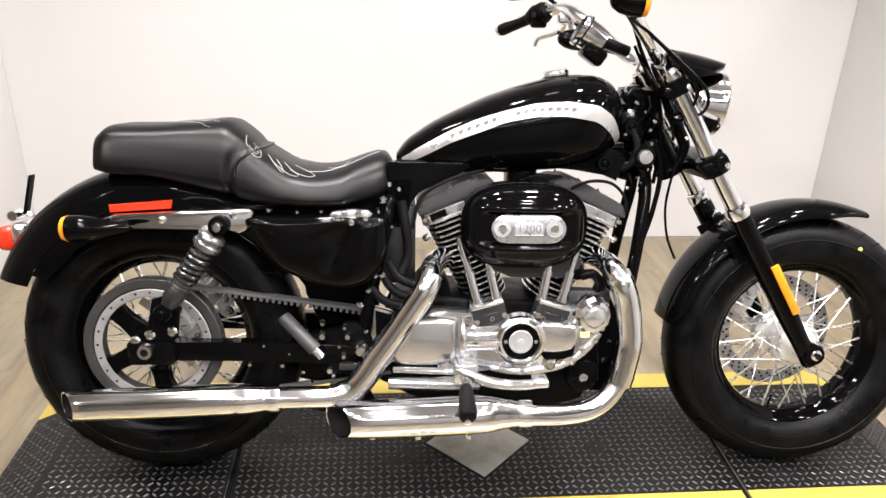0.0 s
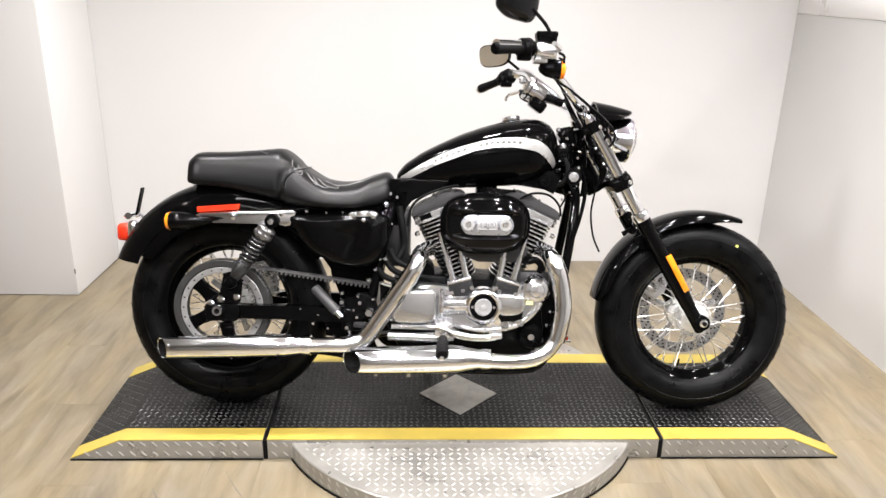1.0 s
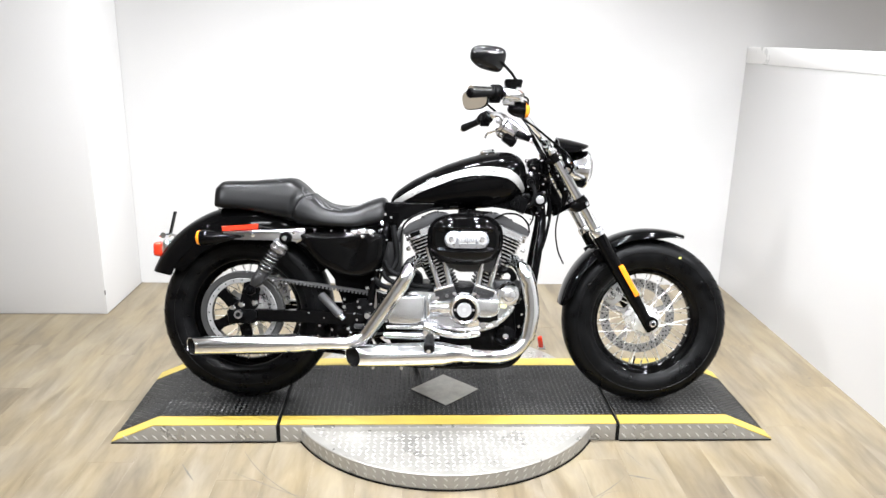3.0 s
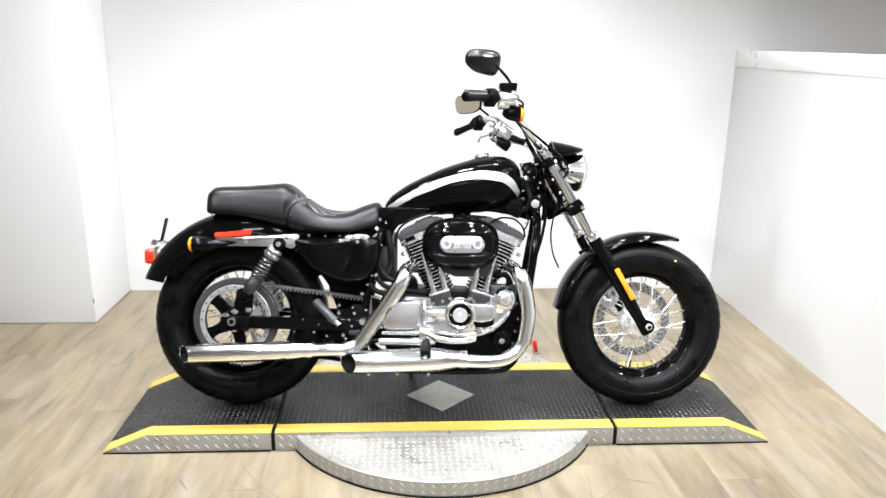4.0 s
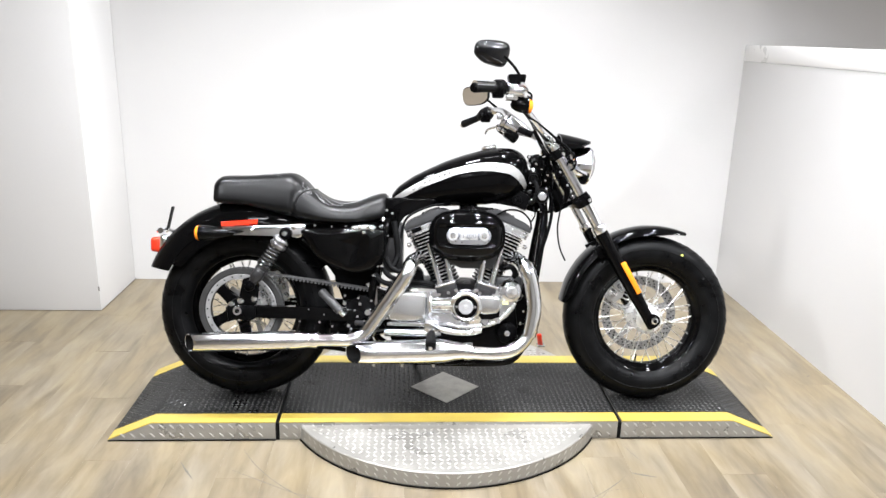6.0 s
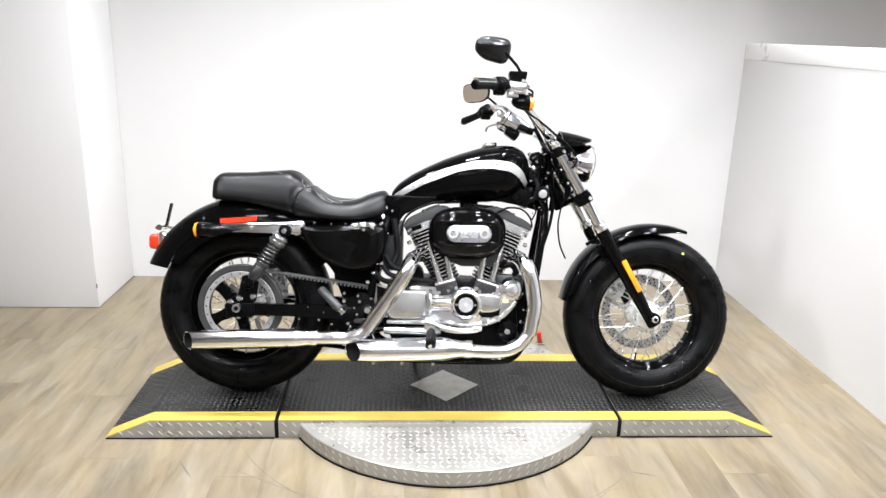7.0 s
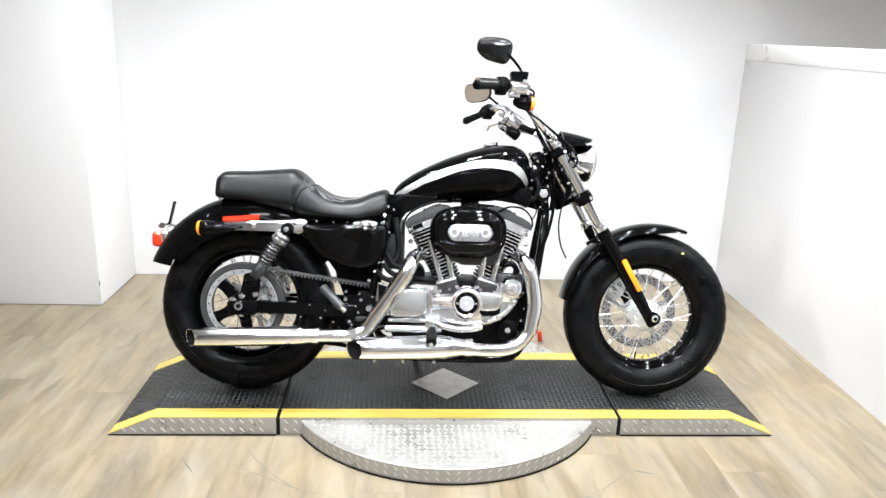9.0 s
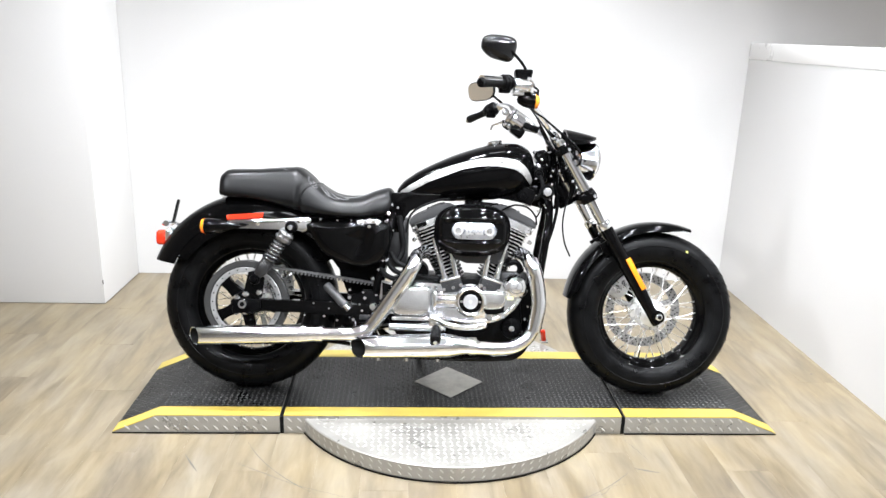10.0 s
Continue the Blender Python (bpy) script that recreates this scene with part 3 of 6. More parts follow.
bracket = part("caliper_bracket", prism([(-0.605, 0.432), (-0.585, 0.452), (-0.548, 0.450), (-0.522, 0.428), (-0.508, 0.395), (-0.503, 0.350), (-0.522, 0.338), (-0.540, 0.352), (-0.548, 0.385), (-0.572, 0.402), (-0.600, 0.405)], 0.062, 0.074, 0.003, 1), CAST, bike, "cast silver bracket behind the rear wheel")
for x, z, r in ((-0.590, 0.424, 0.011), (-0.566, 0.437, 0.008), (-0.545, 0.415, 0.012), (-0.524, 0.392, 0.009), (-0.515, 0.365, 0.011), (-0.532, 0.432, 0.006), (-0.560, 0.410, 0.006)):
    part("bracket_boss", lathe([(0, 0), (r, 0), (r, 0.010), (r * 0.6, 0.014), (0, 0.012)], (x, 0.062, z), (0, -1, 0), 12), POLISH, bracket)
carrier = part("hub_carrier", lathe([(0.030, 0.058), (0.060, 0.056), (0.066, 0.060), (0.066, 0.066), (0.030, 0.068)], RW, (0, 1, 0), 40, True), POLISH, rear, "bright hub carrier")
for k in range(5):
    part("carrier_arm", box(RW.x - 0.010, RW.x + 0.010, 0.057, 0.066, RW.z + 0.060, RW.z + 0.108, 0.003, 1, about(RW, 72 * k + 20)), CAST, carrier)
    a = radians(72 * k + 50)
    part("carrier_bolt", lathe([(0, 0), (0.008, 0), (0.008, 0.006), (0.004, 0.009), (0, 0.009)], RW + Vector((0.050 * math.cos(a), 0.057, 0.050 * math.sin(a))), (0, -1, 0), 10), CHROME, carrier)
# bright hub caps between the fork legs
part("hub_flange", lathe([(0.0, -0.066), (0.018, -0.066), (0.022, -0.062), (0.024, -0.050), (0.030, -0.047), (0.032, -0.043), (0.044, -0.043), (0.047, -0.045), (0.056, -0.045), (0.058, -0.042), (0.058, -0.034), (0.055, -0.030), (0.034, -0.026), (0.030, 0.0), (0.0, 0.0)], FW, (0, 1, 0), 56), HUB, front, "bright round hub flange")
for k in range(10):
    a = 2 * math.pi * k / 10
    part("flange_hole", lathe([(0, 0), (0.0042, 0), (0.0042, 0.0006), (0, 0.0006)], FW + Vector((0.0385 * math.cos(a), -0.0432, 0.0385 * math.sin(a))), (0, -1, 0), 10), SEAL_SHADE, front)
part("valve_stem", tube([FW + Vector((-0.03, -0.004, -0.172)), FW + Vector((-0.026, -0.006, -0.145))], 0.003, 8, 1), SATIN, front)
for c, x, z, s in ((FW, 0.086, 0.183, 1), (FW, 0.150, 0.118, 0.7)):
    rr = Vector((x, 0, z)).length
    part("chalk_dot", lathe([(0, 0), (0.0052 * s, 0), (0.0052 * s, 0.001)], c + Vector((x * 1.32, -0.0655, z * 1.32)), (0, -1, 0), 10), CHALK if s == 1 else GREYBLACK, front)

# ---- front fork ----
AX = Vector((-0.5125, 0, 0.8587))  # up along the fork
for side in (-1, 1):
    foot = FW + Vector((0.0, side * 0.112, 0.006))
    base = foot + Vector((-0.004, 0, 0.0))
    low = part("fork_slider", lathe([(0.0, -0.018), (0.018, -0.018), (0.0205, -0.012), (0.0205, 0.05), (0.0232, 0.11), (0.025, 0.37), (0.0235, 0.385), (0.0, 0.385)], base + Vector((-0.003, 0, -0.012)), AX, 28), PAINT, bike, "gloss black fork slider")
    part("chrome_collar", lathe([(0.021, 0.384), (0.0255, 0.384), (0.027, 0.39), (0.027, 0.402), (0.025, 0.41), (0.021, 0.412)], base + Vector((-0.003, 0, -0.012)), AX, 28, True), CHROME, low)
    part("axle_clamp", lathe([(0.0, -0.024), (0.021, -0.024), (0.024, -0.020), (0.024, 0.020), (0.021, 0.024), (0.0, 0.024)], foot + Vector((-0.002, 0, -0.001)), (0, 1, 0), 28), PAINT, low)
    part("axle_nut", lathe([(0.0, -0.026), (0.0095, -0.026), (0.0125, -0.024), (0.0125, 0.029), (0.0105, 0.031), (0, 0.031)], foot, (0, 1, 0), 20), CHROME, low)
    part("axle_bore", lathe([(0.0, 0), (0.0072, 0), (0.0072, 0.001), (0, 0.001)], foot + Vector((0, side * 0.0312, 0)), (0, side, 0), 16), SEAL_SHADE, low)
    part("fork_tube", lathe([(0.0, 0.36), (0.0195, 0.36), (0.0195, 0.735), (0.0, 0.735)], base + Vector((-0.003, 0, -0.012)), AX, 24), CHROME, bike, "chrome fork tube")
    part("fork_cap", lathe([(0.0, 0.735), (0.017, 0.735), (0.017, 0.742), (0.011, 0.748), (0.0, 0.748)], base + Vector((-0.003, 0, -0.012)), AX, 16), CHROME, bike)
    part("fender_mount", lathe([(0.0, -0.01), (0.011, -0.01), (0.011, 0.035), (0.0, 0.035)], base + AX * 0.345 + Vector((0.0, -side * 0.02, -0.005)), (0, -side, 0), 14), CHROME, low, "chrome fender bolt")
part("fork_reflector", box(-0.0095, 0.0095, -0.004, 0.004, -0.064, 0.064, 0.0025, 2, Matrix.Translation(FW + AX * 0.190 + Vector((0.004, -0.1395, 0.0))) @ Matrix.Rotation(radians(-30.2), 4, "Y")), AMBER, bike, "orange side reflector")


def fork_at(d, y=0.0):
    return FW + Vector((-0.007, y, -0.012)) + AX * d


for name, d, h, wide in (("lower_clamp", 0.525, 0.036, 0.142), ("upper_clamp", 0.715, 0.026, 0.138)):
    m = Matrix.Translation(fork_at(d)) @ Matrix.Rotation(radians(-30.2), 4, "Y")
    bm = box(-0.036, 0.030, -wide, wide, -h / 2, h / 2, 0.01, 2, m)
    cl = part(name, bm, PAINT, bike, "black fork clamp")
    for side in (-1, 1):
        part("pinch_bolt", lathe([(0, 0), (0.007, 0), (0.007, 0.006), (0.004, 0.008), (0, 0.008)], fork_at(d, side * (wide - 0.004)) + Vector((0.018, 0, 0.0)), (0.4, side, 0.2), 10), CHROME, cl)
        part("clamp_ring", lathe([(0.0195, -h / 2 - 0.004), (0.030, -h / 2 - 0.004), (0.031, 0), (0.030, h / 2 + 0.004), (0.0195, h / 2 + 0.004)], fork_at(d, side * 0.112), AX, 24, True), PAINT, cl)
part("steering_head", lathe([(0, -0.1), (0.032, -0.1), (0.034, -0.085), (0.028, -0.08), (0.028, 0.08), (0.034, 0.085), (0.032, 0.1), (0, 0.1)], fork_at(0.62) + Vector((-0.052, 0, -0.03)), AX, 28), SATIN, bike)

# front fender, a curved shell with thickness


def fender(name, c, a0, a1, r_mid, half, drop, taper0, taper1, parent, label, thick=0.003, n=40, rise=0.0, sweep=0.0):
    rings = []
    for i in range(n + 1):
        f = i / n
        a = radians(a0 + (a1 - a0) * f)
        ends = min(1.0, 0.25 + f / taper0 if taper0 else 1, 0.25 + (1 - f) / taper1 if taper1 else 1)
        w, d = half * (0.72 + 0.28 * min(1, ends)), drop * min(1.0, 0.15 + ends * 0.85)
        r = r_mid + rise * f
        cut = []
        for k in range(15):
            u = -1 + 2 * k / 14
            y = w * math.sin(u * math.pi / 2 * 0.98)
            rr = r - d * (1 - math.cos(u * math.pi / 2)) ** 1.25
            cut.append((y, rr, a - radians(sweep) * u * u * max(0.0, 1 - 5 * f)))
        inner = [(y * (1 - thick / w), rr - thick, g) for y, rr, g in cut[::-1]]
        rings.append([c + Vector((math.cos(g) * rr, y, math.sin(g) * rr)) for y, rr, g in cut + inner])
    return part(name, loft(rings), PAINT, parent, label, sharp=50)


ff = fender("front_fender", FW, 170, 68, 0.332, 0.076, 0.033, 0.10, 0.22, bike, "gloss black front fender", rise=0.021)
for side in (-1, 1):
    part("fender_bracket", prism([(0.635, 0.575), (0.70, 0.61), (0.725, 0.585), (0.69, 0.545), (0.66, 0.535)], side * 0.078, side * 0.088, 0.002), SATIN, ff)

# ---- headlight ----
HL = Vector((0.595, 0.0, 0.880))
HX = Vector((1, 0, -0.12)).normalized()
lamp = part("headlight", lathe([(0.0, -0.080), (0.028, -0.075), (0.050, -0.056), (0.064, -0.025), (0.069, 0.008), (0.071, 0.012), (0.071, 0.024), (0.067, 0.028), (0.064, 0.022), (0.052, -0.01), (0.026, -0.036), (0.0, -0.04)], HL, HX, 48), CHROME, bike, "round chrome headlight with clear lens")
part("lens", lathe([(0.0, 0.049), (0.020, 0.047), (0.038, 0.042), (0.054, 0.034), (0.066, 0.022), (0.063, 0.021), (0.052, 0.031), (0.037, 0.039), (0.020, 0.044), (0.0, 0.046)], HL, HX, 40), GLASS, lamp, "clear glass lens")
part("bulb", lathe([(0.0, -0.036), (0.012, -0.036), (0.016, -0.02), (0.012, 0.0), (0.0, 0.004)], HL, HX, 16), POLISH, lamp)
vis = []
for i in range(9):
    f = i / 8
    x = 0.504 + 0.124 * f
    w = 0.094 - 0.020 * f ** 2
    z = 0.997 - 0.018 * f - 0.010 * f * f
    cut = []
    for k in range(13):
        u = -1 + 2 * k / 12
        cut.append(Vector((x - 0.05 * abs(u) ** 2.2 * f, w * u, z - (0.046 - 0.026 * f) * abs(u) ** 2.1)))
    t = 0.007 + 0.044 * f * (1 - f) * (1 - 0.4 * f)
    vis.append(cut + [p + Vector((0, -math.copysign(0.003, p.y) if abs(p.y) > 0.01 else 0, -t)) for p in cut[::-1]])
part("headlight_visor", loft(vis), PAINT, bike, "gloss black visor over the headlight", sharp=50)
part("headlight_bracket", box(0.475, 0.60, -0.03, 0.03, 0.915, 0.955, 0.008, 2), SATIN, bike)

# ---- fuel tank ----
T_TOP = [(-0.112, 0.757), (-0.095, 0.784), (-0.036, 0.826), (0.018, 0.854), (0.084, 0.885), (0.150, 0.909), (0.216, 0.928), (0.282, 0.938), (0.334, 0.937), (0.371, 0.919), (0.390, 0.886), (0.398, 0.845)]
T_BOT = [(-0.112, 0.732), (-0.09, 0.724), (-0.038, 0.716), (0.05, 0.716), (0.14, 0.718), (0.25, 0.727), (0.318, 0.742), (0.363, 0.766), (0.387, 0.788), (0.398, 0.815)]
T_WID = [(-0.112, 0.030), (-0.09, 0.052), (-0.038, 0.078), (0.05, 0.102), (0.14, 0.120), (0.22, 0.130), (0.285, 0.131), (0.33, 0.122), (0.363, 0.098), (0.387, 0.066), (0.398, 0.03)]


def smoothed(curve):
    xs = np.linspace(curve[0][0], curve[-1][0], 160)
    ys = np.interp(xs, [c[0] for c in curve], [c[1] for c in curve])
    k = np.ones(9) / 9
    pad = np.concatenate([2 * ys[0] - ys[4:0:-1], ys, 2 * ys[-1] - ys[-2:-6:-1]])
    return list(zip(xs, np.convolve(pad, k, "valid")))


T_TOP, T_BOT, T_WID = smoothed(T_TOP), smoothed(T_BOT), smoothed(T_WID)


def tank_y(x, z, grow=0.0):
    """How far out the tank's side stands at x and z."""
    a, b, w = at(T_TOP, x), at(T_BOT, x), at(T_WID, x)
    c, h = (a + b) / 2, (a - b) / 2
    c -= 0.06 * h
    k = (z - c) / (h * (1.06 if z > c else 0.94))
    return (w + grow) * max(0.0, 1 - min(1, abs(k)) ** 2.5) ** (1 / 2.5)


rings = []
for i in range(61):
    x = -0.112 + 0.510 * (0.5 - 0.5 * math.cos(math.pi * i / 60))
    a, b, w = at(T_TOP, x), at(T_BOT, x), at(T_WID, x)
    c, h = (a + b) / 2 - 0.03 * (a - b), (a - b) / 2
    ring = []
    for k in range(48):
        g = 2 * math.pi * k / 48
        cg, sg = math.cos(g), math.sin(g)
        ring.append(Vector((x, w * math.copysign(abs(cg) ** 0.8, cg), c + math.copysign(abs(sg) ** 0.8, sg) * h * (1.06 if sg > 0 else 0.94))))
    rings.append(ring)
tank = part("fuel_tank", loft(rings), PAINT, bike, "gloss black teardrop fuel tank")
S_UP = smoothed([(-0.108, 0.744), (-0.065, 0.774), (0.006, 0.815), (0.065, 0.841), (0.125, 0.860), (0.184, 0.875), (0.250, 0.880), (0.317, 0.873), (0.358, 0.847), (0.384, 0.80)])
S_LO = smoothed([(-0.108, 0.732), (-0.086, 0.738), (0.007, 0.788), (0.125, 0.835), (0.185, 0.847), (0.250, 0.849), (0.318, 0.838), (0.352, 0.811), (0.384, 0.775)])
for side in (-1, 1):
    bm = bmesh.new()
    grid = []
    for i in range(61):
        x = -0.100 + 0.482 * i / 60
        lo, hi = at(S_LO, x), at(S_UP, x)
        lo, hi = max(lo, at(T_BOT, x) + 0.004), min(hi, at(T_TOP, x) - 0.004)
        grid.append([bm.verts.new((x + (0.0008 if i == 60 else 0), side * (tank_y(x, lo + (hi - lo) * k / 8) + 0.0012), lo + (hi - lo) * k / 8)) for k in range(9)])
    for r, s in zip(grid, grid[1:]):
        for k in range(8):
            bm.faces.new((r[k], r[k + 1], s[k + 1], s[k]))
    band = part("tank_stripe", bm, SILVER, tank, "silver band along the tank", sharp=180)
    for k, x in enumerate([0.010 + 0.0175 * j for j in range(6)] + [0.147 + 0.0165 * j for j in range(8)]):
        mid = (at(S_LO, x) * 0.5 + at(S_UP, x) * 0.5)
        slope = math.atan2(at(S_UP, x + 0.01) - at(S_UP, x - 0.01), 0.02)
        y = side * (tank_y(x, mid) + 0.0016)
        tall = 0.0050 if k % 3 else 0.0042
        part("stripe_mark", box(-0.0050, 0.0050, -0.0004, 0.0004, -tall, tall, turn=Matrix.Translation((x, y, mid)) @ Matrix.Rotation(-slope, 4, "Y")), MARK, tank)
part("fuel_cap", lathe([(0.0, 0.018), (0.026, 0.017), (0.030, 0.014), (0.032, 0.008), (0.030, 0.002), (0.034, 0.0), (0.034, -0.014), (0.0, -0.014)], (0.245, 0.0, 0.929), (-0.16, 0, 1), 36), CHROME, tank, "round chrome fuel cap")
part("tank_bracket", box(0.345, 0.43, -0.02, 0.02, 0.79, 0.83, 0.006), SATIN, bike)
for x, z, y in ((0.347, 0.747, -0.070), (0.406, 0.826, -0.056)):
    mount = part("tank_mount", lathe([(0, -0.02), (0.015, -0.02), (0.017, -0.012), (0.017, 0.012), (0.015, 0.016), (0.010, 0.016), (0.008, 0.010), (0, 0.010)], (x, y, z), (0, -1, 0), 26), CRINKLE, bike, "dark grey rubber mount")
    part("mount_bolt", lathe([(0, 0.010), (0.006, 0.010), (0.006, 0.015), (0, 0.017)], (x, y, z), (0, -1, 0), 10), SATIN, mount)

# ---- seat ----
Z_TOP = smoothed([(-0.746, 0.796), (-0.741, 0.808), (-0.722, 0.814), (-0.61, 0.817), (-0.52, 0.826), (-0.478, 0.831), (-0.457, 0.823), (-0.440, 0.808), (-0.398, 0.771), (-0.338, 0.735), (-0.2865, 0.727), (-0.237, 0.731), (-0.188, 0.752), (-0.142, 0.764), (-0.122, 0.756), (-0.112, 0.718)])
Z_BOT = smoothed([(-0.746, 0.718), (-0.72, 0.712), (-0.643, 0.709), (-0.596, 0.702), (-0.534, 0.686), (-0.472, 0.670), (-0.445, 0.659), (-0.351, 0.648), (-0.232, 0.646), (-0.160, 0.656), (-0.124, 0.672), (-0.112, 0.695)])
Z_WID = smoothed([(-0.746, 0.110), (-0.738, 0.118), (-0.715, 0.124), (-0.60, 0.128), (-0.50, 0.131), (-0.44, 0.137), (-0.38, 0.152), (-0.30, 0.158), (-0.22, 0.145), (-0.16, 0.112), (-0.13, 0.09), (-0.112, 0.066)])


SEAM = 0.462


def seat_point(x, g, out=0.0):
    """A point of the seat's skin at x, by the angle g round it (90 is the top)."""
    a, b, w = at(Z_TOP, x), at(Z_BOT, x), at(Z_WID, x)
    c, h = b + (a - b) * 0.42, a - b
    cg, sg = math.cos(radians(g)), math.sin(radians(g))
    e = 0.56 + 0.30 * max(0.0, min(1.0, (x + 0.58) / 0.24))
    tall = h * 0.58 if sg > 0 else h * 0.42
    e = e if sg > 0 else e * 0.55
    dip = 0.010 * math.exp(-((x + SEAM - 0.055 * max(0.0, sg)) / 0.008) ** 2)
    k = 1 - dip / max(w, 0.02)
    lean = 1 - 0.10 * max(0.0, math.copysign(abs(sg) ** e, sg) + 0.4)
    return Vector((x, (w + out) * k * lean * math.copysign(abs(cg) ** (e * 0.82), cg), c + k * (tall + out) * math.copysign(abs(sg) ** e, sg)))


rings = []
for i in range(111):
    f = i / 110
    x = -0.746 + 0.634 * f
    rings.append([seat_point(x, 360 * k / 56) for k in range(56)])
seat = part("seat", loft(rings), LEATHER, bike, "black two-up seat with grey flame stitching", sharp=60)


def stitch(points, r=0.0010):
    """A raised seam over the seat: (x, angle) pairs."""
    line = smooth_line([(x, g, 0) for x, g in points], 7)
    return tube([seat_point(p.x, p.y, 0.0006) for p in line], r, 6, 1, smooth=False)


for mirror_side in (0, 1):
    for pts in ([(-0.60, 98), (-0.56, 112), (-0.53, 122), (-0.515, 134), (-0.505, 138)],
                [(-0.545, 104), (-0.525, 112), (-0.51, 108), (-0.50, 118), (-0.488, 122)],
                [(-0.432, 122), (-0.428, 142), (-0.412, 152), (-0.398, 146), (-0.402, 132), (-0.418, 124)],
                [(-0.425, 138), (-0.41, 146), (-0.404, 140), (-0.415, 132)],
                [(-0.385, 128), (-0.365, 146), (-0.350, 152), (-0.355, 140), (-0.368, 128)],
                [(-0.372, 140), (-0.335, 151), (-0.318, 148), (-0.335, 136), (-0.352, 124)],
                [(-0.338, 138), (-0.30, 148), (-0.285, 143), (-0.30, 132), (-0.33, 118)],
                [(-0.30, 132), (-0.262, 130), (-0.235, 122), (-0.215, 112)],
                [(-0.26, 118), (-0.22, 124), (-0.18, 118), (-0.15, 108)]):
        part("stitching", stitch([(x, 180 - g if mirror_side else g) for x, g in [(q[0], q[1] - 7) for q in pts]]), THREAD, seat)
part("welt", stitch([(-SEAM + 0.012 + 0.055 * max(0.0, math.sin(radians(g))), g) for g in range(-8, 190, 9)], 0.003), LEATHER, seat)
part("seat_pan", loft([[Vector((x, at(Z_WID, x) * 0.62 * u, at(Z_BOT, x) + v)) for u, v in ((-1, 0.004), (1, 0.004), (1, -0.018), (-1, -0.018))] for x in np.linspace(-0.68, -0.13, 30)]), SATIN, bike)
part("seat_screw", lathe([(0, 0), (0.008, 0), (0.008, 0.006), (0, 0.008)], (-0.750, -0.02, 0.712), (-0.5, 0, 1), 12), CHROME, seat)

# ---- rear fender, struts, lights ----
rf = fender("rear_fender", RW, 156.5, 38, 0.387, 0.108, 0.084, 0.0, 0.0, bike, "gloss black rear fender", 0.003, 48, 0.036, 5.0)
for side in (-1, 1):
    part("fender_skirt", prism([(-0.905, 0.492), (-0.86, 0.575), (-0.80, 0.64), (-0.70, 0.682), (-0.60, 0.688), (-0.50, 0.668), (-0.42, 0.625), (-0.42, 0.60), (-0.52, 0.60), (-0.62, 0.612), (-0.72, 0.598), (-0.80, 0.55), (-0.862, 0.478)],
                               side * 0.1, side * 0.106, 0.003), PAINT, rf)
    strut = part("fender_strut", prism([(-0.742, 0.616), (-0.70, 0.632), (-0.42, 0.648), (-0.410, 0.640), (-0.428, 0.600), (-0.445, 0.594), (-0.462, 0.606), (-0.715, 0.600)], side * 0.116, side * 0.142, 0.004, 2), CHROME, bike, "chrome fender strut")
    for x, z in ((-0.60, 0.623), (-0.452, 0.634)):
        part("strut_bolt", lathe([(0, 0), (0.008, 0), (0.008, 0.005), (0.003, 0.008), (0, 0.008)], (x, side * 0.142, z), (0, side, 0), 12), CHROME, strut)
    part("side_reflector", prism([(-0.720, 0.648), (-0.587, 0.660), (-0.590, 0.641), (-0.718, 0.631)], side * 0.105, side * 0.112, 0.002, 1), RED, rf, "red side reflector")
    sig = part("turn_signal", lathe([(0.0, -0.002), (0.026, -0.002), (0.0275, 0.006), (0.0265, 0.03), (0.022, 0.058), (0.013, 0.09), (0.005, 0.12), (0.0, 0.128)], (-0.772, side * 0.186, 0.611), (1, 0, 0.02), 28), PAINT, bike, "black bullet turn signal")
    part("amber_lens", lathe([(0.0, -0.018), (0.014, -0.017), (0.024, -0.011), (0.027, -0.002), (0.0, -0.002)], (-0.772, side * 0.186, 0.611), (1, 0, 0.02), 28), AMBER, sig, "amber lens")
    part("signal_stalk", tube([(-0.70, side * 0.18, 0.612), (-0.695, side * 0.14, 0.615)], 0.011, 12, 1), SATIN, sig)
tail = part("tail_light", box(-0.968, -0.932, -0.040, 0.040, 0.530, 0.592, 0.014, 3), CHROME, bike, "chrome tail light housing")
part("red_lens", box(-1.000, -0.960, -0.036, 0.036, 0.527, 0.583, 0.013, 3), RED, tail, "red lens")
plate = part("rear_bracket", box(-0.003, 0.003, -0.012, 0.012, -0.045, 0.045, 0.002, 1, Matrix.Translation((-0.935, 0, 0.652)) @ Matrix.Rotation(radians(13), 4, "Y")), SATIN, bike, "black upright rear bracket")
part("bracket_arm", tube([(-0.985, 0.0, 0.602), (-0.95, 0, 0.612), (-0.925, 0, 0.604), (-0.90, 0, 0.612)], 0.006, 8), CHROME, plate)
part("bracket_light", lathe([(0, -0.03), (0.011, -0.03), (0.012, 0.03), (0, 0.03)], (-0.962, 0, 0.607), (0, 1, 0), 14), CHROME, plate)

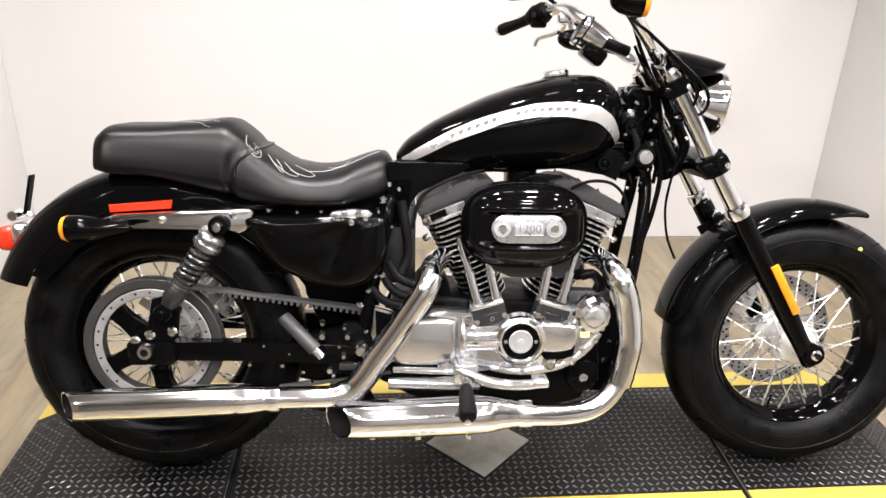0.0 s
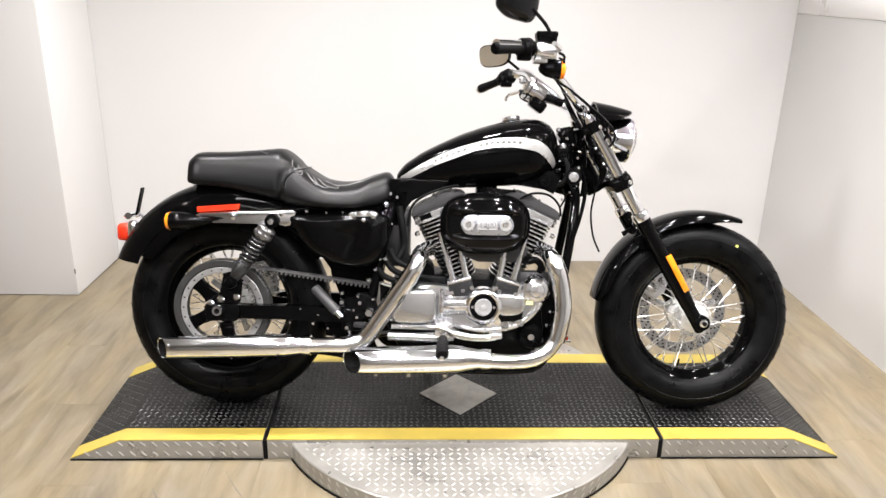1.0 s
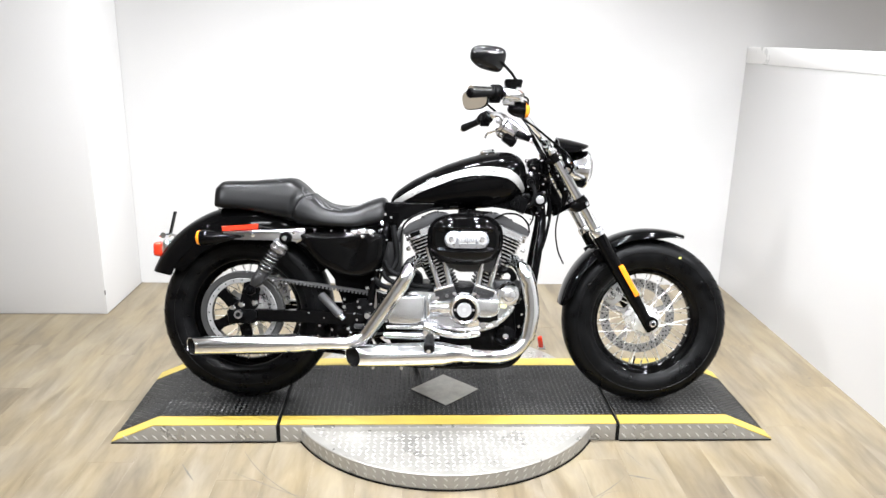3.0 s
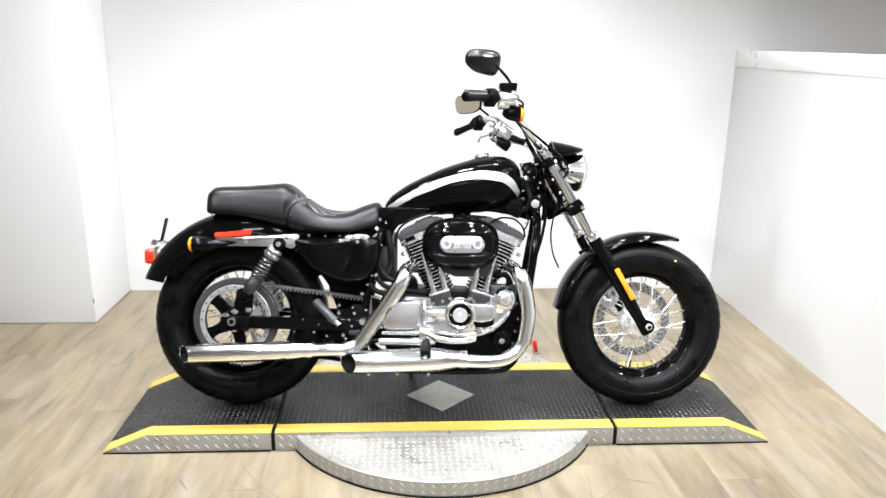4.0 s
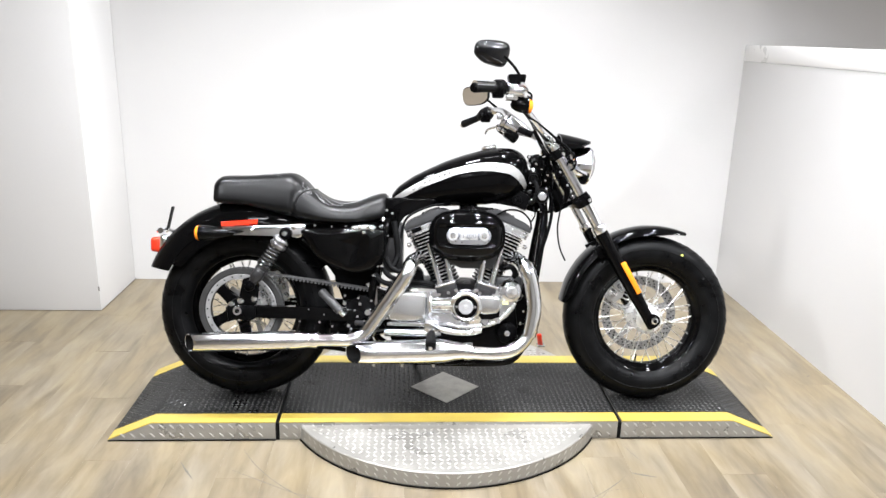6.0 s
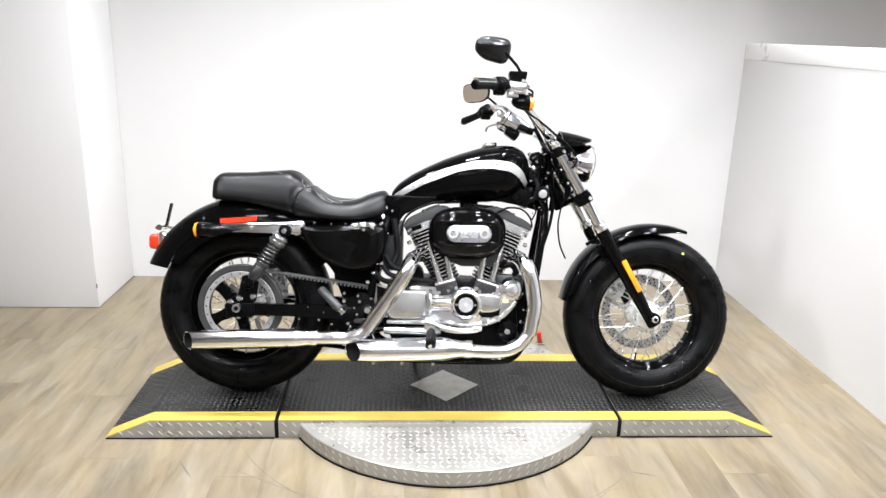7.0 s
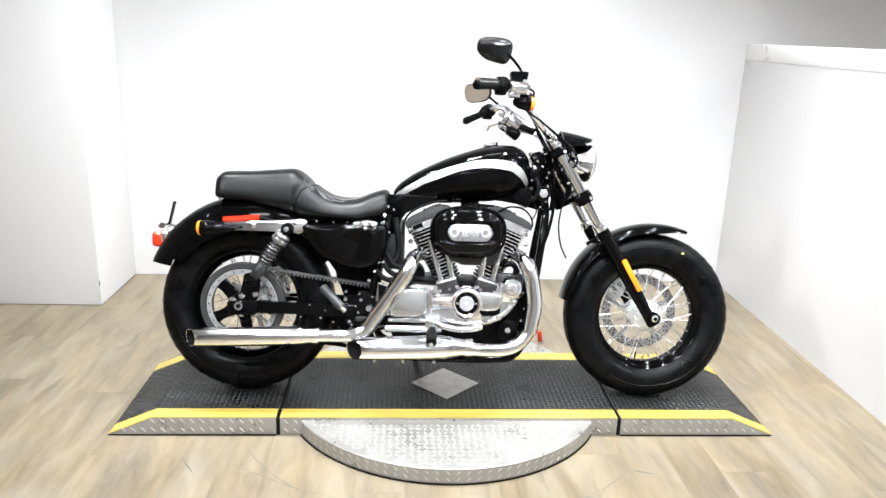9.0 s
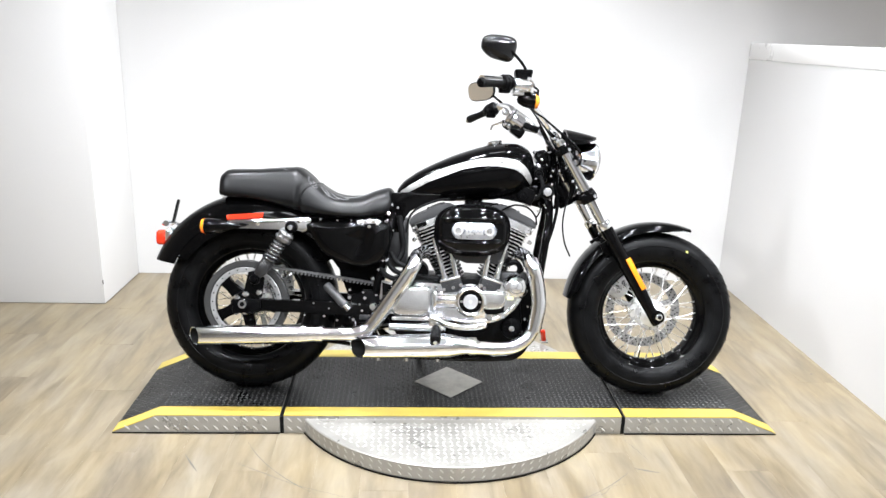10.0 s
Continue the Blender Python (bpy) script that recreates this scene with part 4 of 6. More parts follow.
# ---- shocks ----
for side in (-1, 1):
    hi, lo = Vector((-0.480, side * 0.15, 0.613)), Vector((-0.606, side * 0.15, 0.424))
    way = (lo - hi).normalized()
    L = (hi - lo).length
    sh = part("shock_absorber", lathe([(0, 0.01), (0.014, 0.01), (0.016, 0.05), (0.017, 0.140), (0.0225, 0.144), (0.0235, 0.150), (0.0215, 0.153), (0.0235, 0.158), (0.0215, 0.161), (0.0235, 0.166), (0.0225, 0.190), (0.019, 0.200), (0.013, L - 0.012), (0, L - 0.01)], hi, way, 28), GREYBLACK, bike, "black rear shock absorber with a dark coil spring")
    part("upper_shroud", lathe([(0.012, 0.020), (0.024, 0.023), (0.029, 0.028), (0.030, 0.033), (0.027, 0.036), (0.027, 0.043), (0.0305, 0.046), (0.0305, 0.054), (0.027, 0.059), (0.012, 0.060)], hi, way, 28), SHROUD, sh, "silver preload collar")
    u = way.orthogonal().normalized()
    v = way.cross(u)
    turns = 6.2
    coil = [hi + way * (0.060 + 0.082 * k / 148) + 0.0225 * (math.cos(2 * math.pi * turns * k / 148) * u + math.sin(2 * math.pi * turns * k / 148) * v) for k in range(149)]
    part("coil_spring", tube(coil, 0.0046, 8, 1, smooth=False), SPRING, sh, "dark steel coil spring")
    for p, r in ((hi, 0.020), (lo, 0.017)):
        part("shock_eye", lathe([(0.0, -0.018), (r, -0.018), (r + 0.002, -0.012), (r + 0.002, 0.012), (r, 0.018), (0, 0.018)], p, (0, 1, 0), 24), SATIN, sh)
        part("shock_bolt", lathe([(0, 0), (0.012, 0), (0.012, 0.006), (0.008, 0.012), (0, 0.013)], p + Vector((0, side * 0.018, 0)), (0, side, 0), 16), CHROME if p is hi else SATIN, sh)
    part("shock_mount", prism([(-0.636, 0.446), (-0.615, 0.452), (-0.590, 0.446), (-0.578, 0.425), (-0.585, 0.36), (-0.60, 0.345), (-0.66, 0.345), (-0.645, 0.40)], side * 0.122, side * 0.134, 0.003, 2), SATIN, bike, "black lower shock bracket")

# ---- swingarm, pulley, belt ----
for side in (-1, 1):
    arm = part("swingarm", prism([(-0.70, 0.340), (-0.69, 0.352), (-0.62, 0.350), (-0.585, 0.347), (-0.42, 0.347), (-0.22, 0.343), (-0.18, 0.335), (-0.18, 0.300), (-0.22, 0.296), (-0.42, 0.303), (-0.585, 0.313), (-0.62, 0.302), (-0.69, 0.300), (-0.70, 0.312)], side * 0.096, side * 0.128, 0.008, 3), GLOSS, bike, "gloss black swingarm")
    part("axle_block", prism([(-0.69, 0.350), (-0.60, 0.350), (-0.59, 0.340), (-0.59, 0.306), (-0.60, 0.298), (-0.69, 0.298)], side * 0.128, side * 0.14, 0.003), SATIN, arm)
    part("axle_nut", lathe([(0, 0), (0.0165, 0), (0.0165, 0.018), (0.0145, 0.021), (0.0085, 0.021), (0.0080, 0.010), (0, 0.010)], (-0.650, side * 0.14, 0.334), (0, side, 0), 24), CHROME, arm)
    part("axle_bore", lathe([(0, 0.0102), (0.008, 0.0102), (0.008, 0.0108), (0, 0.0108)], (-0.650, side * 0.14, 0.334), (0, side, 0), 16), SEAL_SHADE, arm)
    for x, z in ((-0.676, 0.352), (-0.596, 0.373), (-0.648, 0.302), (-0.644, 0.365)):
        part("adjuster_bolt", lathe([(0, 0), (0.0115, 0), (0.012, 0.005), (0.008, 0.009), (0, 0.010)], (x, side * 0.130, z), (0, side, 0), 16), CHROME, arm)
    for x, z, r in ((-0.432, 0.296, 0.005), (-0.361, 0.294, 0.006), (-0.40, 0.340, 0.004), (-0.345, 0.322, 0.004), (-0.31, 0.338, 0.005)):
        part("swingarm_bolt", lathe([(0, 0), (r, 0), (r, 0.004), (r * 0.6, 0.007), (0, 0.007)], (x, side * 0.128, z), (0, side, 0), 10), CHROME, arm)


def gear_teeth(c, r0, r1, y0, y1, n):
    """Low teeth round a wheel's rim."""
    bm = bmesh.new()
    for k in range(n):
        a, d = 2 * math.pi * k / n, math.pi / n * 0.5
        ring = [(r, g) for r, g in ((r0, a - d * 1.4), (r1, a - d * 0.8), (r1, a + d * 0.8), (r0, a + d * 1.4))]
        v = [[bm.verts.new(c + Vector((r * math.cos(g), y, r * math.sin(g)))) for r, g in ring] for y in (y0, y1)]
        bm.faces.new(v[0])
        bm.faces.new(v[1][::-1])
        for i in range(4):
            bm.faces.new((v[0][i], v[1][i], v[1][(i + 1) % 4], v[0][(i + 1) % 4]))
    return bm


PY = -0.088
PW = RW + Vector((-0.007, 0, 0.009))
pulley = part("belt_pulley", lathe([(0.112, PY - 0.006), (0.130, PY - 0.008), (0.133, PY - 0.012), (0.150, PY - 0.012), (0.1525, PY - 0.010), (0.1525, PY - 0.006), (0.146, PY - 0.005), (0.146, PY + 0.016), (0.1525, PY + 0.017), (0.1525, PY + 0.02), (0.112, PY + 0.02)], PW, (0, 1, 0), 80, True), PULLEYGREY, bike, "five-spoke belt pulley with a worn bright face ring")
part("pulley_edge", lathe([(0.1105, PY - 0.0095), (0.112, PY - 0.0112), (0.127, PY - 0.0122), (0.129, PY - 0.0105)], PW, (0, 1, 0), 80, True), PULLEY, pulley, "bright worn face ring")
part("pulley_tooth", gear_teeth(PW, 0.145, 0.1505, PY - 0.004, PY + 0.015, 68), PULLEYGREY, pulley)["kind"] = "stuff"
for i in range(5):
    a = 72 * i + 26
    m = about(PW, a)
    part("pulley_spoke", prism([(PW.x - 0.026, PW.z + 0.03), (PW.x + 0.026, PW.z + 0.03), (PW.x + 0.014, PW.z + 0.075), (PW.x + 0.014, PW.z + 0.09), (PW.x + 0.026, PW.z + 0.114), (PW.x - 0.026, PW.z + 0.114), (PW.x - 0.014, PW.z + 0.09), (PW.x - 0.014, PW.z + 0.075)], PY - 0.010, PY + 0.012, 0.004), SATIN, pulley, turn=m)
for i in range(24):
    a = 2 * math.pi * i / 24
    part("pulley_rivet", lathe([(0, 0), (0.0028, 0), (0.002, 0.0012), (0, 0.0014)], PW + Vector((0.121 * math.cos(a), PY - 0.0117, 0.121 * math.sin(a))), (0, -1, 0), 8), SATIN, pulley)
part("pulley_hub", lathe([(0, PY - 0.03), (0.04, PY - 0.03), (0.045, PY - 0.012), (0.045, PY + 0.02), (0, PY + 0.02)], PW, (0, 1, 0), 32), SATIN, pulley)
belt = part("drive_belt", prism([(-0.643, 0.473), (-0.48, 0.456), (-0.10, 0.404), (-0.10, 0.397), (-0.48, 0.449), (-0.643, 0.466)], PY - 0.008, PY + 0.018, 0.0008, 1), BELT, bike, "toothed rubber drive belt")
slope = math.atan2(0.404 - 0.456, 0.38)
tooth = part("belt_tooth", box(-0.0034, 0.0034, PY - 0.007, PY + 0.017, -0.009, 0.0, 0.001, 1, Matrix.Rotation(-slope, 4, "Y")), BELT, belt, turn=Matrix.Translation((-0.478, 0, 0.449)))
for i in range(1, 28):
    again(tooth, Matrix.Translation((-0.478 + 0.0136 * i, 0, 0.449 - 0.0136 * i * 0.1368)))
part("belt_run", prism([(-0.643, 0.176), (-0.10, 0.262), (-0.10, 0.27), (-0.643, 0.183)], PY - 0.006, PY + 0.016, 0.0008, 1), BELT, belt)

# ---- engine ----


def stadium(cx, cz, hx, hz, n=14, power=None):
    """A rounded oval outline in x and z."""
    out = []
    if power:
        for k in range(4 * n):
            g = 2 * math.pi * k / (4 * n)
            c, s = math.cos(g), math.sin(g)
            out.append((cx + hx * math.copysign(abs(c) ** power, c), cz + hz * math.copysign(abs(s) ** power, s)))
        return out
    for k in range(n + 1):
        g = -math.pi / 2 + math.pi * k / n
        out.append((cx + hx - hz + hz * math.cos(g), cz + hz * math.sin(g)))
    for k in range(n + 1):
        g = math.pi / 2 + math.pi * k / n
        out.append((cx - hx + hz + hz * math.cos(g), cz + hz * math.sin(g)))
    return out


def cylinder_bank(lean_deg):
    """One cylinder with its fins, head and rocker box, built upright and leant about the crank."""
    m = Matrix.Translation(CRANK) @ Matrix.Rotation(radians(lean_deg), 4, "Y")
    s = 1 if lean_deg < 0 else -1  # towards the other cylinder

    def put(bm):
        bmesh.ops.transform(bm, matrix=m, verts=bm.verts)
        return bm

    # only the edges of the fins are machined bright, their faces stay black
    def slab(z0, z1, x_out, x_in, hy, r, power=0.55):
        """A rounded plate from x_out on the outer side to x_in on the inner side."""
        hx, cx = (x_in + x_out) / 2, s * (x_in - x_out) / 2
        ol = [(hx * math.copysign(abs(math.cos(g)) ** power, math.cos(g)), hy * math.copysign(abs(math.sin(g)) ** power, math.sin(g))) for g in (2 * math.pi * k / 36 for k in range(36))]
        bm = loft([[Vector((cx + x * f, y * f, z)) for x, y in ol] for z, f in ((z0, 1 - r), (z0 + r * hx, 1), (z1 - r * hx, 1), (z1, 1 - r))])
        bm.faces.ensure_lookup_table()
        for f in (bm.faces[-1], bm.faces[-2]):
            f.material_index = 1
        return put(bm)

    cyl = part("cylinder", put(lathe([(0, 0.14), (0.046, 0.14), (0.046, 0.19), (0.042, 0.2), (0.048, 0.40), (0, 0.40)], (0, 0, 0), (0, 0, 1), 40)), CRINKLE, bike, "black cylinder with bright machined fins")
    for i in range(12):
        z = 0.204 + 0.0135 * i
        part("cooling_fin", slab(z, z + 0.0044, 0.040 + 0.0016 * i, 0.060, 0.084, 0.012, 0.75), [FIN, CRINKLE], cyl)
    head = part("cylinder_head", slab(0.365, 0.412, 0.050, 0.056, 0.078, 0.03), [CRINKLE, CRINKLE], bike, "black finned cylinder head")
    for i in range(4):
        z = 0.366 + 0.0125 * i
        part("head_fin", slab(z, z + 0.0048, 0.057 + 0.001 * i, 0.066, 0.092, 0.012, 0.6), [FIN, CRINKLE], head)
    part("head_bolt", put(lathe([(0, 0), (0.008, 0), (0.008, 0.010), (0.004, 0.014), (0, 0.014)], (-s * 0.062, -0.07, 0.390), (-s, -0.4, 0), 12)), CHROME, head)
    rock = part("rocker_box", slab(0.4145, 0.4415, 0.064, 0.095, 0.098, 0.03, 0.4), [POLISH, POLISH], bike, "polished rocker box")
    part("rocker_step", slab(0.4155, 0.4225, 0.0655, 0.095, 0.1005, 0.02, 0.4), [POLISH, POLISH], rock)
    hump = smooth_line([(s * x, 0, z) for x, z in ((-0.062, 0.443), (-0.063, 0.455), (-0.050, 0.467), (-0.02, 0.473), (0.020, 0.474), (0.032, 0.479), (0.072, 0.479), (0.082, 0.472), (0.100, 0.466), (0.118, 0.452), (0.116, 0.443))], 4) 
    part("rocker_cover", put(prism([(p.x, p.z) for p in hump], -0.094, 0.094, 0.007, 3)), ROCKER, rock, "grey rocker cover", sharp=24)
    for x in (-0.054, 0.0, 0.054):
        part("rocker_bolt", put(lathe([(0, 0), (0.005, 0), (0.005, 0.004), (0, 0.005)], (x, -0.098, 0.432), (0, -1, 0), 10)), CHROME, rock)
    if s > 0:
        part("rocker_window", put(prism([(-0.042, 0.424), (-0.004, 0.424), (-0.004, 0.440), (-0.042, 0.440)], -0.0995, -0.094, 0.001, 1)), SATIN, rock)
    return cyl, m


CRANK = Vector((0.168, 0.0, 0.240))
mr = cylinder_bank(-22.5)[1]
mf = cylinder_bank(22.5)[1]

# pushrod tubes and tappet blocks
for a, b in (((0.026, 0.585), (0.070, 0.438)), ((0.078, 0.585), (0.112, 0.445)), ((0.236, 0.58), (0.211, 0.445)), ((0.292, 0.58), (0.256, 0.445))):
    p, q = Vector((b[0], -0.135, b[1])), Vector((a[0], -0.118, a[1]))
    rod = part("pushrod_tube", tube([p, p.lerp(q, 0.45), p.lerp(q, 0.46), q], [0.0108, 0.0108, 0.0088, 0.0088], 18, 1, smooth=False), CHROME, bike, "chrome pushrod tube")
    part("tube_collar", tube([p.lerp(q, -0.01), p.lerp(q, 0.07)], 0.0135, 18, 1), CHROME, rod)
    part("tube_collar", tube([p.lerp(q, 0.43), p.lerp(q, 0.49)], 0.0122, 18, 1), CHROME, rod)
for cx, tilt in ((0.093, -16), (0.234, 16)):
    m = Matrix.Translation((cx, -0.135, 0.425)) @ Matrix.Rotation(radians(tilt), 4, "Y")
    tb = part("tappet_block", box(-0.038, 0.038, -0.022, 0.03, -0.034, 0.022, 0.009, 3, m), TAPPET, bike, "dark grey tappet block")
    part("tappet_cover", box(-0.037, 0.037, -0.025, 0.03, 0.013, 0.022, 0.003, 2, m), POLISH, tb)
    part("block_recess", box(-0.020, 0.020, -0.0232, -0.020, -0.022, 0.000, 0.003, 1, m), GREYBLACK, tb)
    for dx in (-0.031, 0.031):
        part("cap_screw", lathe([(0, 0), (0.006, 0), (0.006, 0.007), (0, 0.008)], m @ Vector((dx, -0.024, -0.012)), (0, -1, 0), 10), CHROME, tb)

# air cleaner
AC = (0.163, 0.624)
backing = part("air_cleaner", prism(stadium(*AC, 0.135, 0.092, power=0.76), -0.160, -0.115, 0.006, 2), GLOSS, bike, "oval gloss black air cleaner", sharp=45)
backing.matrix_basis = Matrix.Translation((0, 0.012, -0.006))
bm = bmesh.new()
rings = []
outline = stadium(*AC, 0.132, 0.090, n=20, power=0.76)
for k in range(25):
    f = 1 - k / 24
    ring = []
    for x, z in outline:
        px, pz = AC[0] + (x - AC[0]) * f, AC[1] + (z - AC[1]) * f
        dome = 0.047 * (1 - f ** 4.5) ** 0.6
        across = max(0.0, min(1.0, (0.038 - abs(pz - 0.6235)) / 0.008))
        along = max(0.0, min(1.0, (0.109 - abs(px - 0.163)) / 0.010))
        slot = across * across * (3 - 2 * across) * along
        ridge = 0.004 * math.exp(-((abs(pz - 0.6235) - 0.044) / 0.006) ** 2) * max(0.0, min(1.0, (0.10 - abs(px - 0.163)) / 0.02))
        depth = min(dome, 0.032) if slot > 0.999 else dome + (min(dome, 0.032) - dome) * slot
        ring.append(Vector((px, -0.158 - depth - ridge * (1 - f ** 3), pz)))
    if k == 24:
        ring = [ring[0]]
    rings.append([bm.verts.new(p) for p in ring])
for r, q in zip(rings, rings[1:]):
    n = len(r)
    for k in range(n):
        bm.faces.new((r[k], r[(k + 1) % n], q[(k + 1) % n], q[k]) if len(q) > 1 else (r[k], r[(k + 1) % n], q[0]))
bm.faces.new(rings[0][::-1])
cover = part("cover", bm, GLOSS, backing, "domed black cover with a channel for the badge", sharp=70)
badge = part("badge", prism(stadium(0.167, 0.624, 0.079, 0.030), -0.2030, -0.1960, 0.0022, 2), BADGE, backing, "bright pill-shaped badge with raised figures")
for x in (0.111, 0.221):
    part("badge_recess", lathe([(0, 0), (0.016, 0), (0.018, 0.0012), (0.0, 0.0012)], (x, -0.2032, 0.625), (0, -1, 0), 24), CAST, badge)
    part("badge_screw", lathe([(0, 0), (0.0095, 0), (0.0095, 0.003), (0.007, 0.005), (0, 0.005)], (x, -0.2040, 0.625), (0, -1, 0), 18), CHROME, badge)
part("figure_panel", box(0.137, 0.197, -0.2045, -0.2025, 0.611, 0.639, 0.003, 2), CAST, badge)
text = bpy.data.curves.new("figures", "FONT")
text.body, text.size, text.extrude, text.align_x, text.align_y = "1200", 0.026, 0.0008, "CENTER", "CENTER"
text_ob = bpy.data.objects.new("figures", text)
scene.collection.objects.link(text_ob)
text_mesh = bpy.data.meshes.new_from_object(text_ob.evaluated_get(bpy.context.evaluated_depsgraph_get()))
bpy.data.objects.remove(text_ob)
text_mesh.materials.append(FIGURE)
figures = new("figures", text_mesh)
figures.parent = badge
figures.matrix_basis = Matrix.Translation((0.167, -0.2051, 0.625)) @ Matrix.Rotation(radians(90), 4, "X") @ Matrix.Rotation(0, 4, "Z")
part("cover_lip", tube([(x, -0.161, z) for x, z in stadium(*AC, 0.1345, 0.0915, power=0.76)] + [(AC[0] + 0.1345, -0.161, AC[1])], 0.0024, 8, 1, smooth=False), SATIN, backing)
part("intake_elbow", lathe([(0.0, -0.12), (0.045, -0.12), (0.04, -0.06), (0.03, 0.0), (0, 0.0)], (0.185, 0, 0.60), (0, 1, 0), 28), SATIN, bike)
part("carrier_plate", prism([(0.095, 0.55), (0.10, 0.515), (0.145, 0.497), (0.255, 0.497), (0.29, 0.505), (0.30, 0.54), (0.24, 0.565)], -0.128, -0.112, 0.003), GREYBLACK, bike, "dark grey carrier plate under the air cleaner")

# crankcase and chrome covers
part("crankcase", prism([(-0.12, 0.42), (-0.04, 0.445), (0.28, 0.435), (0.345, 0.40), (0.36, 0.28), (0.32, 0.20), (0.20, 0.165), (0.0, 0.175), (-0.10, 0.22), (-0.14, 0.30)], -0.105, 0.11, 0.01, 2), CRINKLE, bike, "black crankcase")
gear = smooth_line([(x, 0, z) for x, z in ((-0.045, 0.418), (0.02, 0.424), (0.085, 0.418), (0.120, 0.410), (0.165, 0.405), (0.215, 0.412), (0.262, 0.420), (0.290, 0.438), (0.345, 0.405), (0.325, 0.345), (0.275, 0.315), (0.20, 0.286), (0.12, 0.292), (0.05, 0.286), (0.0, 0.296), (-0.05, 0.31))], 4, True)
gc = part("gear_cover", prism([(p.x, p.z) for p in gear], -0.150, -0.105, 0.012, 3), CASE, bike, "chrome gear cover", sharp=50)


def pillow(outline, y0, y1, flat=0.35, n=9):
    """A cushioned cover: the outline stands at y0 and rounds over to y1."""
    cx, cz = sum(p[0] for p in outline) / len(outline), sum(p[1] for p in outline) / len(outline)
    rings = [[Vector((x, y0, z)) for x, z in outline]]
    for k in range(n):
        g = math.pi / 2 * k / (n - 1)
        f = flat + (1 - flat) * math.cos(g)
        rings.append([Vector((cx + (x - cx) * f, y0 + (y1 - y0) * (0.25 + 0.75 * math.sin(g)), cz + (z - cz) * f)) for x, z in outline])
    return loft(rings)


def rounded(points, steps=5):
    return [(p.x, p.z) for p in smooth_line([(x, 0, z) for x, z in points], steps, True)]


def screw(x, y, z, r, h, parent, material=None):
    part("cap_screw", lathe([(0, 0), (r, 0), (r, h * 0.7), (r * 0.8, h), (r * 0.4, h), (r * 0.4, h * 0.5), (0, h * 0.5)], (x, y, z), (0, -1, 0), 12), material or CHROME, parent)


spc = part("sprocket_cover", pillow(rounded(((-0.128, 0.385), (-0.11, 0.412), (-0.06, 0.418), (0.015, 0.419), (0.030, 0.408), (0.032, 0.36), (0.028, 0.315), (0.0, 0.300), (-0.06, 0.296), (-0.112, 0.302), (-0.130, 0.335))), -0.10, -0.166, 0.74), CASE, bike, "chrome sprocket cover", sharp=60)
for x, z in ((-0.108, 0.400), (-0.118, 0.318), (0.020, 0.312), (0.018, 0.404)):
    screw(x, -0.148, z, 0.0075, 0.008, spc)
part("cam_barrel", lathe([(0.0, 0.0), (0.030, 0.0), (0.034, 0.005), (0.034, 0.085), (0.030, 0.092), (0.0, 0.092)], (0.034, -0.136, 0.366), (1, 0, 0), 40), CASE, gc, sharp=40)
for k, (z, d) in enumerate(((0.386, 0.030), (0.366, 0.0365), (0.346, 0.030))):
    part("cover_rib", tube([(0.042, -0.136 - d, z), (0.118, -0.136 - d, z)], 0.0034, 8, 1), CHROME, gc)
part("cover_rib", tube([(0.036, -0.148, 0.412), (0.036, -0.168, 0.39), (0.036, -0.173, 0.366), (0.036, -0.168, 0.342), (0.036, -0.148, 0.318)], 0.006, 10), CHROME, gc)
part("cam_housing", pillow(rounded(((0.205, 0.398), (0.222, 0.406), (0.275, 0.402), (0.294, 0.392), (0.290, 0.358), (0.272, 0.338), (0.225, 0.334), (0.206, 0.345))), -0.148, -0.167, 0.72, 5), CASE, gc, sharp=50)
part("housing_slot", prism([(0.206, 0.338), (0.287, 0.350), (0.284, 0.326), (0.262, 0.318), (0.220, 0.318)], -0.160, -0.146, 0.002, 1), PAINT, gc)
flange = [(0.100, 0.296), (0.150, 0.288), (0.205, 0.290), (0.255, 0.301), (0.290, 0.320), (0.318, 0.345), (0.342, 0.378)]
part("cover_flange", tube([(x, -0.146, z) for x, z in flange], [0.008, 0.010, 0.011, 0.011, 0.011, 0.011, 0.009], 14, 5), POLISH, gc)
for x, z in ((0.125, 0.298), (0.172, 0.296), (0.225, 0.302), (0.252, 0.312), (0.282, 0.310), (0.306, 0.338), (0.332, 0.362), (0.345, 0.390), (0.300, 0.402), (0.212, 0.412), (0.196, 0.420), (0.128, 0.420), (0.100, 0.412), (0.048, 0.410), (0.060, 0.322)):
    screw(x, -0.150, z, 0.0068, 0.010, gc)
part("small_boss", lathe([(0, 0), (0.012, 0), (0.012, 0.012), (0.008, 0.016), (0, 0.016)], (0.232, -0.152, 0.308), (0, -1, 0), 14), CHROME, gc)
TC = (0.163, -0.160, 0.364)
part("timer_skirt", lathe([(0.0, -0.012), (0.061, -0.012), (0.058, 0.0), (0.0, 0.0)], TC, (0, -1, 0), 48), POLISH, gc)
part("timer_cover", lathe([(0.058, 0.0), (0.057, 0.006), (0.053, 0.011), (0.046, 0.013), (0.0415, 0.011), (0.0415, 0.0)], TC, (0, -1, 0), 48, True), CHROME, gc, "round chrome timer cover ring")
part("timer_ring", lathe([(0.0, 0.0), (0.0415, 0.0), (0.0415, 0.010), (0.0, 0.010)], TC, (0, -1, 0), 48), SATIN, gc, "black ring")
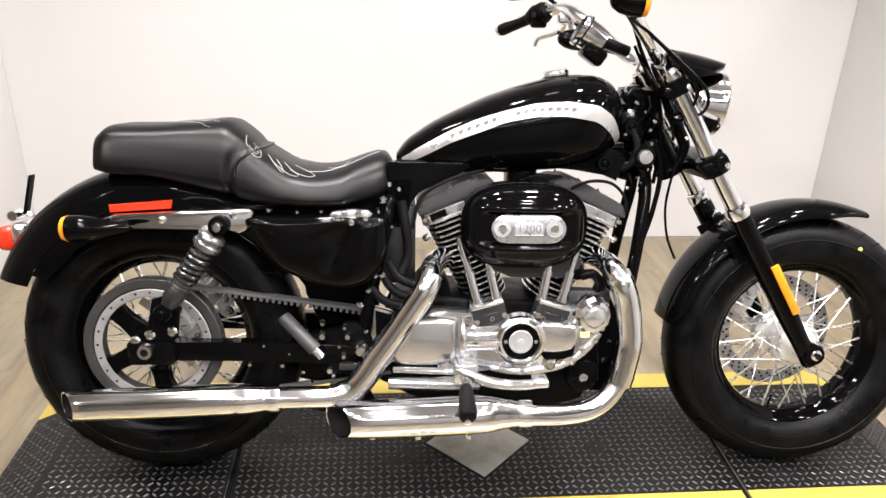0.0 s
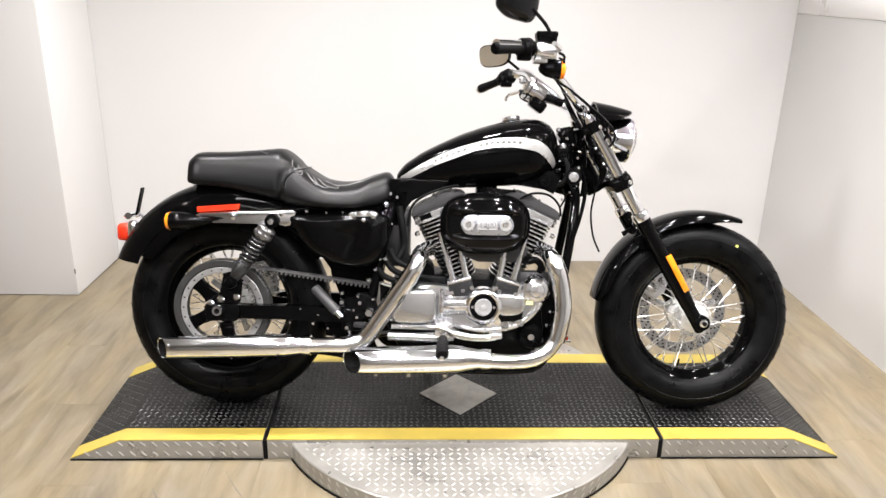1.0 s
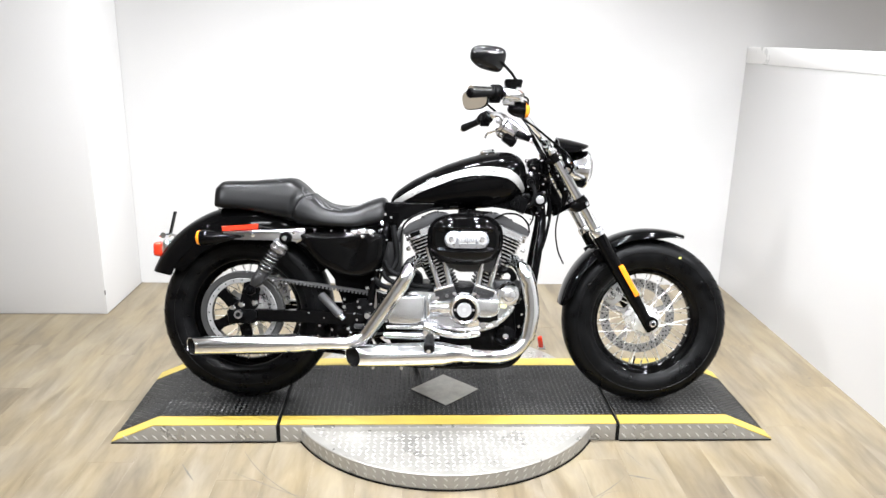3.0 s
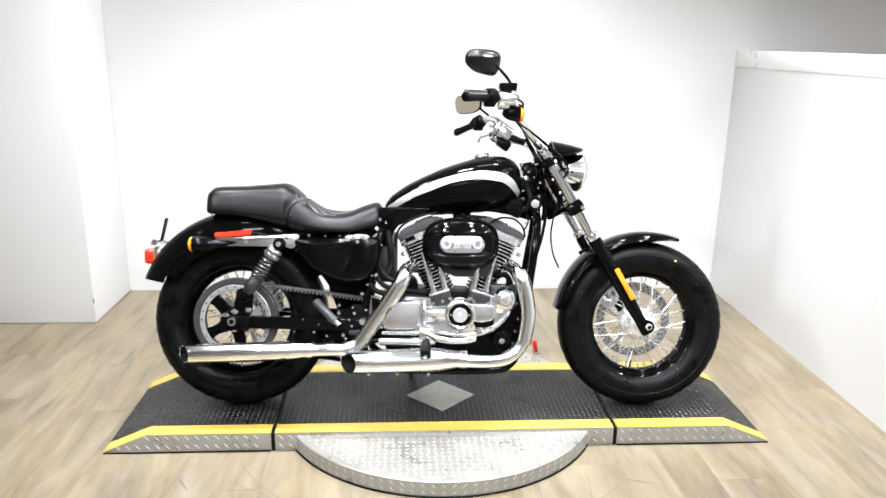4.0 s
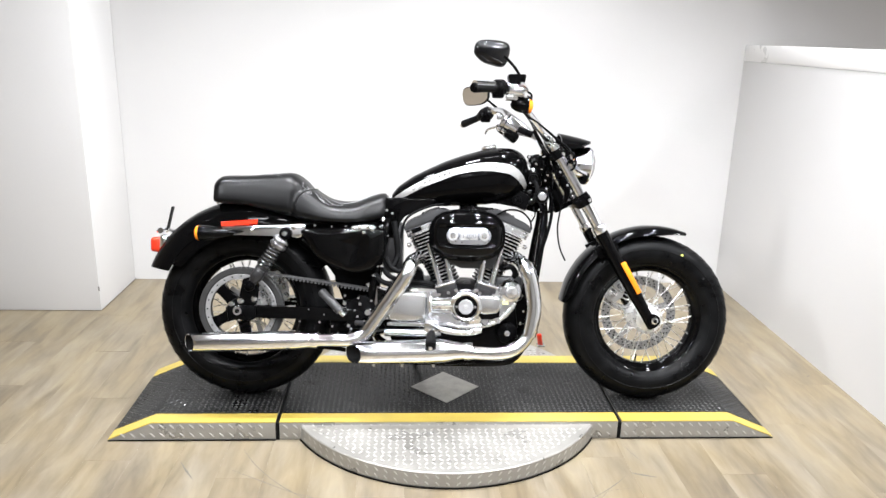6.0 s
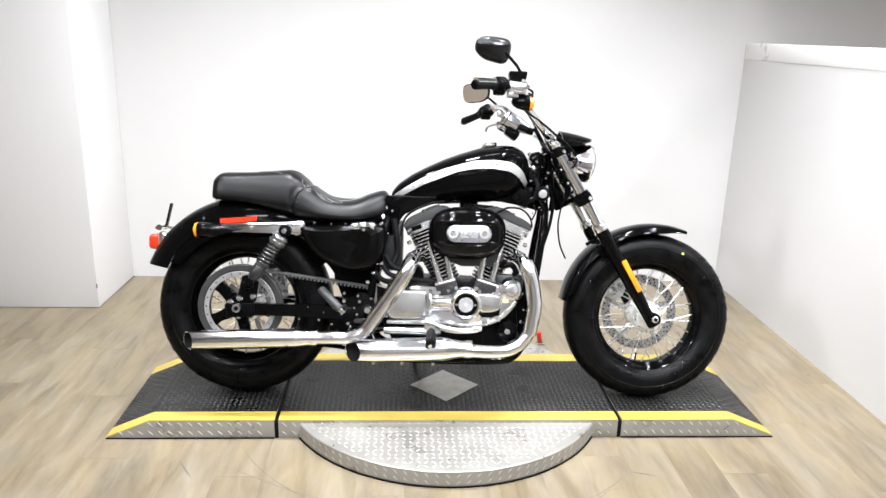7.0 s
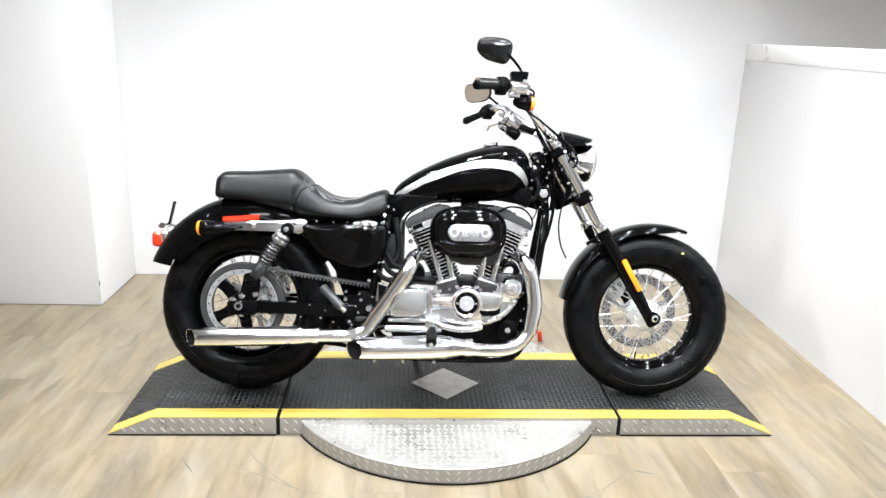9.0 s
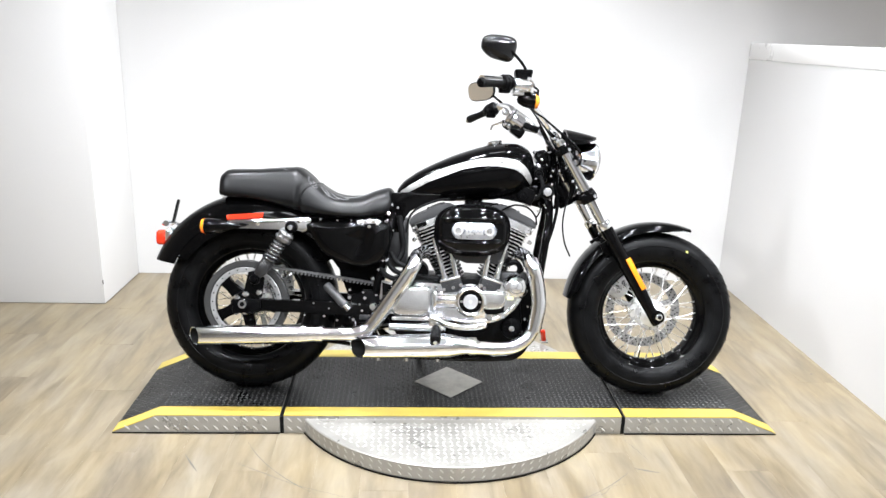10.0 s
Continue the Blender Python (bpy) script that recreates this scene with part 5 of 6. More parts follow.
part("timer_disc", lathe([(0.0, 0.0125), (0.020, 0.0125), (0.021, 0.0138), (0.0252, 0.0138), (0.0265, 0.0125), (0.0265, 0.009), (0.0, 0.009)], TC, (0, -1, 0), 40), MEDAL, gc, "bright medallion")
for a in (0, 180):
    part("timer_screw", lathe([(0, 0.010), (0.0045, 0.010), (0.0045, 0.013), (0, 0.0135)], (TC[0] + 0.033 * math.cos(radians(a)), TC[1], TC[2] + 0.033 * math.sin(radians(a))), (0, -1, 0), 12), CHROME, gc)
part("medallion_screw", lathe([(0.0, 0.0125), (0.0085, 0.0125), (0.0085, 0.0136), (0.006, 0.0142), (0, 0.0142)], TC, (0, -1, 0), 6), CAST, gc)
filt = part("oil_filter", lathe([(0.0, 0.0), (0.044, 0.0), (0.045, 0.022), (0.043, 0.034), (0.036, 0.044), (0.027, 0.047), (0.0255, 0.044), (0.0, 0.0435)], (0.318, -0.125, 0.420), (0.15, -1, 0), 12), CHROME, bike, "chrome oil filter canister", sharp=20)
part("filter_stud", lathe([(0, 0.043), (0.022, 0.043), (0.022, 0.049), (0.018, 0.051), (0, 0.050)], (0.318, -0.125, 0.420), (0.15, -1, 0), 8), POLISH, filt)
part("paper_tag", box(0.293, 0.314, -0.172, -0.1705, 0.374, 0.387, 0.0004, 1), TAG, filt, "small pale yellow tag")
part("filter_mount", box(0.27, 0.37, -0.125, -0.09, 0.38, 0.47, 0.012), GREYBLACK, bike)
part("oil_line", tube([(0.30, -0.12, 0.50), (0.325, -0.12, 0.505), (0.342, -0.118, 0.485), (0.335, -0.11, 0.455)], 0.011, 10), SATIN, bike)
for x, z, r in ((0.292, 0.508, 0.017), (0.345, 0.478, 0.012), (0.258, 0.492, 0.008), (0.375, 0.52, 0.012)):
    part("fitting", lathe([(0, 0), (r, 0), (r, 0.012), (r * 0.6, 0.018), (0, 0.018)], (x, -0.11, z), (0, -1, 0), 12), SATIN, bike)
part("front_frame_cover", prism([(0.352, 0.468), (0.374, 0.452), (0.392, 0.415), (0.402, 0.365), (0.398, 0.318), (0.378, 0.290), (0.345, 0.292), (0.338, 0.350), (0.345, 0.400)], -0.098, -0.078, 0.005, 2), CRINKLE, bike, "black cover ahead of the oil filter")
for x, z, r in ((0.369, 0.295, 0.008), (0.357, 0.240, 0.009), (0.342, 0.212, 0.006), (0.378, 0.340, 0.006), (0.372, 0.398, 0.006)):
    part("cover_bolt", lathe([(0, 0), (r, 0), (r, 0.006), (r * 0.6, 0.010), (0, 0.010)], (x, -0.096 if z > 0.28 else -0.070, z), (0, -1, 0), 12), CHROME, bike)
part("regulator", box(0.345, 0.40, -0.07, 0.07, 0.205, 0.32, 0.006), CRINKLE, bike, "black finned regulator")
part("horn", lathe([(0, 0), (0.036, 0), (0.040, 0.006), (0.036, 0.012), (0.015, 0.018), (0, 0.018)], (0.318, -0.105, 0.262), (0, -1, 0), 28), SATIN, bike, "round black sensor housing")
part("horn_bolt", lathe([(0, 0.018), (0.010, 0.018), (0.010, 0.024), (0, 0.026)], (0.318, -0.105, 0.262), (0, -1, 0), 12), CHROME, bike)
part("oil_pan_bolt", lathe([(0, 0), (0.012, 0), (0.012, 0.008), (0, 0.01)], (0.272, -0.15, 0.322), (0, -1, 0), 14), POLISH, bike)

# left side: primary cover
pc = smooth_line([(x, 0, z) for x, z in ((-0.13, 0.40), (-0.02, 0.43), (0.12, 0.41), (0.22, 0.39), (0.29, 0.35), (0.31, 0.28), (0.27, 0.215), (0.10, 0.195), (-0.08, 0.215), (-0.14, 0.30))], 4, True)
part("primary_cover", prism([(p.x, p.z) for p in pc], 0.108, 0.19, 0.018, 3), CHROME, bike, "chrome primary cover", sharp=50)

# ---- exhaust ----
fy = -0.158
head_pipe = part("front_header_pipe", tube([(0.335, -0.05, 0.535), (0.352, -0.09, 0.532), (0.366, -0.13, 0.520), (0.381, fy, 0.490), (0.394, fy, 0.45), (0.403, fy, 0.395), (0.405, fy, 0.350), (0.397, fy, 0.30), (0.388, fy, 0.262), (0.360, fy - 0.008, 0.226), (0.315, fy - 0.02, 0.205), (0.25, fy - 0.035, 0.202), (0.165, fy - 0.048, 0.208)], 0.0245, 28, 6), CHROME, bike, "chrome front exhaust header")
part("heat_shield", tube([(0.374, -0.147, 0.512), (0.384, fy - 0.003, 0.487), (0.396, fy - 0.003, 0.45), (0.405, fy - 0.003, 0.395), (0.407, fy - 0.003, 0.350), (0.399, fy - 0.003, 0.30), (0.391, fy - 0.003, 0.262)], 0.0275, 28, 6), CHROME, head_pipe, "chrome heat shield")
for p in ((0.377, -0.152, 0.503), (0.397, fy, 0.285)):
    part("shield_clamp", lathe([(0.0245, -0.005), (0.0295, -0.005), (0.0295, 0.005), (0.0245, 0.005)], p, (0.25, 0, -1) if p[2] > 0.4 else (-0.4, 0, -1), 28, True), CHROME, head_pipe)


def muffler(points, radii, name, label):
    """A tapered can whose open end is cut aslant, longer on the inner side."""
    end, nxt = Vector(points[-1]), Vector(points[-2])
    way = (end - nxt).normalized()

    def slash(bm):
        for v in bm.verts:
            w = max(0.0, min(1.0, 1 + (v.co - end).dot(way) / 0.07))
            v.co += way * ((v.co.y - end.y) * 0.8 * w)
        return bm

    ob = part(name, slash(tube(points, radii, 40, 4, caps=False)), CHROME, bike, label)
    r = radii[-1]
    inner = tube([end, end - way * 0.03, end - way * 0.06, end - way * 0.10], [r - 0.003, r - 0.0033, r - 0.0036, r - 0.004], 40, 1, caps=False)
    lathe([(0, 0), (r - 0.003, 0), (r - 0.003, 0.001), (0, 0.001)], end - way * 0.1, way, 32, bm=inner)
    part("muffler_bore", slash(inner), SEAL_SHADE, ob, "dark open end")
    return ob


lowm = muffler([(0.170, -0.206, 0.212), (0.155, -0.207, 0.212), (0.125, -0.208, 0.213), (0.085, -0.209, 0.213), (0.0, -0.21, 0.209), (-0.12, -0.212, 0.205), (-0.19, -0.213, 0.202), (-0.232, -0.214, 0.200)],
               [0.0285, 0.029, 0.034, 0.042, 0.0425, 0.042, 0.040, 0.036], "lower_muffler", "chrome tapered lower muffler")
part("muffler_clamp", lathe([(0.026, -0.014), (0.0315, -0.014), (0.0325, 0.0), (0.0315, 0.014), (0.026, 0.014)], (0.172, -0.206, 0.212), (1, 0, 0), 36, True), CHROME, lowm)
for x in (-0.16, -0.06, 0.05):
    part("muffler_stud", lathe([(0, 0), (0.007, 0), (0.007, 0.01), (0, 0.011)], (x, -0.205, 0.163), (0, 0, -1), 10), POLISH, lowm)

ry = -0.168
rear_pipe = part("rear_header_pipe", tube([(0.0, -0.06, 0.528), (-0.022, -0.10, 0.526), (-0.034, -0.14, 0.517), (-0.041, ry, 0.498), (-0.046, ry, 0.480), (-0.066, ry - 0.002, 0.446), (-0.105, ry - 0.003, 0.388), (-0.150, ry - 0.004, 0.322), (-0.180, ry - 0.005, 0.277), (-0.205, ry - 0.006, 0.252), (-0.245, ry - 0.008, 0.240), (-0.31, ry - 0.01, 0.239), (-0.38, ry - 0.011, 0.238)], 0.0245, 28, 6), CHROME, bike, "chrome rear exhaust header")
part("heat_shield", tube([(-0.038, -0.158, 0.508), (-0.046, ry - 0.003, 0.484), (-0.067, ry - 0.005, 0.449), (-0.106, ry - 0.006, 0.390), (-0.151, ry - 0.007, 0.324), (-0.181, ry - 0.008, 0.279), (-0.206, ry - 0.009, 0.254), (-0.246, ry - 0.011, 0.242)], 0.0278, 28, 6), CHROME, rear_pipe, "chrome heat shield")
upm = muffler([(-0.365, ry - 0.011, 0.238), (-0.39, ry - 0.011, 0.238), (-0.425, ry - 0.012, 0.237), (-0.455, ry - 0.012, 0.236), (-0.60, ry - 0.013, 0.230), (-0.72, ry - 0.014, 0.226), (-0.79, ry - 0.015, 0.223), (-0.812, ry - 0.015, 0.222)],
              [0.0275, 0.028, 0.033, 0.0345, 0.0345, 0.034, 0.033, 0.031], "upper_muffler", "chrome tapered upper muffler")
part("muffler_clamp", lathe([(0.024, -0.012), (0.030, -0.012), (0.031, 0.0), (0.030, 0.012), (0.024, 0.012)], (-0.372, ry - 0.011, 0.238), (1, 0, 0), 36, True), CHROME, upm)
part("muffler_bracket", tube([(-0.52, -0.13, 0.205), (-0.35, -0.13, 0.203), (-0.24, -0.14, 0.190), (-0.15, -0.16, 0.168), (0.1, -0.16, 0.160), (0.2, -0.15, 0.165)], 0.008, 8), SATIN, bike, "black muffler bracket")

# ---- frame ----
for side in (-1, 1):
    part("frame_tube", tube([(0.430, side * 0.03, 0.800), (0.452, side * 0.05, 0.70), (0.438, side * 0.075, 0.58), (0.420, side * 0.085, 0.46), (0.405, side * 0.09, 0.34), (0.385, side * 0.095, 0.23), (0.345, side * 0.10, 0.165), (0.27, side * 0.105, 0.150), (0.05, side * 0.11, 0.150), (-0.12, side * 0.11, 0.165), (-0.18, side * 0.11, 0.22), (-0.19, side * 0.11, 0.32), (-0.16, side * 0.105, 0.48), (-0.13, side * 0.09, 0.62), (-0.12, side * 0.06, 0.70)], 0.0145, 14), PAINT, bike, "gloss black frame tube")
    part("seat_rail", tube([(-0.10, side * 0.07, 0.70), (-0.22, side * 0.095, 0.662), (-0.36, side * 0.10, 0.652), (-0.46, side * 0.105, 0.640)], 0.013, 12), PAINT, bike)
part("backbone", tube([(0.45, 0, 0.80), (0.3, 0, 0.778), (0.05, 0, 0.755), (-0.12, 0, 0.72)], 0.018, 16), SATIN, bike)
part("tank_frame_plate", prism([(-0.11, 0.745), (-0.11, 0.702), (-0.044, 0.712), (0.05, 0.729), (0.128, 0.722), (0.18, 0.731), (0.222, 0.740), (0.285, 0.730), (0.354, 0.724), (0.38, 0.706), (0.40, 0.760), (0.34, 0.790), (0.25, 0.760), (0.1, 0.755)], -0.070, 0.070, 0.005, 2), SATIN, bike, "black frame plate under the tank")
part("rear_frame_web", prism([(-0.13, 0.745), (0.05, 0.745), (0.05, 0.732), (0.03, 0.722), (-0.02, 0.700), (-0.064, 0.681), (-0.084, 0.655), (-0.090, 0.60), (-0.13, 0.60)], -0.088, -0.070, 0.004, 2), PAINT, bike, "gloss black frame web behind the rear cylinder")
part("rear_junction", prism([(-0.128, 0.60), (-0.098, 0.605), (-0.078, 0.66), (-0.070, 0.712), (-0.13, 0.712)], -0.088, 0.06, 0.006, 2), PAINT, bike, "black frame junction")
part("lower_frame_box", prism([(-0.33, 0.305), (-0.14, 0.335), (-0.10, 0.255), (-0.22, 0.225), (-0.33, 0.245)], -0.088, 0.09, 0.006, 2), CRINKLE, bike, "black frame casting ahead of the rear wheel")
part("cross_tube", tube([(-0.19, -0.11, 0.32), (-0.19, 0.11, 0.32)], 0.02, 14, 1), SATIN, bike)
part("top_motor_mount", prism([(0.16, 0.70), (0.20, 0.72), (0.26, 0.715), (0.28, 0.69), (0.22, 0.665)], -0.05, -0.035, 0.003), SATIN, bike)
part("coil_pack", box(0.140, 0.205, -0.045, 0.045, 0.660, 0.735, 0.01), SATIN, bike)

# ---- oil tank and side panel ----
panel = [(-0.433, 0.626), (-0.367, 0.634), (-0.249, 0.637), (-0.150, 0.636), (-0.127, 0.618), (-0.129, 0.552), (-0.146, 0.512), (-0.174, 0.486), (-0.217, 0.475), (-0.260, 0.480), (-0.304, 0.491), (-0.356, 0.514), (-0.384, 0.540), (-0.414, 0.588)]
ps = smooth_line([(x, 0, z) for x, z in panel], 4, True)
rings = []
for s, y in ((1.0, -0.02), (1.0, -0.125), (0.985, -0.140), (0.94, -0.150), (0.84, -0.156), (0.7, -0.158), (0.5, -0.159), (0.3, -0.160), (0.12, -0.160)):
    ring = []
    for p in ps:
        x, z = -0.220 + (p.x + 0.220) * s, 0.570 + (p.z - 0.570) * s
        # the front third swells out and a shallow dish runs behind it
        ring.append(Vector((x, y + (1 - s) * (0.020 * math.exp(-((x + 0.235 - (z - 0.57) * 0.4) / 0.030) ** 2) - 0.012 * math.exp(-((x + 0.172) / 0.026) ** 2)), z)))
    rings.append(ring)
side_panel = part("side_panel", loft(rings), GLOSS, bike, "gloss black side panel", sharp=60)
part("side_panel", loft([[Vector((p.x, -p.y, p.z)) for p in r] for r in rings]), PAINT, bike, "gloss black left side panel", sharp=60)
crest = part("panel_crest", prism([(-0.252, 0.636), (-0.245, 0.644), (-0.20, 0.650), (-0.172, 0.648), (-0.160, 0.640), (-0.172, 0.626), (-0.205, 0.612), (-0.235, 0.622)], -0.150, -0.138, 0.004, 2), POLISH, bike, "bright seat-post bracket")
for x, z in ((-0.235, 0.634), (-0.205, 0.622), (-0.175, 0.632), (-0.19, 0.643), (-0.22, 0.642)):
    part("bracket_boss", lathe([(0, 0), (0.008, 0), (0.006, 0.006), (0, 0.008)], (x, -0.150, z), (0, -1, 0), 10), CHROME, crest)
for x, z, r in ((-0.138, 0.668, 0.008), (-0.148, 0.642, 0.005), (-0.27, 0.642, 0.005), (-0.32, 0.640, 0.006), (-0.38, 0.643, 0.007), (-0.125, 0.70, 0.006), (-0.105, 0.69, 0.006), (-0.12, 0.61, 0.005), (-0.155, 0.50, 0.006), (-0.19, 0.434, 0.008), (-0.17, 0.467, 0.007), (-0.14, 0.502, 0.008)):
    part("small_bolt", lathe([(0, 0), (r, 0), (r, 0.005), (r * 0.5, 0.009), (0, 0.009)], (x, -0.128, z), (0, -1, 0), 10), CHROME, bike)
guard = part("mudguard", prism([(-0.50, 0.62), (-0.376, 0.62), (-0.378, 0.51), (-0.365, 0.472), (-0.350, 0.430), (-0.340, 0.390), (-0.335, 0.345), (-0.43, 0.345), (-0.40, 0.44), (-0.43, 0.53)], -0.040, -0.012, 0.006, 2), SOFT, bike, "black mudguard ahead of the rear wheel")
part("battery_tray", prism([(-0.373, 0.513), (-0.342, 0.483), (-0.313, 0.455), (-0.319, 0.434), (-0.305, 0.408), (-0.293, 0.377), (-0.289, 0.36), (-0.15, 0.36), (-0.15, 0.51)], -0.040, -0.012, 0.006, 2), CRINKLE, bike, "black battery tray")
fender("inner_fender", RW, 66, 30, 0.350, 0.085, 0.03, 0.0, 0.0, bike, "black inner fender")
part("battery_box", box(-0.375, -0.15, -0.09, 0.09, 0.515, 0.635, 0.012), CRINKLE, bike)
for k, (a, b, c) in enumerate((((-0.140, 0.500), (-0.075, 0.452), (0.045, 0.438)), ((-0.165, 0.470), (-0.09, 0.432), (0.03, 0.424)), ((-0.128, 0.53), (-0.062, 0.475), (-0.03, 0.452)))):
    part("oil_hose", tube([(a[0], -0.115, a[1]), ((a[0] + b[0]) / 2 - 0.01, -0.122, (a[1] + b[1]) / 2 - 0.008), (b[0], -0.125, b[1]), (c[0], -0.12, c[1])], 0.0095, 10), SOFT, bike, "black rubber hose")
belt_guard = part("belt_guard", prism([(-0.158, 0.428), (-0.100, 0.412), (-0.118, 0.392), (-0.160, 0.345), (-0.166, 0.36)], -0.125, -0.105, 0.003, 2), CHROME, bike, "chrome belt guard plate")
part("guard_inset", prism([(-0.156, 0.421), (-0.111, 0.409), (-0.154, 0.358)], -0.127, -0.124, 0.001, 1), PAINT, belt_guard)
# passenger peg folded up on its bracket, and bracket hardware
peg2 = part("passenger_peg", tube([(-0.357, -0.125, 0.407), (-0.353, -0.127, 0.402), (-0.286, -0.15, 0.338)], [0.0125, 0.0155, 0.0155], 18, 1), PEGGREY, bike, "grey rubber passenger peg")
part("peg_clevis", tube([(-0.292, -0.147, 0.343), (-0.270, -0.152, 0.322)], 0.011, 12, 1), CHROME, peg2)
for x, z, r, h in ((-0.271, 0.365, 0.010, 0.02), (-0.271, 0.392, 0.007, 0.014), (-0.216, 0.364, 0.009, 0.02), (-0.187, 0.335, 0.017, 0.03), (-0.256, 0.285, 0.009, 0.02), (-0.248, 0.272, 0.006, 0.016), (-0.315, 0.280, 0.006, 0.012), (-0.222, 0.385, 0.006, 0.02), (-0.235, 0.340, 0.005, 0.014), (-0.20, 0.300, 0.006, 0.014), (-0.225, 0.318, 0.007, 0.018), (-0.176, 0.375, 0.006, 0.014), (-0.295, 0.258, 0.005, 0.012)):
    part("bracket_bolt", lathe([(0, 0), (r, 0), (r, h * 0.6), (r * 0.6, h), (0, h)], (x, -0.125, z), (0, -1, 0), 14), CHROME, bike)
part("peg_bracket", prism([(-0.268, 0.345), (-0.262, 0.375), (-0.235, 0.372), (-0.225, 0.392), (-0.195, 0.392), (-0.16, 0.36), (-0.16, 0.29), (-0.20, 0.272), (-0.262, 0.268), (-0.275, 0.285), (-0.245, 0.305), (-0.245, 0.335)], -0.126, -0.105, 0.006, 2), CRINKLE, bike, "black foot peg bracket")
part("brake_master", box(-0.235, -0.185, -0.14, -0.115, 0.285, 0.302, 0.004), GREYBLACK, bike)

# foot controls
part("brake_pedal", tube([(0.020, -0.190, 0.306), (0.045, -0.197, 0.300), (0.085, -0.2, 0.284), (0.130, -0.203, 0.277), (0.175, -0.206, 0.278), (0.205, -0.208, 0.284)], [0.010, 0.012, 0.012, 0.0115, 0.011, 0.011], 14), CHROME, bike, "chrome brake pedal arm")
part("pedal_rod", tube([(-0.125, -0.168, 0.268), (-0.04, -0.170, 0.267), (0.02, -0.172, 0.267), (0.075, -0.174, 0.268)], [0.014, 0.016, 0.0165, 0.013], 16), CHROME, bike)
part("pedal_link", tube([(-0.115, -0.165, 0.298), (-0.04, -0.175, 0.299), (0.03, -0.185, 0.300)], 0.0075, 10), CHROME, bike)
part("pedal_pad", box(0.184, 0.218, -0.235, -0.19, 0.280, 0.300, 0.007, 3), POLISH, bike)
part("peg_mount", box(0.015, 0.070, -0.20, -0.12, 0.270, 0.322, 0.01, 2), POLISH, bike, "bright peg mount")
fp = part("foot_peg", tube([(0.041, -0.214, 0.276), (0.041, -0.22, 0.275), (0.040, -0.25, 0.267), (0.039, -0.29, 0.256), (0.038, -0.306, 0.2515), (0.038, -0.311, 0.250)], [0.010, 0.0135, 0.0175, 0.0195, 0.018, 0.010], 20, 3), SOFT, bike, "black rubber foot peg")
part("peg_bolt", lathe([(0, 0), (0.007, 0), (0.007, 0.005), (0, 0.008)], (0.038, -0.309, 0.243), (0, -1, -0.2), 12), CHROME, fp)
part("peg_shaft", tube([(0.041, -0.218, 0.275), (0.041, -0.15, 0.296)], 0.011, 12, 1), CHROME, fp)
part("left_foot_peg", box(0.020, 0.062, 0.215, 0.315, 0.232, 0.272, 0.012, 3), SOFT, bike)
st = math.tan(radians(11.5))
part("side_stand", tube([(0.02, 0.12, 0.17), (0.0, 0.20, 0.085), (-0.02, 0.275, 0.275 * st + 0.008)], 0.011, 12, 3), SATIN, bike, "black side stand")

# ---- handlebar ----
HB = Matrix.Translation((0, 0, 1.0)) @ Matrix.Rotation(radians(-5.0), 4, "X") @ Matrix.Translation((0, 0, -1.0))


def hb(x, y, z):
    return HB @ Vector((x, y, z))


bar_pts = [(0.456, 0.0, 0.962), (0.453, 0.06, 0.962), (0.430, 0.105, 0.980), (0.385, 0.150, 1.020), (0.338, 0.195, 1.064), (0.314, 0.230, 1.093), (0.290, 0.265, 1.104), (0.245, 0.305, 1.101), (0.162, 0.395, 1.082)]
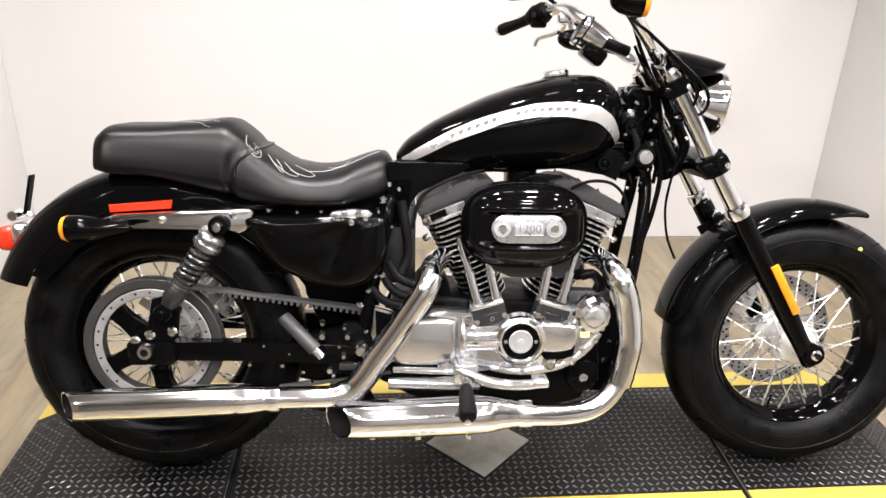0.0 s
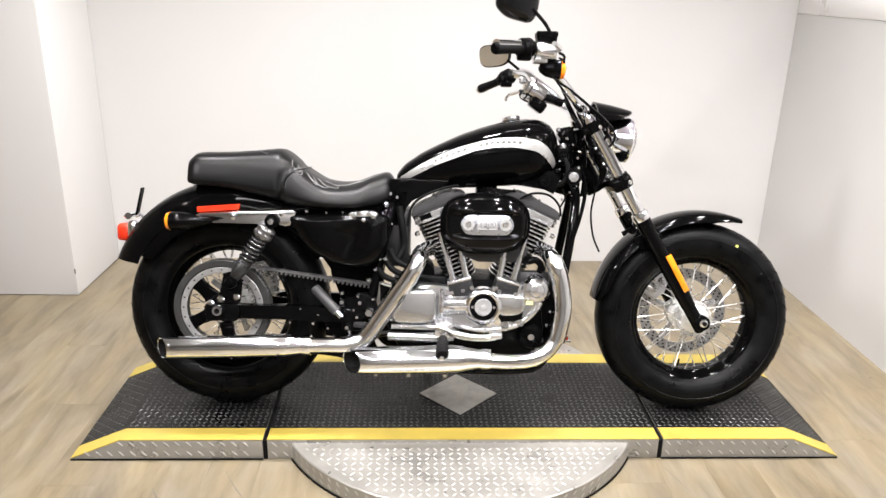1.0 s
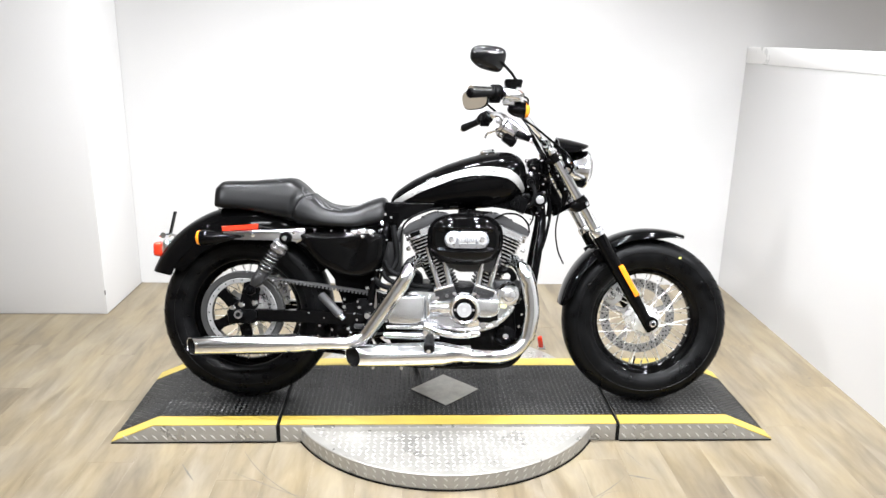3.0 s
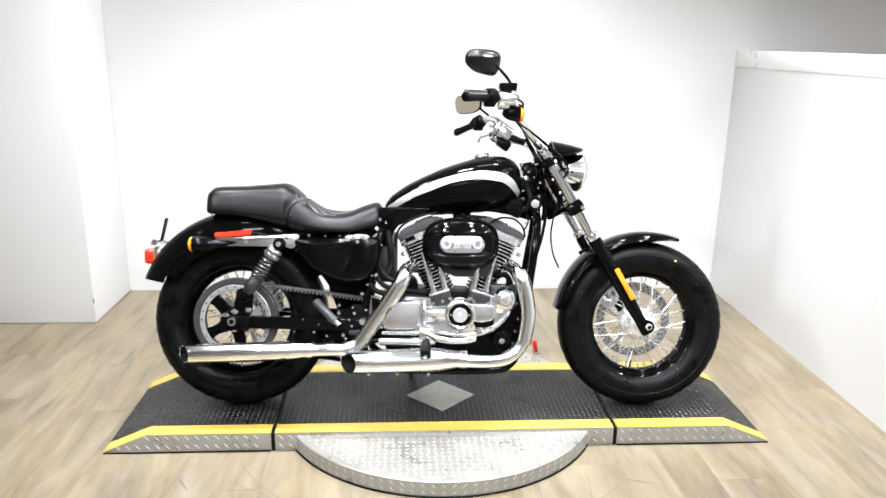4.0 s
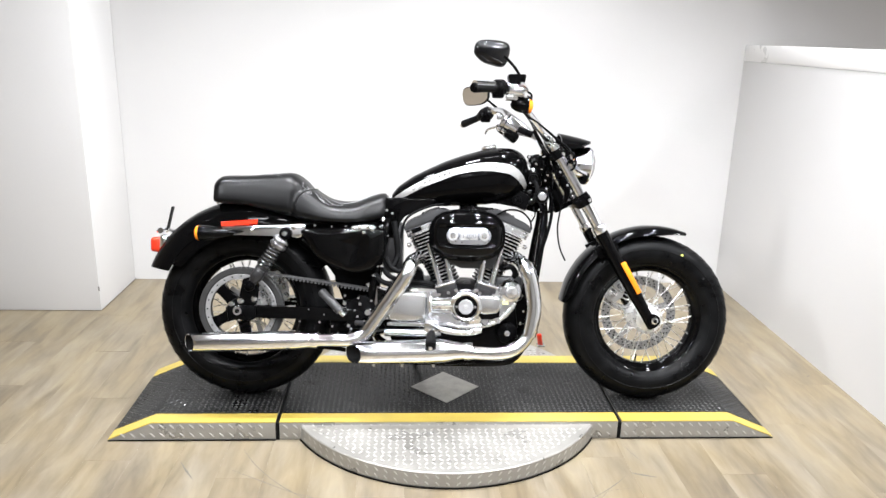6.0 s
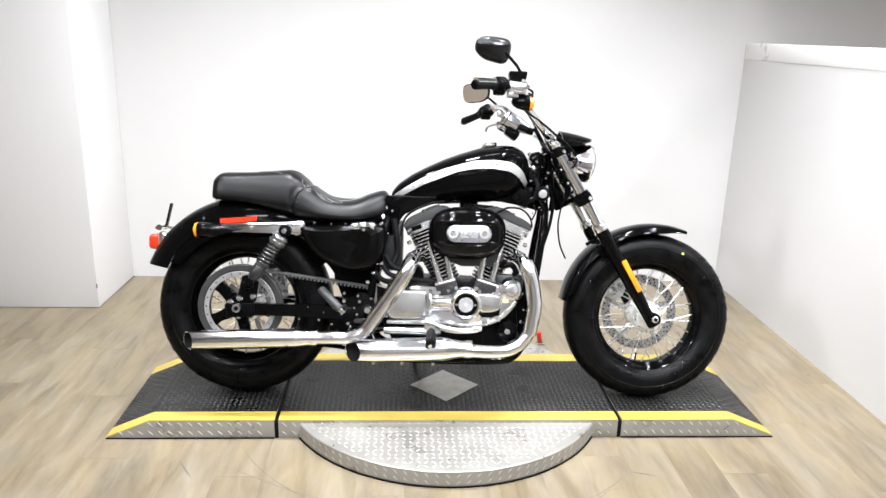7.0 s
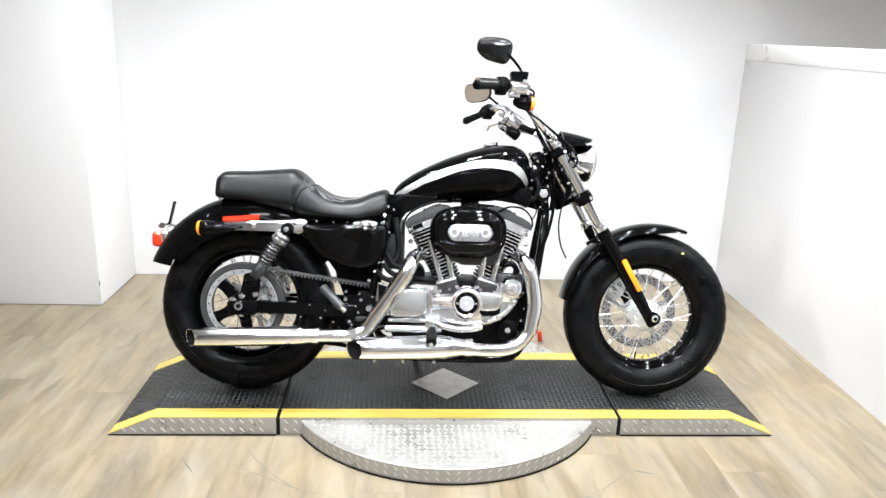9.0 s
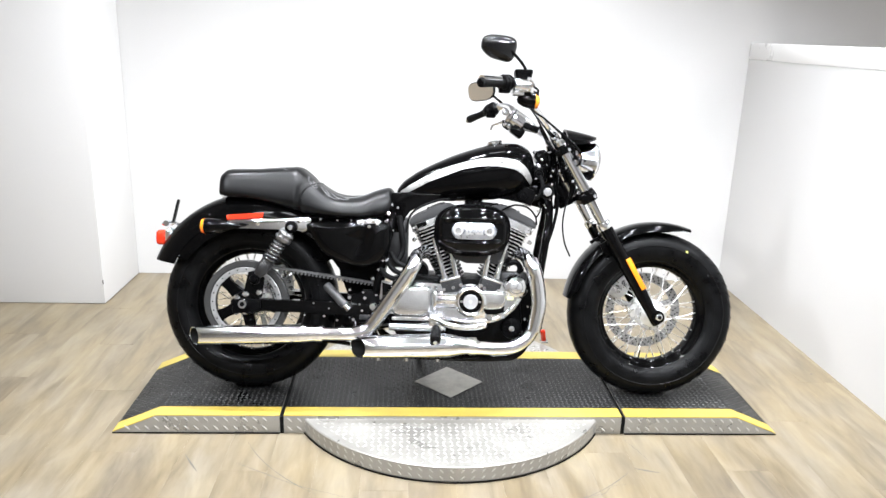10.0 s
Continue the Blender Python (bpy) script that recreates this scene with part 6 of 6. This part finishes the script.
# the left half has been bent up a little
bar_left = [(x, y, z + lift) for (x, y, z), lift in zip(bar_pts[1:], (0.0, 0.014, 0.028, 0.032, 0.028, 0.022, 0.016, 0.008))]
bar = part("handlebar", tube([hb(x, -y, z) for x, y, z in bar_pts[::-1]] + [hb(*p) for p in bar_left], 0.0142, 18), CHROME, bike, "chrome pullback handlebar")
for side in (-1, 1):
    riser = part("bar_riser", tube([(0.486, side * 0.05, 0.922), (0.472, side * 0.05, 0.942), tuple(hb(0.454, side * 0.055, 0.962))], [0.021, 0.019, 0.018], 18, 3), CHROME, bike, "chrome bar riser")
    part("riser_cap", lathe([(0, -0.022), (0.015, -0.02), (0.0175, -0.016), (0.0175, 0.016), (0.015, 0.02), (0, 0.022)], hb(0.454, side * 0.055, 0.962), (0, 1, 0), 20), CHROME, riser)
    a = hb(0.250, side * 0.300, 1.101) + Vector((0, 0, -0.006 if side < 0 else 0.016))
    b = hb(0.158, side * 0.400, 1.080) + Vector((0, 0, -0.009 if side < 0 else 0.008))
    way = (b - a).normalized()
    tip = 0.138 if side < 0 else 0.126
    grip = part("grip", lathe([(0, 0.016), (0.0195, 0.016), (0.0185, 0.026), (0.0150, 0.030), (0.0150, 0.090), (0.0158, 0.110), (0.0162, tip - 0.006), (0.0150, tip - 0.001), (0, tip)], a, way, 24), SOFT, bike, "black rubber grip")
    part("grip_cap", lathe([(0, 0), (0.013, 0), (0.012, 0.004), (0, 0.005)], a + way * (tip - 0.001), way, 20), SATIN, grip)
    c0 = a + way * (0.002 if side < 0 else -0.008)
    sw = part("switch_housing", lathe([(0, -0.026), (0.022, -0.026), (0.025, -0.020), (0.026, 0.016), (0.023, 0.024), (0, 0.024)], c0, way, 24), CRINKLE, bike, "black switch housing")
    part("switch_box", box(-0.020, 0.020, -0.016, 0.016, -0.028, 0.014, 0.006, 2, Matrix.Translation(c0 + Vector((-0.002, 0, -0.006)))), CRINKLE, sw)
    for k in (-0.014, -0.006, 0.010):
        part("housing_rib", lathe([(0.024, k - 0.002), (0.0275, k - 0.001), (0.0275, k + 0.001), (0.024, k + 0.002)], c0, way, 24, True), SATIN, sw)
    part("switch_button", box(-0.006, 0.006, -0.024, -0.014, -0.012, 0.004, 0.002, 1, Matrix.Translation(c0 + Vector((-0.018, 0, 0.0)))), SOFT, sw)
    part("clamp_bolt", lathe([(0, 0), (0.006, 0), (0.006, 0.006), (0, 0.007)], c0 + Vector((0.012, side * -0.02, 0.018)), (0.2, side * 0.4, 1), 10), CHROME, sw)
    lever = tube([hb(0.318, 0.275, 1.099), hb(0.320, 0.31, 1.085), hb(0.300, 0.350, 1.077), hb(0.270, 0.385, 1.070), hb(0.262, 0.395, 1.052)] if side > 0 else
                 [hb(0.330, -0.262, 1.094), hb(0.342, -0.31, 1.092), hb(0.330, -0.365, 1.088), hb(0.312, -0.412, 1.084)], [0.008, 0.0075, 0.006, 0.006, 0.0065][:5 if side > 0 else 4], 10)
    part("lever", lever, POLISH, bike, "polished hand lever")
    part("lever_perch", box(-0.022, 0.024, -0.022, 0.022, -0.016, 0.014, 0.006, 2, Matrix.Translation(hb(0.318, side * 0.258, 1.088 if side < 0 else 1.106))), POLISH, bike)
    # front turn signal
    tc = hb(0.328, side * 0.245, 1.050)
    ts = part("turn_signal", lathe([(0, -0.035), (0.012, -0.03), (0.022, -0.014), (0.0265, 0.006), (0.0275, 0.028), (0, 0.028)], tc, (1, 0, -0.05), 26), PAINT, bike, "black bullet turn signal")
    part("amber_lens", lathe([(0.0, 0.028), (0.027, 0.028), (0.025, 0.038), (0.014, 0.044), (0, 0.045)], tc, (1, 0, -0.05), 26), AMBER, ts, "amber lens")
    part("signal_stalk", tube([tc + Vector((0, 0, 0.02)), tc + Vector((-0.002, 0, 0.045))], 0.009, 10, 1), CHROME, ts)
# brake master cylinder and reservoir on the right perch
rc = hb(0.311, -0.258, 1.121)
res = part("brake_reservoir", loft([[rc + Vector((x * k, y * k, z)) for x, y in ((-0.027, -0.021), (-0.021, -0.025), (0.023, -0.025), (0.030, -0.020), (0.030, 0.020), (0.023, 0.025), (-0.021, 0.025), (-0.027, 0.021))] for z, k in ((-0.006, 0.86), (-0.002, 0.92), (0.012, 1.0), (0.015, 1.05), (0.025, 1.05), (0.027, 1.0))]), CRINKLE, bike, "black brake fluid reservoir", sharp=30)
for dx, dy in ((-0.016, -0.014), (0.020, -0.014), (-0.016, 0.014), (0.020, 0.014)):
    part("lid_screw", lathe([(0, 0), (0.004, 0), (0.003, 0.002), (0, 0.0024)], rc + Vector((dx, dy, 0.027)), (0, 0, 1), 8), CHROME, res)
body = part("master_cylinder", box(-0.032, 0.030, -0.020, 0.020, -0.020, 0.016, 0.010, 3, Matrix.Translation(rc + Vector((0.000, -0.014, -0.022))) @ Matrix.Rotation(radians(8), 4, "Y")), CHROME, bike, "chrome brake master cylinder")
part("banjo_bolt", lathe([(0, 0), (0.010, 0), (0.011, 0.004), (0.009, 0.012), (0.005, 0.014), (0, 0.014)], rc + Vector((0.026, -0.018, -0.022)), (0.8, -0.5, 0.1), 6), POLISH, body)
part("pivot_bolt", lathe([(0, 0), (0.008, 0), (0.007, 0.005), (0, 0.006)], rc + Vector((-0.012, -0.034, -0.024)), (0, -1, 0.1), 14), CHROME, body)
part("lever_perch", box(-0.030, 0.012, -0.016, 0.016, -0.014, 0.012, 0.006, 2, Matrix.Translation(rc + Vector((-0.006, -0.004, -0.046)))), POLISH, body)
for dz, r in ((0.0, 0.004), (0.014, 0.0032)):
    part("brake_hose", tube([rc + Vector((0.036, -0.02, -0.030 - dz)), rc + Vector((0.052, -0.014, -0.040 - dz)), rc + Vector((0.050, 0.01, -0.062 - dz)), rc + Vector((0.044, 0.04, -0.085 - dz))], r, 8), SATIN, bike)
# mirrors


def swell(g, side):
    """How far a mirror's edge stands out of an even oval: low towards the stem, shallow at the tip."""
    if side > 0:
        return 1 + 0.14 * math.cos(g) * side
    return 1 + (0.10 if math.sin(g) > 0 else 0.42) * math.cos(g)


for side, centre, tilt in ((-1, Vector((0.219, -0.33, 1.228)), 16), (1, Vector((0.219, 0.40, 1.177)), 14)):
    m = Matrix.Translation(centre) @ Matrix.Rotation(radians(-62 if side < 0 else 50), 4, "Z") @ Matrix.Rotation(radians(tilt if side < 0 else -6), 4, "Y")
    rings = []
    for s, d in ((0.25, 0.030), (0.6, 0.027), (0.85, 0.019), (0.97, 0.008), (1.0, 0.0), (0.99, -0.006), (0.95, -0.008)):
        rings.append([m @ Vector((d, (0.066 if side < 0 else 0.068) * s * math.copysign(abs(math.cos(g)) ** 0.62, math.cos(g)) * (1 + 0.08 * math.sin(g)), 0.040 * s * math.copysign(abs(math.sin(g)) ** 0.7, math.sin(g)) * swell(g, side))) for g in (2 * math.pi * k / 36 for k in range(36))])
    mir = part("mirror", loft(rings), MIRRORBACK, bike, "black teardrop mirror", sharp=60)
    glass = [m @ Vector((-0.0086, (0.062 if side < 0 else 0.064) * math.copysign(abs(math.cos(g)) ** 0.62, math.cos(g)) * (1 + 0.08 * math.sin(g)), 0.036 * math.copysign(abs(math.sin(g)) ** 0.7, math.sin(g)) * swell(g, side))) for g in (2 * math.pi * k / 36 for k in range(36))]
    back = [p + (m.to_3x3() @ Vector((0.001, 0, 0))) for p in glass]
    part("mirror_glass", loft([back, glass]), MIRROR, mir)
    foot = hb(0.330, -0.258, 1.135) if side < 0 else hb(0.345, 0.245, 1.085)
    top_p = m @ Vector((0.026, 0.034 if side < 0 else -0.018, -0.004))
    part("mirror_stem", tube([foot, foot.lerp(top_p, 0.5) + Vector((0.006, 0, 0.0)), top_p], 0.0052, 10), SATIN, mir, "black mirror stem")
# gauge
gx = Vector((-0.85, 0, 0.53)).normalized()
gp = Vector((0.313, 0.005, 1.026))
gauge = part("gauge", lathe([(0.0, -0.046), (0.022, -0.046), (0.031, -0.038), (0.034, -0.01), (0.034, 0.014), (0.0, 0.014)], gp, gx, 36), CHROME, bike, "chrome gauge housing")
part("gauge_ring", lathe([(0.032, 0.013), (0.037, 0.013), (0.038, 0.018), (0.0365, 0.024), (0.032, 0.024)], gp, gx, 36, True), CHROME, gauge)
part("gauge_gasket", lathe([(0.034, 0.009), (0.0375, 0.009), (0.0375, 0.013), (0.034, 0.013)], gp, gx, 36, True), SEAL_SHADE, gauge)
part("gauge_face", lathe([(0, 0.015), (0.033, 0.015), (0.033, 0.019), (0, 0.019)], gp, gx, 36), SEAL_SHADE, gauge)
part("gauge_bracket", box(-0.05, 0.012, -0.02, 0.02, -0.012, 0.012, 0.005, 2, Matrix.Translation((0.395, 0.0, 0.992)) @ Matrix.Rotation(radians(20), 4, "Y")), SATIN, bike)
# Black box standing for the dark reflection in the chrome housing's lower half
part("gauge_dark_reflection", box(-0.026, 0.028, -0.030, 0.030, -0.020, 0.016, 0.008, 2, Matrix.Translation((0.326, 0.0, 0.985)) @ Matrix.Rotation(radians(35), 4, "Y")), PAINT, gauge)

# cables
for pts, r in (([hb(0.328, -0.24, 1.076), (0.345, -0.19, 1.058), (0.392, -0.15, 1.030), (0.452, -0.14, 0.983), (0.500, -0.135, 0.940), (0.522, -0.132, 0.907), (0.512, -0.125, 0.871), (0.478, -0.09, 0.850)], 0.0036),
               ([hb(0.332, -0.238, 1.070), (0.352, -0.19, 1.048), (0.405, -0.15, 1.020), (0.465, -0.14, 0.975), (0.520, -0.138, 0.930), (0.545, -0.136, 0.895), (0.535, -0.13, 0.860), (0.49, -0.09, 0.838)], 0.0036),
               ([hb(0.31, -0.25, 1.085), hb(0.34, -0.20, 1.06), (0.40, -0.10, 1.0), (0.445, -0.06, 0.93), (0.46, -0.05, 0.86), (0.43, -0.04, 0.80)], 0.004),
               ([hb(0.30, 0.27, 1.07), hb(0.36, 0.20, 1.03), (0.43, 0.10, 0.98), (0.47, 0.05, 0.91), (0.45, 0.04, 0.83)], 0.005),
               ([(0.40, -0.07, 1.0), (0.425, -0.075, 0.95), (0.455, -0.075, 0.90), (0.47, -0.07, 0.84), (0.475, -0.06, 0.78), (0.47, -0.05, 0.70)], 0.0048),
               ([(0.545, -0.05, 0.79), (0.52, -0.05, 0.74), (0.508, -0.05, 0.693), (0.503, -0.05, 0.64), (0.513, -0.05, 0.575), (0.535, -0.05, 0.525)], 0.003),
               ([(0.46, -0.06, 0.80), (0.478, -0.07, 0.73), (0.465, -0.075, 0.64), (0.44, -0.08, 0.56)], 0.006)):
    part("cable", tube(pts, r, 8), SATIN, bike, "black control cable")
# neck clutter
part("ignition_switch", lathe([(0, 0), (0.026, 0), (0.028, 0.01), (0.022, 0.024), (0, 0.026)], (0.437, -0.058, 0.762), (0, -1, 0), 20), CRINKLE, bike, "black ignition switch")
part("switch_face", lathe([(0, 0.024), (0.017, 0.024), (0.015, 0.032), (0, 0.034)], (0.437, -0.058, 0.762), (0, -1, 0), 18), POLISH, bike)
part("neck_gusset", prism([(0.335, 0.748), (0.365, 0.716), (0.425, 0.700), (0.452, 0.72), (0.456, 0.80), (0.39, 0.80)], -0.03, 0.03, 0.006, 2), PAINT, bike, "black frame gusset")
part("neck_cover", prism([(0.392, 0.888), (0.398, 0.912), (0.428, 0.918), (0.440, 0.90), (0.472, 0.905), (0.478, 0.86), (0.452, 0.83), (0.45, 0.80), (0.42, 0.80), (0.418, 0.85)], -0.034, 0.034, 0.005, 2), PAINT, bike, "black neck cover")
part("coil_cover", box(0.385, 0.44, -0.055, 0.055, 0.795, 0.86, 0.01), SATIN, bike)
for x, z, r in ((0.388, 0.905, 0.008), (0.42, 0.88, 0.007), (0.405, 0.855, 0.010), (0.45, 0.82, 0.006), (0.455, 0.79, 0.008), (0.48, 0.84, 0.006), (0.395, 0.81, 0.007), (0.442, 0.72, 0.007), (0.40, 0.745, 0.008)):
    part("neck_bolt", lathe([(0, 0), (r, 0), (r, 0.005), (r * 0.5, 0.01), (0, 0.01)], (x, -0.055, z), (0, -1, 0), 10), CHROME if r < 0.009 else POLISH, bike)
rng = random.Random(4)
for k in range(12):
    x, z = rng.uniform(0.385, 0.485), rng.uniform(0.70, 0.915)
    dx, dz = rng.uniform(-0.025, 0.025), rng.uniform(-0.06, -0.025)
    part("wire", tube([(x, -0.062, z), (x + dx * 0.3 + 0.008, -0.070, z + dz * 0.5), (x + dx, -0.064, z + dz)], rng.uniform(0.0028, 0.0045), 7, 4), SATIN, bike)
    part("clip", lathe([(0, 0), (0.0036, 0), (0.0036, 0.006), (0, 0.007)], (x + dx * 0.4, -0.064, z + dz * 0.6), (rng.uniform(-0.4, 0.4), -1, rng.uniform(-0.4, 0.6)), 8), CHROME, bike)
part("wire_loom", tube([(0.478, -0.05, 0.905), (0.494, -0.055, 0.862), (0.516, -0.055, 0.822), (0.534, -0.05, 0.785), (0.530, -0.04, 0.745)], [0.010, 0.013, 0.014, 0.013, 0.008], 10), SATIN, bike)
for x, z in ((0.500, 0.850), (0.528, 0.802)):
    part("clip", lathe([(0, 0), (0.005, 0), (0.005, 0.006), (0, 0.007)], (x, -0.068, z), (0.3, -1, 0.3), 8), CHROME, bike)
part("hose_end", lathe([(0.012, -0.006), (0.022, -0.006), (0.022, 0.006), (0.012, 0.006)], (0.375, -0.055, 0.752), (0, 1, 0), 20, True), SATIN, bike)
part("wire_loom", tube([(0.40, -0.06, 0.84), (0.42, -0.07, 0.79), (0.412, -0.07, 0.75), (0.39, -0.06, 0.735), (0.36, -0.05, 0.74)], 0.008, 8), SOFT, bike)
part("plug_wire", tube([(0.27, -0.09, 0.69), (0.31, -0.11, 0.71), (0.36, -0.10, 0.705), (0.392, -0.098, 0.675), (0.400, -0.095, 0.64)], 0.0036, 8), SOFT, bike)
part("plug_wire", tube([(0.08, -0.085, 0.728), (0.03, -0.095, 0.718), (-0.03, -0.10, 0.692), (-0.062, -0.10, 0.66), (-0.075, -0.10, 0.60)], 0.0042, 8), SOFT, bike)
part("breather_hose", tube([(-0.10, -0.09, 0.66), (-0.09, -0.10, 0.60), (-0.085, -0.10, 0.54), (-0.10, -0.11, 0.50)], 0.011, 10), SOFT, bike)
part("starter_housing", lathe([(0, -0.06), (0.04, -0.06), (0.042, -0.05), (0.042, 0.06), (0, 0.06)], (-0.03, -0.05, 0.452), (0, 1, 0), 24), CRINKLE, bike)
part("electrics_box", box(-0.142, -0.068, -0.085, 0.08, 0.470, 0.650, 0.010), GREYBLACK, bike, "dark grey electrics box")

# ---- red lever behind the deck ----
lv = thing("lock_lever", "small red lever standing on the rear of the turntable", "lever")
part("handle", box(-0.011, 0.011, -0.008, 0.008, 0.0, 0.058, 0.006, 2, Matrix.Translation((0.557, 2.100, 0.060)) @ Matrix.Rotation(radians(-10), 4, "Y")), RED, lv, "red plastic handle")
part("base", box(0.541, 0.575, 2.084, 2.116, 0.0595, 0.066, 0.002), ALU, lv)

# ---- floor planks ----
plank_bm = box(-0.07596, 0.07596, -0.60985, 0.60985, -0.004, 0.0, 0.0003, 1)
first = None
for col in range(-16, 14):
    x = col * 0.152 + 0.02
    if x + 0.076 > RIGHT + 0.12:
        continue
    shift = ((col * 7) % 11) / 11 * 1.22
    for row in range(-1, 4):
        y = row * 1.22 + shift
        if y + 0.61 < 0.3:
            continue
        limit = 2.668 if x - 0.076 < LEFT else BACK - 0.001
        y0, y1 = y - 0.6095, min(y + 0.6095, limit)
        if y1 - y0 < 0.03:
            continue
        if y1 < y + 0.6:
            piece = part("plank", box(-0.07596, 0.07596, y0 - y, y1 - y, -0.004, 0.0), OAK, floor)
            piece.matrix_basis = pose(x, y, 0)
        elif first is None:
            first = piece = part("plank", plank_bm, OAK, floor)
            piece.matrix_basis = pose(x, y, 0)
        else:
            again(first, pose(x, y, 0))

# scuffs left on the planks by the swinging ramps
SCUFF = surface("grey_scuff", (0.115, 0.102, 0.092), 0.5, vary=0.3, scale=40)


def ribbon(points, widths):
    bm = bmesh.new()
    line = smooth_line([(x, y, 0.0007) for x, y in points], 8)
    wide = np.interp(np.linspace(0, 1, len(line)), np.linspace(0, 1, len(widths)), widths)
    rows = []
    for i, p in enumerate(line):
        way = (line[min(i + 1, len(line) - 1)] - line[max(i - 1, 0)]).normalized()
        side = Vector((-way.y, way.x, 0)) * wide[i] * 0.5
        rows.append((bm.verts.new(p - side), bm.verts.new(p + side)))
    for r, q in zip(rows, rows[1:]):
        bm.faces.new((r[0], r[1], q[1], q[0]))
    return bm


for a0, a1, rr in ((206, 236, 0.79), (292, 318, 0.785)):
    part("scuff_mark", ribbon([(DISC.x + rr * math.cos(radians(a0 + (a1 - a0) * k / 5)), DISC.y + rr * math.sin(radians(a0 + (a1 - a0) * k / 5))) for k in range(6)], [0.0004, 0.003, 0.002, 0.0035, 0.0005]), SCUFF, floor)
for pts, w in (([(-0.80, 1.262), (-0.765, 1.205), (-0.735, 1.16)], [0.001, 0.007, 0.001]), ([(0.70, 1.178), (0.735, 1.165), (0.78, 1.150)], [0.002, 0.010, 0.002]), ([(0.72, 1.36), (0.74, 1.30), (0.765, 1.23)], [0.0005, 0.002, 0.0005]), ([(1.698, 1.908), (1.712, 1.916)], [0.006, 0.006]), ([(0.50, 1.02), (0.56, 1.035), (0.60, 1.075), (0.68, 1.09)], [0.0006, 0.002, 0.0014, 0.0006]), ([(0.46, 0.99), (0.50, 1.02), (0.51, 1.06)], [0.0006, 0.0016, 0.0006]), ([(-0.62, 1.21), (-0.52, 1.15), (-0.40, 1.08), (-0.25, 1.02)], [0.001, 0.003, 0.002, 0.0006]), ([(-0.66, 1.02), (-0.655, 0.96)], [0.0008, 0.0025])):
    part("scuff_mark", ribbon(pts, w), SCUFF, floor)
part("wall_scuff", box(LEFT - 0.004, LEFT + 0.0012, 2.6688, 2.672, 0.105, 0.128), SCUFF, bpy.data.objects["wall_left"])
